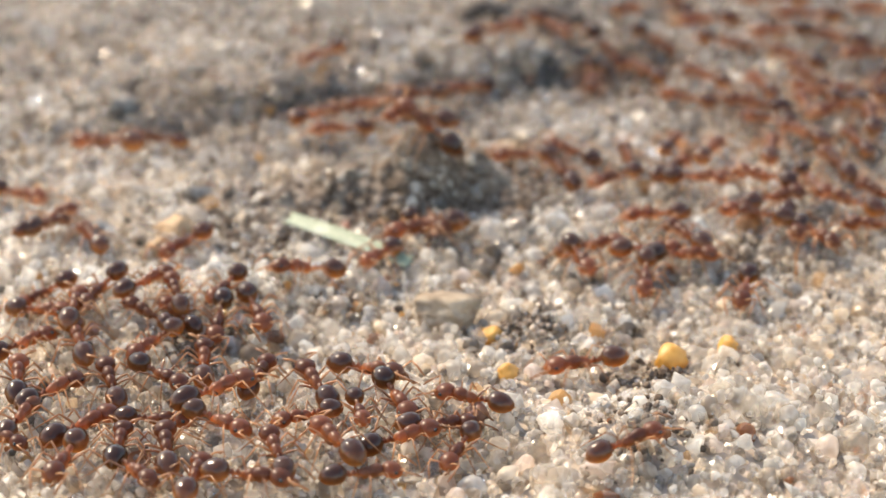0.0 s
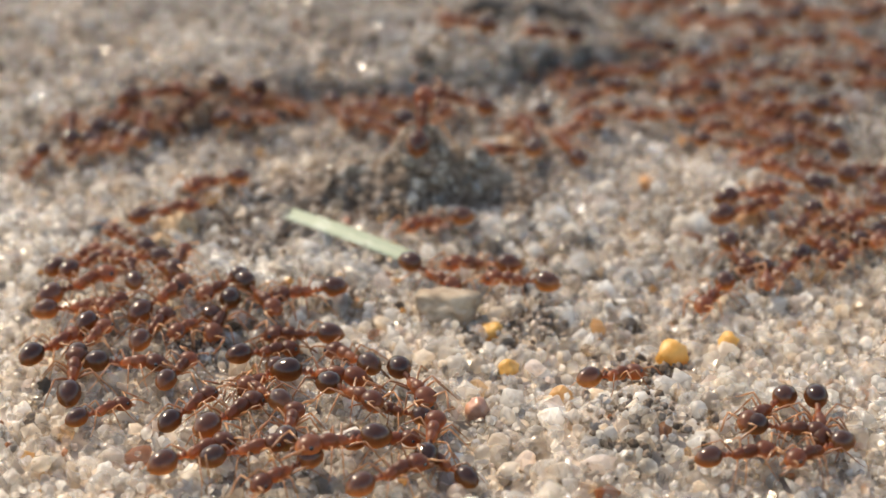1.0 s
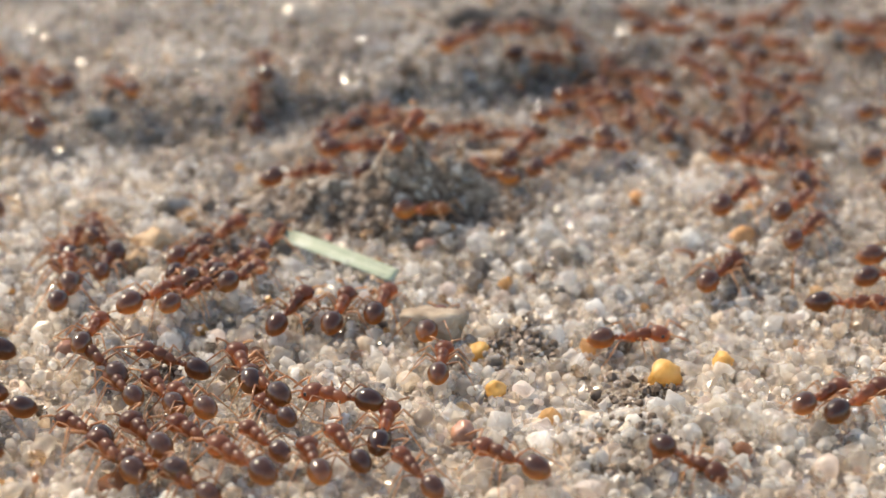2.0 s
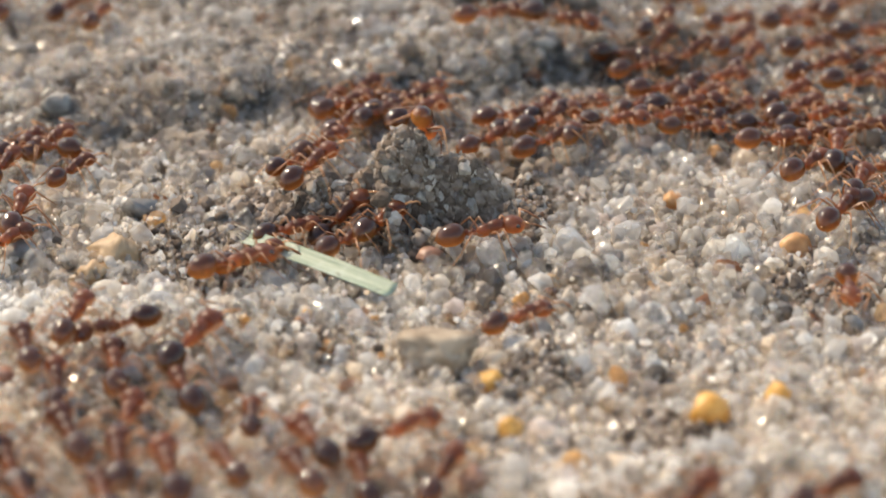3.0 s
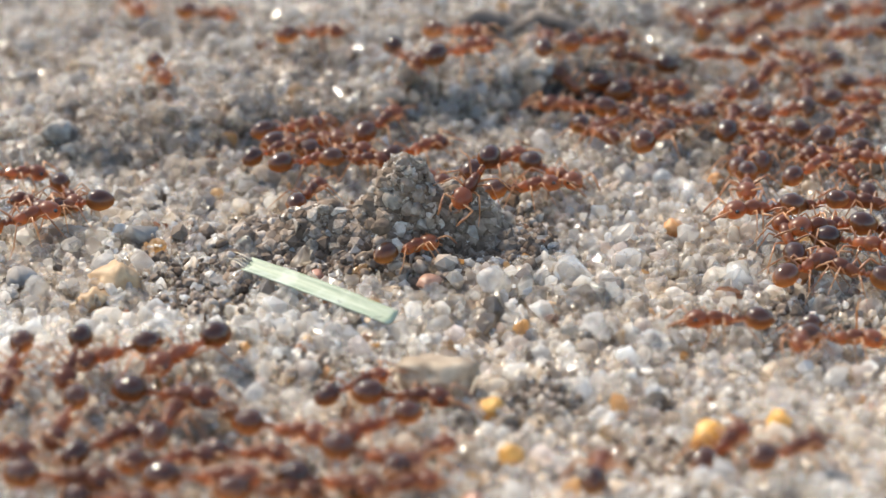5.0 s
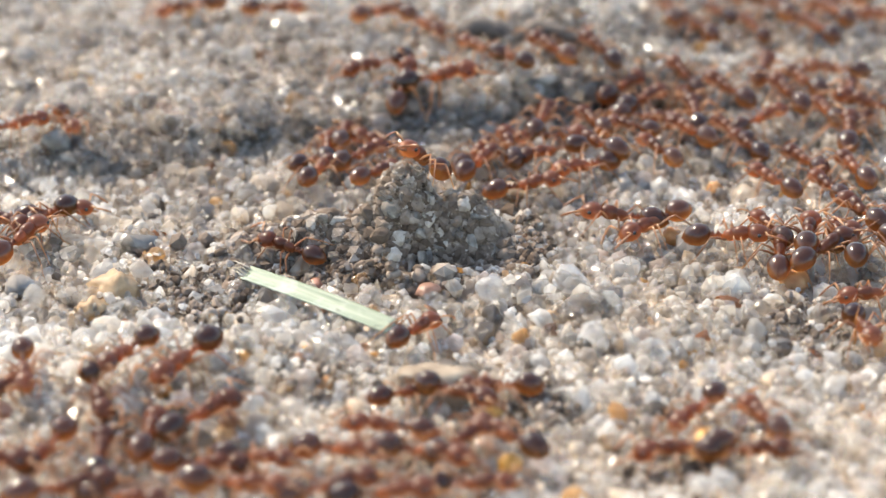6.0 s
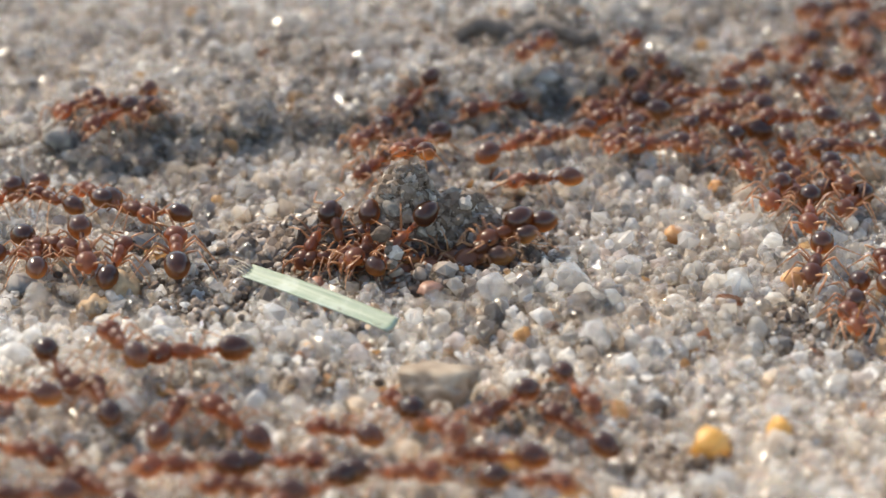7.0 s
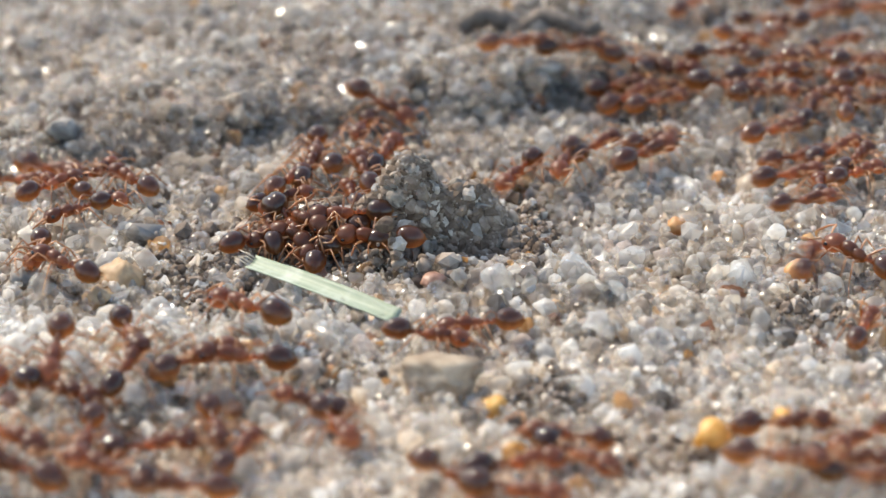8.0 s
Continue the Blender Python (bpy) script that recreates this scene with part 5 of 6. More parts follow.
ant([(0, 8.41, 13.08, 118), (0.5, 8.90, 12.10, 240), (1, 6.30, 9.47, 218), (1.5, 5.62, 9.55, 22), (3, 8.13, 10.19, 26), (3.5, 13.20, 13.24, 97), (4, 7.84, 12.52, 109), (4.5, 12.76, 13.59, 26), (6, 10.84, 13.98, 125), (6.5, 11.47, 15.43, 124), (7, 9.85, 13.55, 172), (7.5, 8.85, 15.79, 65), (8, 12.63, 19.41, 44)], 0.89)
ant([(0, 17.42, 6.51, 90), (0.5, 17.41, 8.14, 164), (1, 14.23, 7.40, 177), (1.5, 13.88, 8.31, 75), (3, 15.18, 10.83, 25), (3.5, 23.43, 12.71, 335), (4, 15.05, 12.29, 351), (4.5, 24.80, 12.04, 332), (6, 15.93, 12.57, 145), (6.5, 17.49, 17.13, 79), (7, 16.41, 15.03, 343), (7.5, 24.04, 15.14, 1), (8, 26.16, 15.16, 1)], 0.92, 0.10)
ant([(0, 17.82, 9.17, 297), (0.5, 17.60, 9.86, 211), (1, 16.18, 8.19, 260), (1.5, 16.43, 9.02, 11), (3, 23.00, 9.47, 10), (3.5, 25.66, 10.63, 178), (4, 13.62, 9.84, 178), (4.5, 15.12, 11.00, 36), (6, 15.53, 11.25, 67), (6.5, 16.36, 13.91, 81), (7, 14.97, 10.18, 225), (7.5, 13.68, 11.20, 71), (8, 15.68, 12.30, 29)], 0.73)
ant([(0, 13.37, 7.76, 143), (0.5, 12.14, 8.39, 218), (1, 11.45, 6.26, 203), (1.5, 11.01, 7.70, 175), (3, 11.76, 7.50, 7), (3.5, 14.30, 8.07, 137), (4, 10.44, 8.71, 162), (4.5, 13.13, 7.72, 170), (6, 11.13, 9.00, 108), (6.5, 12.25, 10.44, 114), (7, 10.71, 8.60, 274), (7.5, 12.46, 7.30, 43), (8, 13.33, 11.03, 77)], 0.82)
ant([(0, 14.28, 5.47, 123), (0.5, 13.33, 6.92, 142), (1, 12.91, 4.67, 127), (1.5, 12.65, 6.23, 80), (3, 13.45, 7.57, 9), (3.5, 22.87, 7.79, 335), (4, 14.28, 7.01, 196), (4.5, 15.70, 5.70, 167), (6, 14.37, 5.98, 109), (6.5, 14.69, 8.63, 90), (7, 13.61, 6.53, 275), (7.5, 15.21, 2.93, 1), (8, 25.12, 6.63, 20)], 0.87, 0.14)
ant([(0, 16.40, 4.60, 103), (0.5, 15.98, 6.42, 151), (1, 14.65, 5.59, 187), (1.5, 14.08, 6.20, 206), (3, 14.78, 6.67, 12), (3.5, 24.18, 8.33, 96), (4, 14.60, 8.51, 190), (4.5, 14.20, 6.56, 212), (6, 13.00, 7.51, 119), (6.5, 12.95, 8.83, 144), (7, 12.08, 6.35, 275), (7.5, 13.38, 4.36, 359), (8, 14.45, 6.30, 61)], 0.81)
ant([(0, 16.16, 8.02, 211), (0.5, 14.68, 7.44, 211), (1, 13.43, 6.39, 171), (1.5, 12.51, 7.78, 105), (3, 12.80, 8.77, 42), (3.5, 15.66, 10.58, 57), (4, 12.31, 8.51, 236), (4.5, 14.14, 8.28, 28), (6, 14.73, 9.78, 85), (6.5, 14.50, 12.61, 152), (7, 12.87, 10.78, 180), (7.5, 12.66, 12.62, 46), (8, 16.02, 14.03, 23)], 0.95)
ant([(0, 17.44, 10.95, 171), (0.5, 15.14, 11.31, 194), (1, 13.11, 9.88, 185), (1.5, 11.73, 11.03, 114), (3, 11.53, 13.46, 63), (3.5, 14.54, 16.50, 153), (4, 8.63, 14.93, 191), (4.5, 11.49, 15.91, 220), (6, 9.38, 15.40, 111), (6.5, 9.33, 21.48, 191), (7, 7.70, 15.06, 251), (7.5, 7.40, 15.83, 34), (8, 11.47, 17.57, 23)], 0.78, 0.09)
ant([(0, 15.42, 12.46, 122), (0.5, 14.17, 14.44, 163), (1, 11.80, 13.60, 200), (1.5, 11.42, 13.41, 179), (3, 11.17, 15.04, 49), (3.5, 15.28, 17.83, 69), (4, 12.85, 19.45, 214), (4.5, 13.70, 16.76, 262), (6, 12.39, 16.10, 75), (6.5, 14.52, 19.89, 71), (7, 11.40, 15.71, 237), (7.5, 12.33, 16.50, 18), (8, 14.42, 16.72, 6)], 0.87)
ant([(0, 14.89, 9.21, 90), (0.5, 14.86, 9.21, 215), (1, 12.82, 7.78, 163), (1.5, 12.79, 9.83, 93), (3, 12.67, 10.42, 38), (3.5, 16.14, 12.45, 201), (4, 10.72, 9.69, 224), (4.5, 12.59, 9.00, 200), (6, 10.50, 10.42, 124), (6.5, 10.95, 11.43, 223), (7, 9.04, 9.08, 269), (7.5, 10.80, 5.21, 338), (8, 13.92, 7.15, 32)], 0.79, 0.02)
ant([(0, 12.97, 9.63, 159), (0.5, 10.28, 10.67, 174), (1, 10.01, 9.92, 208), (1.5, 7.21, 9.01, 224), (3, 8.82, 8.79, 10), (3.5, 13.34, 10.13, 64), (4, 9.18, 9.41, 197), (4.5, 10.84, 9.34, 80), (6, 9.54, 11.53, 86), (6.5, 11.08, 13.08, 64), (7, 10.35, 10.61, 162), (7.5, 8.31, 14.01, 62), (8, 12.15, 14.03, 0)], 0.93)
ant([(0, 10.89, 22.65, 111), (0.5, 11.11, 22.61, 232), (1, 9.27, 20.58, 237), (1.5, 9.42, 20.00, 212), (3, 9.33, 20.33, 44), (3.5, 14.61, 24.99, 56), (4, 12.58, 25.15, 255), (4.5, 14.16, 23.33, 228), (6, 13.30, 24.95, 166), (6.5, 13.08, 24.36, 307), (7, 15.44, 22.15, 253), (7.5, 12.32, 23.12, 92), (8, 15.38, 23.89, 14)], 0.85, 0.09)
ant([(0, 19.92, 20.95, 175), (0.5, 15.87, 21.33, 146), (1, 19.38, 21.13, 314), (1.5, 17.71, 19.45, 323), (3, 24.53, 17.30, 17), (3.5, 28.37, 22.69, 64), (4, 29.08, 26.81, 96), (4.5, 27.85, 27.60, 47), (6, 28.44, 27.55, 265), (6.5, 27.09, 18.30, 207), (7, 25.71, 26.13, 78), (7.5, 28.23, 23.89, 307), (8, 27.18, 24.20, 263)], 0.83)
ant([(0, 7.86, 18.75, 53), (0.5, 9.91, 21.46, 2), (1, 7.87, 18.03, 261), (1.5, 9.28, 17.42, 336), (3, 11.13, 16.59, 35), (3.5, 14.26, 20.93, 78), (4, 12.18, 21.74, 281), (4.5, 14.78, 18.17, 236), (6, 12.74, 22.26, 113), (6.5, 13.25, 21.83, 271), (7, 12.84, 17.50, 269), (7.5, 13.18, 18.17, 19), (8, 15.48, 18.43, 6)], 0.75, 0.08)
ant([(0, 15.15, 22.08, 181), (0.5, 13.48, 22.06, 177), (1, 11.94, 22.27, 182), (1.5, 10.77, 21.96, 306), (3, 14.49, 18.77, 15), (3.5, 15.91, 23.34, 119), (4, 12.04, 23.26, 233), (4.5, 14.68, 21.69, 7), (6, 14.14, 23.53, 91), (6.5, 14.66, 24.10, 6), (7, 16.31, 23.76, 13), (7.5, 15.41, 23.40, 21), (8, 25.92, 27.53, 21)], 0.95, 0.11)
ant([(0, 11.74, 19.78, 191), (0.5, 11.82, 20.94, 195), (1, 12.73, 19.06, 204), (1.5, 13.13, 20.51, 0), (3, 15.99, 19.06, 54), (3.5, 17.03, 25.96, 113), (4, 13.79, 24.14, 270), (4.5, 17.03, 20.53, 351), (6, 16.37, 23.75, 111), (6.5, 16.38, 22.23, 270), (7, 16.38, 19.38, 259), (7.5, 16.01, 20.37, 25), (8, 25.40, 23.53, 19)], 0.9, 0.03)
ant([(0, 16.45, 19.76, 169), (0.5, 15.29, 20.12, 156), (1, 15.49, 20.97, 130), (1.5, 15.61, 21.51, 76), (3, 16.79, 20.30, 27), (3.5, 27.36, 27.60, 34), (4, 27.03, 27.14, 219), (4.5, 26.06, 26.54, 189), (6, 16.63, 25.49, 199), (6.5, 16.82, 23.36, 286), (7, 17.89, 21.19, 332), (7.5, 25.41, 18.71, 345), (8, 27.11, 18.76, 2)], 0.9)
ant([(0, -12.54, -13.19, 111), (0.5, -11.82, -11.94, 45), (1, -10.08, -10.77, 48), (1.5, -11.37, -11.69, 57), (3, -6.34, -5.10, 31), (3.5, 3.59, -2.83, 34), (4, -3.19, -14.50, 246), (4.5, -2.43, -16.07, 345), (6, -0.36, -15.27, 335), (6.5, 0.01, -17.22, 345), (7, -1.27, -16.34, 354), (7.5, 1.48, -17.39, 334), (8, 1.89, -17.90, 339)], 0.92)
ant([(0, -8.18, -11.53, 263), (0.5, -9.48, -11.61, 234), (1, -8.14, -11.60, 263), (1.5, -8.46, -11.57, 66), (3, -3.13, -0.38, 50), (3.5, 4.66, 4.30, 28), (4, -0.93, 0.79, 229), (4.5, 1.70, 0.86, 259), (6, -0.98, 0.86, 227), (6.5, -0.25, -1.23, 237), (7, -2.27, -1.10, 231), (7.5, -3.16, -4.82, 311), (8, -4.09, -0.81, 90)], 0.87)
ant([(0, -10.73, -9.62, 51), (0.5, -11.54, -9.13, 105), (1, -11.26, -7.60, 151), (1.5, -12.54, -8.37, 105), (3, -14.71, 5.44, 63), (3.5, -4.51, 7.31, 308), (4, -13.13, 3.43, 253), (4.5, -4.99, 5.73, 15), (6, -4.22, 5.79, 65), (6.5, -3.15, 7.60, 57), (7, -4.17, 0.23, 251), (7.5, -5.56, 0.79, 305), (8, -4.95, 0.45, 289)], 0.81)
ant([(0, -14.43, -9.44, 215), (0.5, -14.13, -9.25, 52), (1, -13.11, -7.72, 61), (1.5, -12.89, -9.33, 99), (3, -14.93, 3.40, 78), (3.5, -9.67, 5.20, 103), (4, -13.95, 2.72, 217), (4.5, -12.66, 2.92, 246), (6, -12.90, 2.18, 20), (6.5, -10.44, 3.74, 112), (7, -10.64, 1.85, 324), (7.5, -6.75, 1.10, 38), (8, -5.62, 0.56, 100)], 0.8)
ant([(0, -10.15, -13.38, 229), (0.5, -10.59, -11.22, 288), (1, -9.08, -12.25, 234), (1.5, -9.91, -11.99, 69), (3, -5.88, -3.96, 35), (3.5, 4.30, -2.03, 293), (4, -2.06, -13.16, 242), (4.5, -1.97, -13.94, 228), (6, -1.55, -13.45, 170), (6.5, -1.21, -12.73, 138), (7, -1.17, -12.31, 119), (7.5, -1.64, -13.69, 339), (8, 3.16, -13.99, 183)], 0.8)
ant([(0, -13.20, -11.21, 86), (0.5, -13.08, -9.59, 81), (1, -13.01, -9.85, 37), (1.5, -12.47, -10.47, 95), (3, -13.78, -0.85, 91), (3.5, -12.64, 3.00, 169), (4, -21.36, -2.65, 243), (4.5, -13.90, 0.48, 17), (6, -13.74, -0.32, 67), (6.5, -12.87, 0.91, 334), (7, -11.58, -1.37, 278), (7.5, -11.39, -10.08, 272), (8, -11.24, -10.40, 272)], 0.93, 0.10)
ant([(0, -10.69, -11.48, 136), (0.5, -11.91, -10.31, 106), (1, -11.31, -9.29, 108), (1.5, -11.60, -10.28, 95), (3, -12.43, 2.58, 64), (3.5, -3.72, 6.15, 61), (4, -12.92, 2.11, 307), (4.5, -4.30, 4.23, 19), (6, -4.96, 0.03, 153), (6.5, -1.47, -1.62, 323), (7, -3.43, -1.14, 158), (7.5, -4.97, -0.18, 154), (8, -5.39, -0.19, 171)], 0.76, 0.04)
ant([(0, -8.13, -9.64, 246), (0.5, -9.24, -9.98, 246), (1, -8.27, -9.95, 239), (1.5, -9.78, -10.68, 68), (3, -4.88, -1.71, 45), (3.5, 1.64, 0.76, 269), (4, -5.06, -9.64, 181), (4.5, -1.17, 0.72, 35), (6, -0.86, -6.70, 61), (6.5, 0.26, -2.81, 163), (7, -1.55, -0.99, 243), (7.5, -2.41, -7.96, 279), (8, -0.53, -7.80, 5)], 0.81)
ant([(0, -22.69, -8.15, 262), (0.5, -23.57, -14.25, 267), (1, -22.98, -12.91, 252), (1.5, -22.42, -15.28, 250), (3, -22.50, -13.97, 102), (3.5, -23.03, -12.43, 64), (4, -21.60, -12.10, 0), (4.5, -20.21, -12.45, 307), (6, -22.23, -12.16, 114), (6.5, -21.14, -10.30, 78), (7, -22.29, -10.68, 228), (7.5, -22.89, -12.24, 118), (8, -23.13, -9.12, 94)], 0.83, 0.08)
ant([(0, -12.26, -9.85, 244), (0.5, -12.56, -8.68, 87), (1, -12.04, -5.33, 134), (1.5, -11.48, -7.87, 99), (3, -13.65, 4.62, 152), (3.5, -5.40, 5.21, 55), (4, -12.53, 0.73, 209), (4.5, -12.01, 1.55, 169), (6, -13.27, 1.50, 227), (6.5, -13.34, 2.33, 154), (7, -12.78, -0.72, 323), (7.5, -11.61, 1.00, 282), (8, -12.24, -3.17, 147)], 0.86, 0.11)
ant([(0, -6.86, -11.02, 291), (0.5, -8.09, -11.26, 330), (1, -6.79, -10.39, 299), (1.5, -8.79, -10.14, 77), (3, -4.17, 0.97, 51), (3.5, 4.20, 5.70, 83), (4, -3.36, 7.33, 202), (4.5, 1.70, 4.71, 10), (6, 2.43, 8.35, 96), (6.5, 1.08, 10.47, 224), (7, -1.81, 4.18, 271), (7.5, -5.60, 2.39, 162), (8, -4.78, 5.14, 73)], 0.88)
ant([(0, -9.59, -10.26, 110), (0.5, -10.16, -8.73, 95), (1, -9.79, -8.17, 80), (1.5, -11.25, -8.82, 67), (3, -4.12, 4.90, 48), (3.5, 2.02, 5.89, 359), (4, -7.10, 4.95, 30), (4.5, -3.38, 5.95, 13), (6, -2.30, 6.10, 49), (6.5, -1.89, 7.69, 266), (7, -2.77, -0.68, 256), (7.5, -3.90, -0.20, 163), (8, -4.73, -0.09, 151)], 0.78, 0.10)
ant([(0, -9.54, -11.36, 124), (0.5, -10.55, -9.88, 105), (1, -10.05, -9.40, 111), (1.5, -10.62, -9.86, 69), (3, -4.99, 3.65, 45), (3.5, -2.58, 7.06, 141), (4, -12.17, 9.53, 194), (4.5, -6.65, 6.06, 38), (6, -4.56, 7.17, 53), (6.5, -3.50, 10.19, 226), (7, -9.70, 1.92, 160), (7.5, -5.99, 1.58, 11), (8, -5.45, 2.76, 26)], 0.75)
ant([(0, -14.29, -10.93, 328), (0.5, -14.03, -10.57, 1), (1, -13.08, -11.31, 16), (1.5, -14.08, -10.89, 132), (3, -23.67, 0.40, 129), (3.5, -24.92, 2.27, 113), (4, -25.75, 5.34, 75), (4.5, -24.18, 5.05, 285), (6, -23.29, -4.08, 243), (6.5, -24.67, 5.23, 106), (7, -25.55, 3.99, 324), (7.5, -22.46, 3.61, 0), (8, -14.53, 4.07, 3)], 0.85)
ant([(0, -22.73, -10.54, 294), (0.5, -20.74, -14.92, 304), (1, -21.58, -12.24, 353), (1.5, -21.53, -14.57, 21), (3, -22.16, -11.37, 94), (3.5, -21.74, -11.55, 109), (4, -22.87, -9.30, 171), (4.5, -22.23, -12.41, 257), (6, -23.95, -13.82, 115), (6.5, -23.26, -10.17, 93), (7, -24.24, -8.01, 358), (7.5, -20.22, -10.25, 48), (8, -21.39, -4.82, 102)], 0.92, 0.12)
ant([(0, -14.53, -15.80, 94), (0.5, -14.66, -13.79, 65), (1, -13.60, -13.77, 55), (1.5, -13.32, -11.87, 160), (3, -20.18, -11.36, 164), (3.5, -21.22, -9.62, 131), (4, -23.95, -7.01, 180), (4.5, -24.20, -9.63, 175), (6, -23.99, -7.66, 74), (6.5, -23.50, -7.13, 78), (7, -22.68, -1.47, 64), (7.5, -21.67, -3.31, 226), (8, -24.35, -3.19, 177)], 0.9)
ant([(0, -11.41, -15.95, 103), (0.5, -11.90, -13.89, 68), (1, -10.19, -12.87, 75), (1.5, -10.80, -14.62, 134), (3, -11.90, -11.09, 109), (3.5, -12.50, -9.72, 165), (4, -22.09, -8.39, 185), (4.5, -22.77, -10.61, 129), (6, -21.15, -8.12, 96), (6.5, -21.76, -9.53, 113), (7, -23.44, -2.80, 111), (7.5, -23.63, -4.78, 172), (8, -24.32, -3.75, 175)], 0.86)
ant([(0, -14.50, -13.31, 44), (0.5, -12.78, -11.64, 32), (1, -12.05, -11.77, 58), (1.5, -12.34, -11.61, 102), (3, -13.89, -3.08, 53), (3.5, -5.10, -2.17, 301), (4, -9.92, -9.57, 242), (4.5, -9.61, -10.47, 196), (6, -9.26, -9.68, 236), (6.5, -10.02, -9.60, 99), (7, -10.48, -1.82, 84), (7.5, -8.60, -9.68, 279), (8, -9.32, -9.04, 285)], 0.83)
ant([(0, -13.18, -16.77, 45), (0.5, -11.87, -15.45, 30), (1, -10.79, -15.39, 359), (1.5, -11.47, -16.23, 199), (3, -20.04, -18.57, 191), (3.5, -22.16, -18.38, 167), (4, -22.64, -17.96, 102), (4.5, -22.97, -14.61, 71), (6, -21.77, -15.37, 306), (6.5, -21.25, -16.95, 258), (7, -20.20, -15.43, 303), (7.5, -20.08, -16.02, 330), (8, -20.83, -14.10, 111)], 0.87, 0.13)
ant([(0, -20.52, -15.31, 213), (0.5, -23.03, -16.91, 213), (1, -22.51, -16.58, 193), (1.5, -23.93, -17.82, 132), (3, -23.62, -15.61, 87), (3.5, -23.64, -12.67, 56), (4, -22.51, -15.15, 1), (4.5, -20.10, -12.63, 22), (6, -20.67, -14.40, 146), (6.5, -21.56, -11.63, 101), (7, -21.29, -11.31, 277), (7.5, -21.18, -14.89, 196), (8, -22.93, -11.77, 119)], 0.84, 0.11)
ant([(0, -22.25, -15.53, 245), (0.5, -23.26, -17.67, 305), (1, -20.35, -18.20, 12), (1.5, -21.57, -17.32, 145), (3, -23.46, -16.05, 100), (3.5, -22.20, -13.88, 320), (4, -21.87, -17.41, 296), (4.5, -21.04, -16.27, 348), (6, -20.29, -17.75, 230), (6.5, -22.52, -18.00, 102), (7, -20.73, -15.62, 66), (7.5, -21.40, -15.52, 137), (8, -22.67, -13.83, 127)], 0.9)
ant([(0, -9.57, -18.33, 0), (0.5, -10.74, -17.27, 82), (1, -9.17, -15.46, 70), (1.5, -9.91, -16.12, 124), (3, -10.89, -12.95, 104), (3.5, -11.04, -11.52, 143), (4, -12.05, -12.79, 145), (4.5, -12.21, -12.40, 100), (6, -12.71, -11.50, 55), (6.5, -12.31, -11.80, 177), (7, -20.26, -11.09, 193), (7.5, -20.72, -13.81, 174), (8, -23.69, -10.73, 134)], 0.8)
ant([(0, -6.43, -15.29, 80), (0.5, -6.05, -13.05, 64), (1, -5.16, -12.64, 163), (1.5, -6.14, -13.12, 77), (3, -2.88, -2.79, 50), (3.5, 4.14, -0.77, 268), (4, -3.16, -12.85, 243), (4.5, -1.76, -12.13, 20), (6, 0.52, -11.48, 321), (6.5, 2.27, -13.48, 22), (7, 1.67, -12.16, 235), (7.5, 3.49, -13.77, 345), (8, 9.41, -14.21, 356)], 0.86)
ant([(0, -9.75, -15.73, 313), (0.5, -9.74, -15.16, 29), (1, -6.43, -13.86, 37), (1.5, -8.63, -15.00, 130), (3, -9.52, -10.21, 204), (3.5, -8.57, -7.98, 240), (4, -10.80, -10.96, 216), (4.5, -11.29, -9.95, 243), (6, -9.82, -11.45, 291), (6.5, -10.45, -11.03, 271), (7, -11.01, -10.60, 296), (7.5, -11.25, -11.95, 329), (8, -10.97, -12.15, 343)], 0.84)
ant([(0, -7.54, -19.04, 319), (0.5, -6.25, -18.37, 48), (1, -6.15, -17.50, 133), (1.5, -7.46, -17.08, 133), (3, -8.73, -14.69, 88), (3.5, -7.22, -10.87, 67), (4, -7.62, -12.10, 307), (4.5, -5.35, -13.32, 333), (6, -2.61, -14.68, 345), (6.5, -2.20, -14.19, 147), (7, -5.91, -12.56, 127), (7.5, -3.87, -12.00, 339), (8, -2.93, -13.68, 299)], 0.88)
ant([(0, -8.47, -14.46, 89), (0.5, -8.07, -15.42, 324), (1, -6.44, -15.92, 248), (1.5, -8.76, -17.09, 126), (3, -9.33, -11.92, 97), (3.5, -9.55, -10.57, 83), (4, -10.39, -12.60, 250), (4.5, -10.43, -13.05, 254), (6, -10.91, -14.44, 255), (6.5, -10.94, -14.95, 117), (7, -12.15, -12.03, 161), (7.5, -10.74, -14.21, 313), (8, -9.87, -14.49, 268)], 0.86)
ant([(0, -7.63, -17.14, 40), (0.5, -6.24, -15.97, 19), (1, -4.23, -15.98, 351), (1.5, -6.21, -15.10, 119), (3, -7.25, -10.57, 70), (3.5, -2.52, -5.07, 73), (4, -8.07, -10.34, 224), (4.5, -7.53, -9.97, 231), (6, -7.53, -9.71, 239), (6.5, -7.73, -10.00, 97), (7, -8.60, -1.53, 95), (7.5, -6.50, -9.06, 290), (8, -6.07, -7.29, 145)], 0.98, 0.04)
ant([(0, -12.11, -21.37, 264), (0.5, -11.14, -21.94, 2), (1, -8.01, -21.21, 34), (1.5, -9.28, -20.68, 131), (3, -11.59, -17.11, 117), (3.5, -12.18, -15.04, 174), (4, -21.14, -16.17, 114), (4.5, -12.33, -15.40, 5), (6, -12.38, -15.48, 358), (6.5, -11.81, -16.54, 347), (7, -11.76, -14.96, 348), (7.5, -12.25, -15.39, 336), (8, -12.07, -14.62, 323)], 0.94, 0.04)
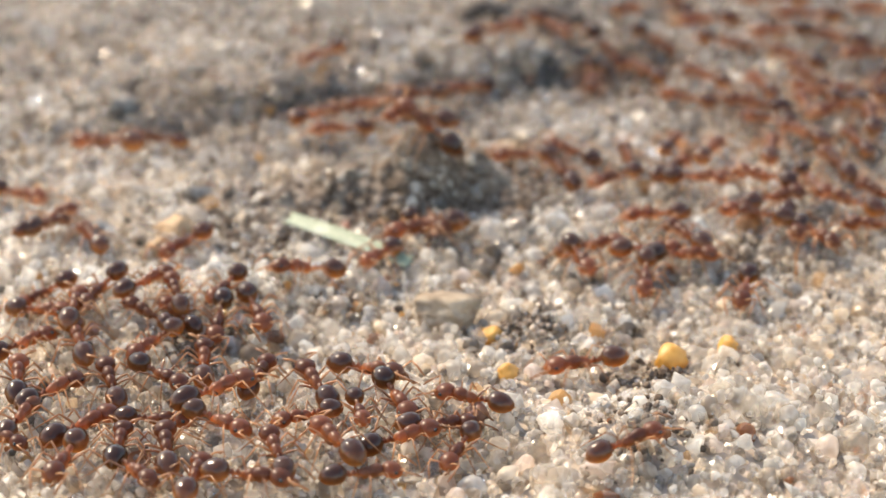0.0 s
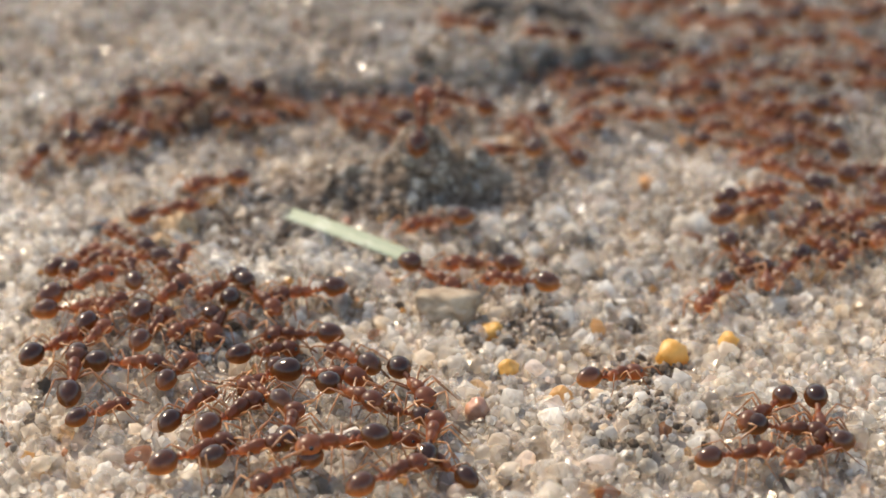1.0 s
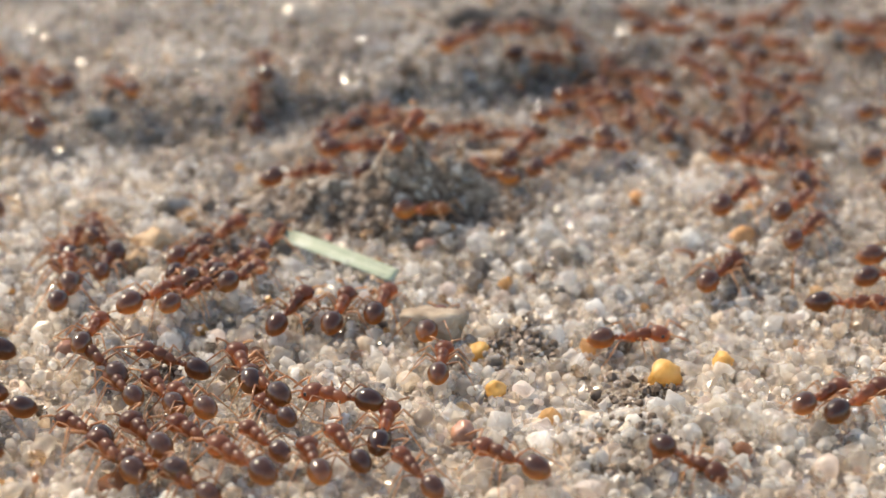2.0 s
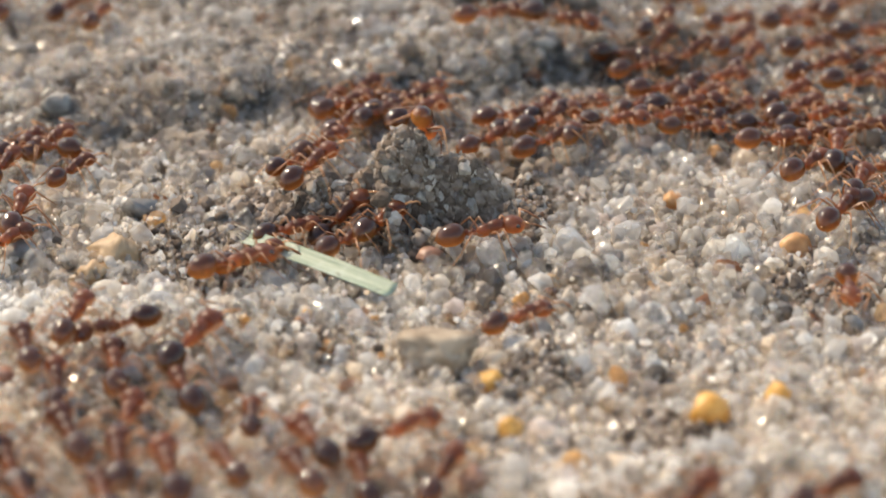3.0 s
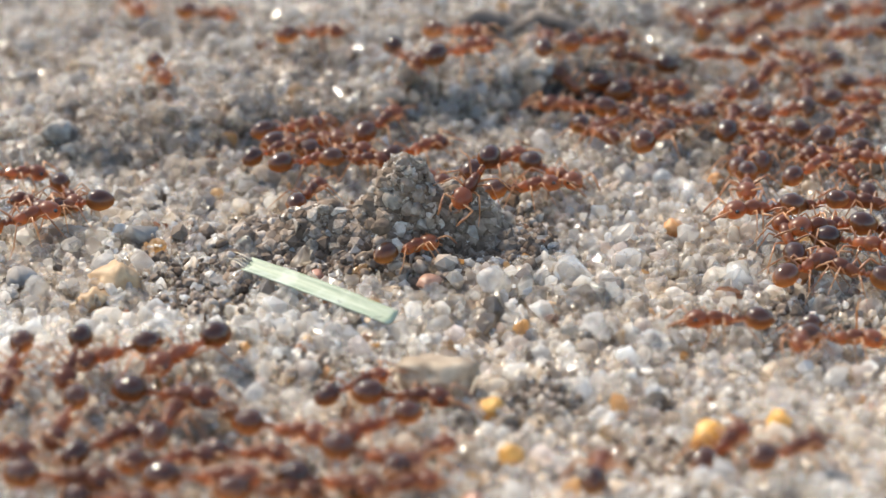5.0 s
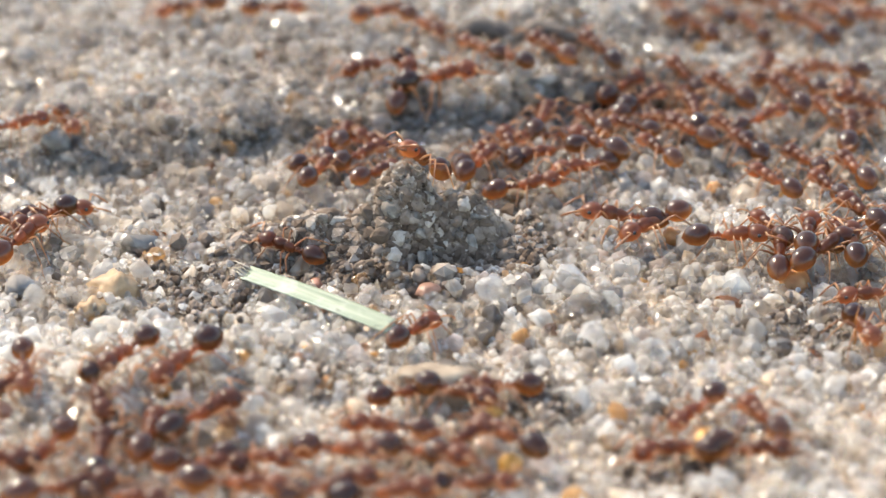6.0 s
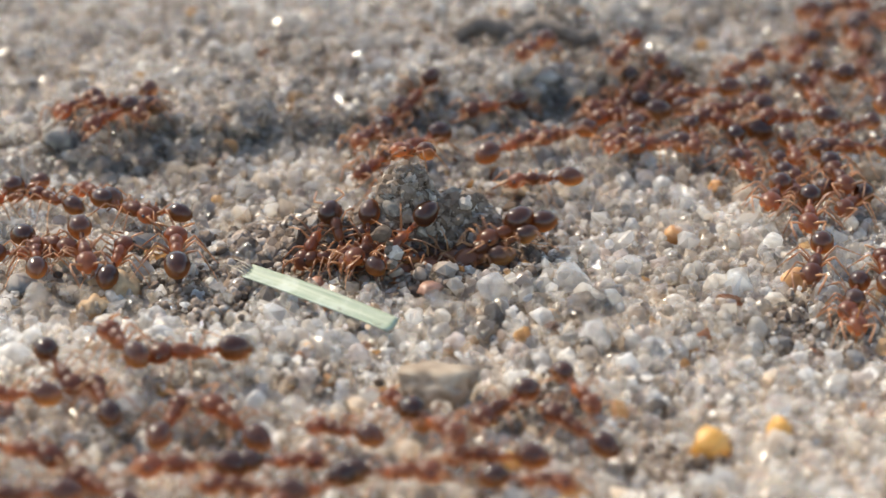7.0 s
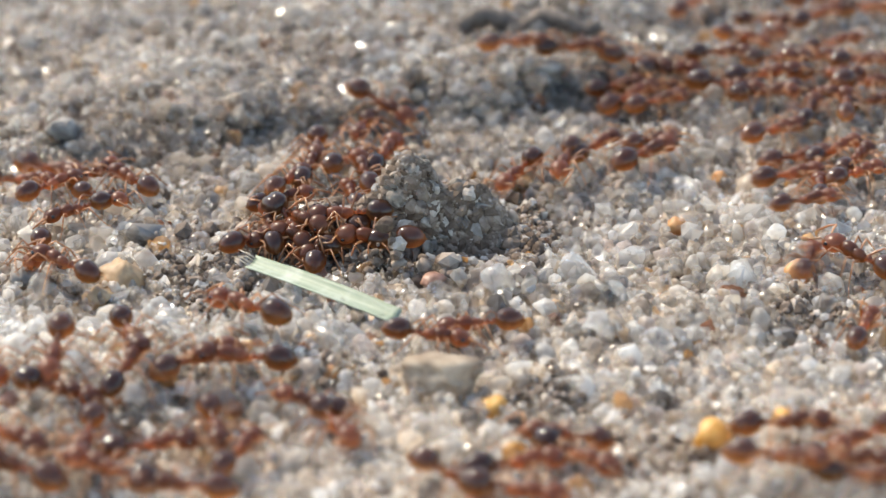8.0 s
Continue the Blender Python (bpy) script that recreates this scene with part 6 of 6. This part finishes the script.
ant([(0, -11.92, -18.76, 45), (0.5, -12.83, -18.55, 104), (1, -12.63, -15.82, 88), (1.5, -12.75, -15.74, 183), (3, -21.01, -16.27, 186), (3.5, -22.20, -16.69, 213), (4, -23.40, -17.79, 122), (4.5, -23.37, -14.79, 66), (6, -22.82, -18.81, 263), (6.5, -23.91, -19.05, 217), (7, -23.89, -17.67, 76), (7.5, -23.39, -17.01, 68), (8, -23.53, -18.19, 89)], 0.94)
ant([(0, -14.48, -19.79, 326), (0.5, -14.13, -21.29, 30), (1, -11.36, -18.01, 42), (1.5, -11.94, -19.34, 188), (3, -20.53, -19.38, 179), (3.5, -22.97, -19.22, 171), (4, -22.04, -19.16, 33), (4.5, -20.44, -17.57, 36), (6, -21.45, -18.90, 230), (6.5, -22.26, -19.76, 223), (7, -20.97, -19.21, 57), (7.5, -20.00, -16.32, 74), (8, -21.22, -18.86, 244)], 0.73, 0.06)
ant([(0, -10.65, -20.19, 83), (0.5, -11.10, -19.86, 39), (1, -8.38, -18.34, 59), (1.5, -10.52, -18.72, 145), (3, -12.31, -15.63, 105), (3.5, -12.06, -12.85, 42), (4, -10.89, -14.36, 323), (4.5, -9.30, -14.93, 18), (6, -9.47, -14.89, 96), (6.5, -9.54, -12.74, 94), (7, -9.67, -12.23, 106), (7.5, -9.66, -12.82, 115), (8, -9.09, -10.88, 74)], 0.83, 0.12)
ant([(0, -13.90, -18.48, 76), (0.5, -13.27, -15.98, 69), (1, -12.13, -13.75, 67), (1.5, -12.00, -12.98, 71), (3, -10.75, -9.82, 83), (3.5, -11.41, -8.08, 34), (4, -12.08, -10.47, 246), (4.5, -12.44, -10.38, 263), (6, -11.90, -10.33, 277), (6.5, -11.90, -10.29, 97), (7, -13.03, -1.60, 99), (7.5, -13.02, -10.53, 269), (8, -13.21, -10.42, 298)], 0.81, 0.13)
ant([(0, -2.68, -15.52, 336), (0.5, -3.15, -15.29, 334), (1, -3.32, -14.65, 125), (1.5, -4.24, -13.75, 84), (3, -1.96, -1.61, 64), (3.5, 3.74, 2.69, 115), (4, -3.64, 1.95, 85), (4.5, -1.81, 4.10, 274), (6, 1.48, 6.86, 58), (6.5, 1.15, 8.83, 248), (7, -1.41, -0.13, 246), (7.5, -2.72, 0.07, 162), (8, -3.28, 0.48, 183)], 0.88, 0.02)
ant([(0, -3.09, -18.22, 275), (0.5, -1.82, -19.16, 301), (1, -1.84, -18.26, 158), (1.5, -5.21, -17.82, 131), (3, -5.21, -14.39, 93), (3.5, -5.54, -12.26, 80), (4, -5.60, -13.25, 25), (4.5, -3.22, -11.20, 27), (6, -1.02, -10.96, 33), (6.5, -2.85, -11.78, 100), (7, -2.57, -1.74, 122), (7.5, -3.97, -9.97, 263), (8, -3.86, -12.19, 157)], 0.73, 0.06)
ant([(0, -4.47, -16.26, 118), (0.5, -4.68, -17.57, 310), (1, -3.24, -17.71, 309), (1.5, -4.80, -16.18, 130), (3, -7.37, -12.85, 111), (3.5, -7.22, -9.71, 139), (4, -9.21, -11.26, 243), (4.5, -8.19, -11.62, 334), (6, -6.73, -12.47, 40), (6.5, -6.30, -10.03, 192), (7, -7.33, -9.54, 193), (7.5, -5.87, -10.82, 255), (8, -6.15, -10.20, 179)], 0.92, 0.12)
ant([(0, -1.79, -17.11, 295), (0.5, -3.10, -17.61, 298), (1, -1.18, -16.82, 295), (1.5, -2.89, -16.08, 161), (3, -3.44, -16.05, 120), (3.5, -4.20, -13.85, 165), (4, -5.17, -15.58, 281), (4.5, -3.57, -17.00, 340), (6, -1.31, -17.02, 359), (6.5, -1.55, -17.05, 179), (7, -3.47, -17.00, 217), (7.5, -0.22, -17.17, 8), (8, 1.91, -16.29, 22)], 0.91)
ant([(0, -4.81, -18.69, 212), (0.5, -4.20, -19.40, 330), (1, -2.25, -20.15, 5), (1.5, -5.42, -19.80, 144), (3, -5.63, -17.65, 106), (3.5, -7.25, -13.51, 115), (4, -7.00, -14.69, 318), (4.5, -5.26, -15.31, 353), (6, -5.07, -14.94, 340), (6.5, -4.37, -15.59, 320), (7, -4.41, -15.27, 10), (7.5, -4.78, -14.43, 46), (8, -5.60, -14.96, 63)], 0.77, 0.06)
ant([(0, -2.77, -22.23, 12), (0.5, -1.16, -21.88, 17), (1, -0.25, -21.47, 136), (1.5, -3.25, -19.85, 119), (3, -2.17, -17.99, 104), (3.5, -4.23, -16.06, 127), (4, -3.44, -16.33, 327), (4.5, -2.14, -17.44, 356), (6, 0.84, -16.65, 13), (6.5, 1.72, -16.55, 7), (7, 2.36, -16.82, 353), (7.5, 4.92, -16.97, 355), (8, 11.14, -17.59, 354)], 0.79)
ant([(0, 0.25, -20.23, 248), (0.5, 0.09, -21.08, 353), (1, 8.82, -21.35, 13), (1.5, -1.20, -21.74, 157), (3, 0.05, -17.66, 65), (3.5, 1.61, -15.80, 133), (4, -1.43, -16.10, 194), (4.5, -0.94, -16.44, 42), (6, 0.44, -14.43, 48), (6.5, -0.01, -16.01, 166), (7, -2.76, -13.62, 149), (7.5, -2.95, -14.24, 312), (8, 0.15, -16.85, 320)], 0.8)
ant([(0, -5.56, -21.19, 105), (0.5, -5.67, -20.94, 55), (1, -5.20, -22.42, 228), (1.5, -6.95, -22.36, 136), (3, -8.70, -19.09, 109), (3.5, -9.06, -16.20, 108), (4, -9.53, -16.54, 137), (4.5, -7.93, -16.06, 26), (6, -6.47, -15.06, 6), (6.5, -7.99, -15.15, 117), (7, -7.63, -12.76, 74), (7.5, -7.08, -11.91, 81), (8, -6.58, -13.48, 288)], 0.85, 0.03)
ant([(0, -1.55, -19.90, 26), (0.5, -2.12, -20.67, 25), (1, -0.67, -20.11, 84), (1.5, -1.90, -18.64, 97), (3, -1.15, -15.99, 39), (3.5, 3.50, -14.31, 20), (4, 0.12, -17.12, 292), (4.5, 5.35, -18.83, 61), (6, 1.79, -14.12, 132), (6.5, 1.10, -14.12, 174), (7, -0.18, -13.90, 303), (7.5, 2.40, -16.13, 338), (8, 3.55, -15.42, 325)], 0.89, 0.05)
ant([(0, -3.69, -20.71, 122), (0.5, -3.80, -21.23, 88), (1, -3.57, -21.23, 205), (1.5, -5.44, -21.98, 138), (3, -7.22, -17.94, 109), (3.5, -7.64, -15.44, 51), (4, -7.59, -17.32, 301), (4.5, -6.62, -17.15, 9), (6, -5.35, -16.95, 351), (6.5, -6.16, -16.45, 144), (7, -7.01, -15.75, 194), (7.5, -8.62, -17.05, 200), (8, -9.12, -16.51, 153)], 0.97, 0.08)
ant([(0, -0.40, -18.94, 15), (0.5, 0.04, -19.73, 353), (1, 10.54, -20.23, 346), (1.5, 6.54, -21.33, 286), (3, 9.86, -19.46, 37), (3.5, 21.83, -9.77, 138), (4, 7.55, -17.39, 209), (4.5, 9.89, -16.51, 69), (6, 8.47, -14.94, 343), (6.5, 4.05, -13.19, 158), (7, 3.61, -13.14, 139), (7.5, 5.79, -14.87, 336), (8, 10.88, -16.33, 344)], 0.84)
ant([(0, -8.06, -22.48, 80), (0.5, -7.70, -20.38, 43), (1, -5.18, -19.77, 89), (1.5, -7.00, -19.32, 142), (3, -8.54, -17.12, 102), (3.5, -8.34, -13.15, 98), (4, -8.96, -14.19, 104), (4.5, -7.53, -13.46, 78), (6, -8.24, -13.50, 86), (6.5, -7.42, -11.85, 105), (7, -9.34, -9.29, 115), (7.5, -8.65, -11.39, 339), (8, -7.19, -10.13, 41)], 0.9)
ant([(0, -9.94, -21.97, 309), (0.5, -9.33, -21.11, 11), (1, -6.29, -21.25, 12), (1.5, -7.64, -20.75, 153), (3, -10.85, -18.88, 121), (3.5, -10.29, -16.35, 87), (4, -10.74, -16.65, 313), (4.5, -8.75, -17.98, 346), (6, -8.23, -17.29, 338), (6.5, -7.89, -16.88, 332), (7, -9.09, -16.76, 135), (7.5, -9.68, -15.10, 63), (8, -8.04, -14.72, 13)], 0.86)
ant([(0, -8.84, -20.53, 100), (0.5, -9.20, -18.56, 44), (1, -7.15, -18.89, 49), (1.5, -8.72, -19.45, 134), (3, -10.07, -15.88, 108), (3.5, -10.39, -14.39, 182), (4, -12.32, -15.97, 279), (4.5, -10.00, -16.74, 340), (6, -9.97, -16.82, 9), (6.5, -9.64, -16.63, 49), (7, -11.29, -17.04, 184), (7.5, -11.52, -16.76, 167), (8, -11.80, -16.06, 149)], 0.96, 0.03)
ant([(0, -6.22, -22.52, 350), (0.5, -3.27, -23.02, 359), (1, -1.94, -22.60, 32), (1.5, -3.95, -21.60, 110), (3, -3.69, -17.90, 104), (3.5, -5.60, -14.82, 165), (4, -5.79, -17.34, 276), (4.5, -5.29, -17.97, 11), (6, -2.90, -16.76, 17), (6.5, -3.35, -17.36, 190), (7, -5.27, -17.19, 179), (7.5, -7.15, -17.29, 187), (8, -7.17, -17.42, 171)], 0.89)
ant([(0, 26.95, 11.75, 158), (0.5, 24.55, 12.74, 166), (1, 19.25, 13.62, 150), (1.5, 19.34, 15.74, 23), (3, 25.10, 16.12, 12), (3.5, 26.34, 17.25, 152), (4, 17.08, 20.36, 206), (4.5, 26.83, 18.64, 346), (6, 27.18, 17.87, 255), (6.5, 25.26, 12.84, 236), (7, 25.08, 14.78, 106), (7.5, 24.79, 14.50, 274), (8, 25.33, 11.51, 280)], 0.93)
ant([(0, -22.64, -5.43, 337), (0.5, -15.30, -8.58, 350), (1, -13.64, -6.98, 45), (1.5, -13.91, -7.19, 135), (3, -22.13, 1.45, 90), (3.5, -13.90, 2.23, 234), (4, -24.84, -2.32, 204), (4.5, -24.56, -2.43, 311), (6, -20.94, -6.78, 17), (6.5, -13.90, 0.84, 38), (7, -13.61, -0.96, 12), (7.5, -13.10, 0.36, 68), (8, -13.23, -1.55, 266)], 0.79)
ant([(0, 26.40, 7.59, 183), (0.5, 24.06, 7.48, 154), (1, 18.67, 11.41, 151), (1.5, 17.40, 11.10, 355), (3, 26.32, 10.68, 15), (3.5, 26.96, 13.71, 152), (4, 23.85, 12.02, 266), (4.5, 26.58, 8.50, 289), (6, 25.43, 7.34, 299), (6.5, 25.82, 9.11, 214), (7, 23.27, 5.87, 244), (7.5, 23.01, 3.25, 329), (8, 25.85, 4.32, 21)], 0.84)
ant([(0, 22.75, -6.49, 170), (0.5, 16.22, -5.28, 166), (1, 16.07, -4.83, 244), (1.5, 14.93, -7.92, 357), (3, 22.39, -5.19, 17), (3.5, 23.48, -5.29, 348), (4, 24.79, -5.69, 319), (4.5, 22.45, -4.42, 172), (6, 13.64, -4.14, 175), (6.5, 13.77, -3.61, 214), (7, 12.86, -4.22, 253), (7.5, 10.74, -13.63, 17), (8, 21.72, -8.65, 24)], 0.8)
ant([(0, -23.48, 5.51, 319), (0.5, -15.99, -0.97, 359), (1, -15.63, 5.42, 91), (1.5, -16.09, 2.97, 77), (3, -27.41, 18.83, 123), (3.5, -28.01, 21.34, 98), (4, -28.31, 25.24, 309), (4.5, -26.53, 19.49, 275), (6, -27.60, 16.89, 90), (6.5, -26.48, 25.41, 70), (7, -25.76, 21.86, 266), (7.5, -27.17, 14.74, 276), (8, -23.67, 1.31, 285)], 0.94)
ant([(0, 26.09, 16.56, 190), (0.5, 18.81, 15.21, 188), (1, 18.12, 15.38, 120), (1.5, 17.62, 17.29, 358), (3, 23.64, 15.21, 352), (3.5, 25.72, 16.10, 187), (4, 16.30, 14.33, 280), (4.5, 26.22, 13.16, 332), (6, 26.31, 8.97, 19), (6.5, 26.27, 12.19, 88), (7, 26.54, 14.72, 38), (7.5, 26.75, 13.71, 270), (8, 26.55, 10.52, 266)], 0.89, 0.08)
ant([(0, 28.21, 24.59, 199), (0.5, 17.42, 20.79, 212), (1, 20.59, 19.79, 353), (1.5, 19.13, 20.58, 339), (3, 25.01, 18.13, 20), (3.5, 27.74, 23.74, 79), (4, 26.40, 25.26, 106), (4.5, 27.18, 25.73, 290), (6, 27.51, 22.26, 271), (6.5, 27.36, 17.17, 274), (7, 27.83, 17.39, 275), (7.5, 27.53, 17.56, 234), (8, 26.22, 15.21, 241)], 0.83)
ant([(0, 26.87, 17.88, 188), (0.5, 17.93, 16.70, 190), (1, 15.40, 15.89, 198), (1.5, 14.26, 15.54, 322), (3, 16.75, 14.84, 11), (3.5, 24.25, 17.49, 105), (4, 16.02, 17.48, 121), (4.5, 24.00, 17.37, 159), (6, 15.23, 16.36, 156), (6.5, 16.23, 20.84, 116), (7, 14.22, 15.25, 253), (7.5, 14.62, 15.57, 28), (8, 16.15, 16.29, 25)], 0.82)
ant([(0, -24.12, 17.51, 313), (0.5, -14.16, 6.66, 322), (1, -12.37, 8.40, 24), (1.5, -11.91, 7.66, 134), (3, -24.70, 21.24, 107), (3.5, -17.09, 24.73, 29), (4, -18.20, 24.77, 315), (4.5, -13.72, 21.39, 343), (6, -10.18, 22.30, 179), (6.5, -25.02, 21.51, 197), (7, -25.03, 17.81, 333), (7.5, -9.74, 13.60, 343), (8, -2.41, 10.94, 332)], 0.88)
ant([(0, -25.38, 24.72, 309), (0.5, -11.79, 7.69, 310), (1, -11.40, 8.00, 252), (1.5, -12.36, 5.97, 135), (3, -24.35, 21.00, 96), (3.5, -14.33, 25.75, 19), (4, -15.53, 24.08, 301), (4.5, -10.63, 19.52, 339), (6, -6.55, 20.63, 342), (6.5, -5.80, 17.95, 237), (7, -13.36, 10.30, 243), (7.5, -13.46, 2.95, 282), (8, -12.21, 4.87, 57)], 0.81, 0.09)
ant([(0, -21.83, -0.75, 339), (0.5, -16.20, -2.93, 34), (1, -16.65, 2.80, 255), (1.5, -16.76, -5.08, 132), (3, -25.56, 12.79, 115), (3.5, -26.77, 16.19, 139), (4, -26.50, 11.67, 276), (4.5, -25.89, 8.04, 93), (6, -26.61, 13.67, 90), (6.5, -25.92, 16.05, 94), (7, -26.81, 16.84, 273), (7.5, -25.38, 4.72, 276), (8, -25.03, 0.83, 275)], 0.79)
ant([(0, 22.74, -2.17, 155), (0.5, 16.73, 0.66, 163), (1, 16.61, -0.31, 243), (1.5, 15.71, -1.33, 33), (3, 24.29, 4.74, 25), (3.5, 24.37, 2.74, 205), (4, 14.47, 0.18, 255), (4.5, 22.96, -2.61, 315), (6, 14.94, 0.56, 92), (6.5, 22.69, 6.06, 92), (7, 14.65, 7.52, 180), (7.5, 15.12, 6.00, 3), (8, 25.25, 8.16, 12)], 0.88, 0.04)
ant([(0, -25.15, 14.10, 317), (0.5, -15.85, 5.31, 327), (1, -13.90, 6.90, 56), (1.5, -14.56, 7.21, 123), (3, -26.62, 26.70, 100), (3.5, -18.04, 27.77, 313), (4, -25.47, 25.45, 223), (4.5, -25.34, 21.06, 243), (6, -28.03, 20.45, 120), (6.5, -28.95, 27.37, 66), (7, -25.64, 25.80, 298), (7.5, -26.27, 22.26, 262), (8, -26.24, 21.58, 255)], 0.98)
ant([(0, -22.81, 6.84, 337), (0.5, -14.86, 3.40, 353), (1, -14.52, 5.82, 82), (1.5, -14.55, 5.48, 130), (3, -25.62, 19.12, 132), (3.5, -26.61, 18.89, 64), (4, -24.78, 20.88, 287), (4.5, -24.48, 12.01, 249), (6, -26.95, 15.30, 99), (6.5, -26.02, 22.09, 76), (7, -25.30, 21.72, 340), (7.5, -9.47, 16.02, 346), (8, 2.75, 14.52, 353)], 0.84)
ant([(0, 25.30, 13.26, 175), (0.5, 19.46, 13.75, 180), (1, 16.94, 13.19, 169), (1.5, 19.04, 13.67, 356), (3, 26.51, 12.59, 22), (3.5, 27.15, 16.92, 90), (4, 26.51, 24.61, 93), (4.5, 27.03, 19.52, 284), (6, 27.88, 19.05, 255), (6.5, 26.22, 16.45, 181), (7, 25.83, 19.03, 75), (7.5, 27.55, 21.36, 74), (8, 26.99, 23.05, 108)], 0.82, 0.06)
ant([(0, 22.57, -0.60, 93), (0.5, 22.46, 1.86, 155), (1, 16.87, 2.05, 189), (1.5, 16.05, 0.80, 29), (3, 22.88, 5.34, 31), (3.5, 25.54, 6.45, 197), (4, 13.61, 2.49, 192), (4.5, 14.58, 4.05, 98), (6, 13.31, 4.60, 113), (6.5, 13.33, 7.00, 130), (7, 12.01, 4.88, 269), (7.5, 13.28, 2.14, 359), (8, 24.34, 4.61, 13)], 0.78)
ant([(0, 21.50, -7.89, 177), (0.5, 14.94, -7.57, 184), (1, 11.19, -8.61, 260), (1.5, 13.93, -13.58, 1), (3, 22.58, -8.41, 24), (3.5, 23.16, -9.46, 200), (4, 7.71, -13.81, 162), (4.5, 12.67, -6.07, 266), (6, 7.31, -11.98, 225), (6.5, 7.01, -11.72, 205), (7, 3.78, -10.92, 301), (7.5, 8.82, -14.77, 23), (8, 12.66, -7.23, 63)], 0.77, 0.10)
ant([(0, 24.63, 20.73, 196), (0.5, 16.67, 18.39, 195), (1, 17.63, 18.91, 158), (1.5, 15.44, 19.37, 344), (3, 24.28, 16.99, 351), (3.5, 25.41, 17.80, 150), (4, 15.43, 22.12, 117), (4.5, 24.82, 19.05, 22), (6, 18.39, 23.31, 144), (6.5, 17.97, 24.05, 116), (7, 17.43, 22.85, 216), (7.5, 14.95, 21.82, 212), (8, 17.32, 22.92, 25)], 0.88)


# ---- the coarsest grains before the mound, one by one, on shared meshes ----
def grain_meshes():
    made = []
    for co, tri in SHAPES[1:36:3] + CHIPS[:8]:
        me = bpy.data.meshes.new("grain")
        me.from_pydata((co * 0.5 * MM).tolist(), [], tri.tolist())
        me.materials.append(M_GRAIN)
        me.polygons.foreach_set("use_smooth", [len(tri) == 80] * len(tri))
        made.append(me)
    return made


def lay_grains():
    r = random.Random(5)
    meshes = grain_meshes()
    for k in range(290):
        x, y = r.uniform(-9.5, 10.5), r.uniform(-13.0, -0.5)
        size = r.uniform(0.38, 0.72) * (1.25 if r.random() < 0.12 else 1)
        g = new("grain", meshes[k % len(meshes)])
        g.parent = ground
        g.matrix_basis = pose(x * MM, y * MM, (float(height(x, y)) + 0.16 + 0.12 * size) * MM, r.uniform(0, 360), r.uniform(0, 360), r.uniform(0, 360)) @ Matrix.Diagonal((size, size, size, 1))


lay_grains()


def motions():
    for move in MOVES:
        ant_motion(*move)


motions()
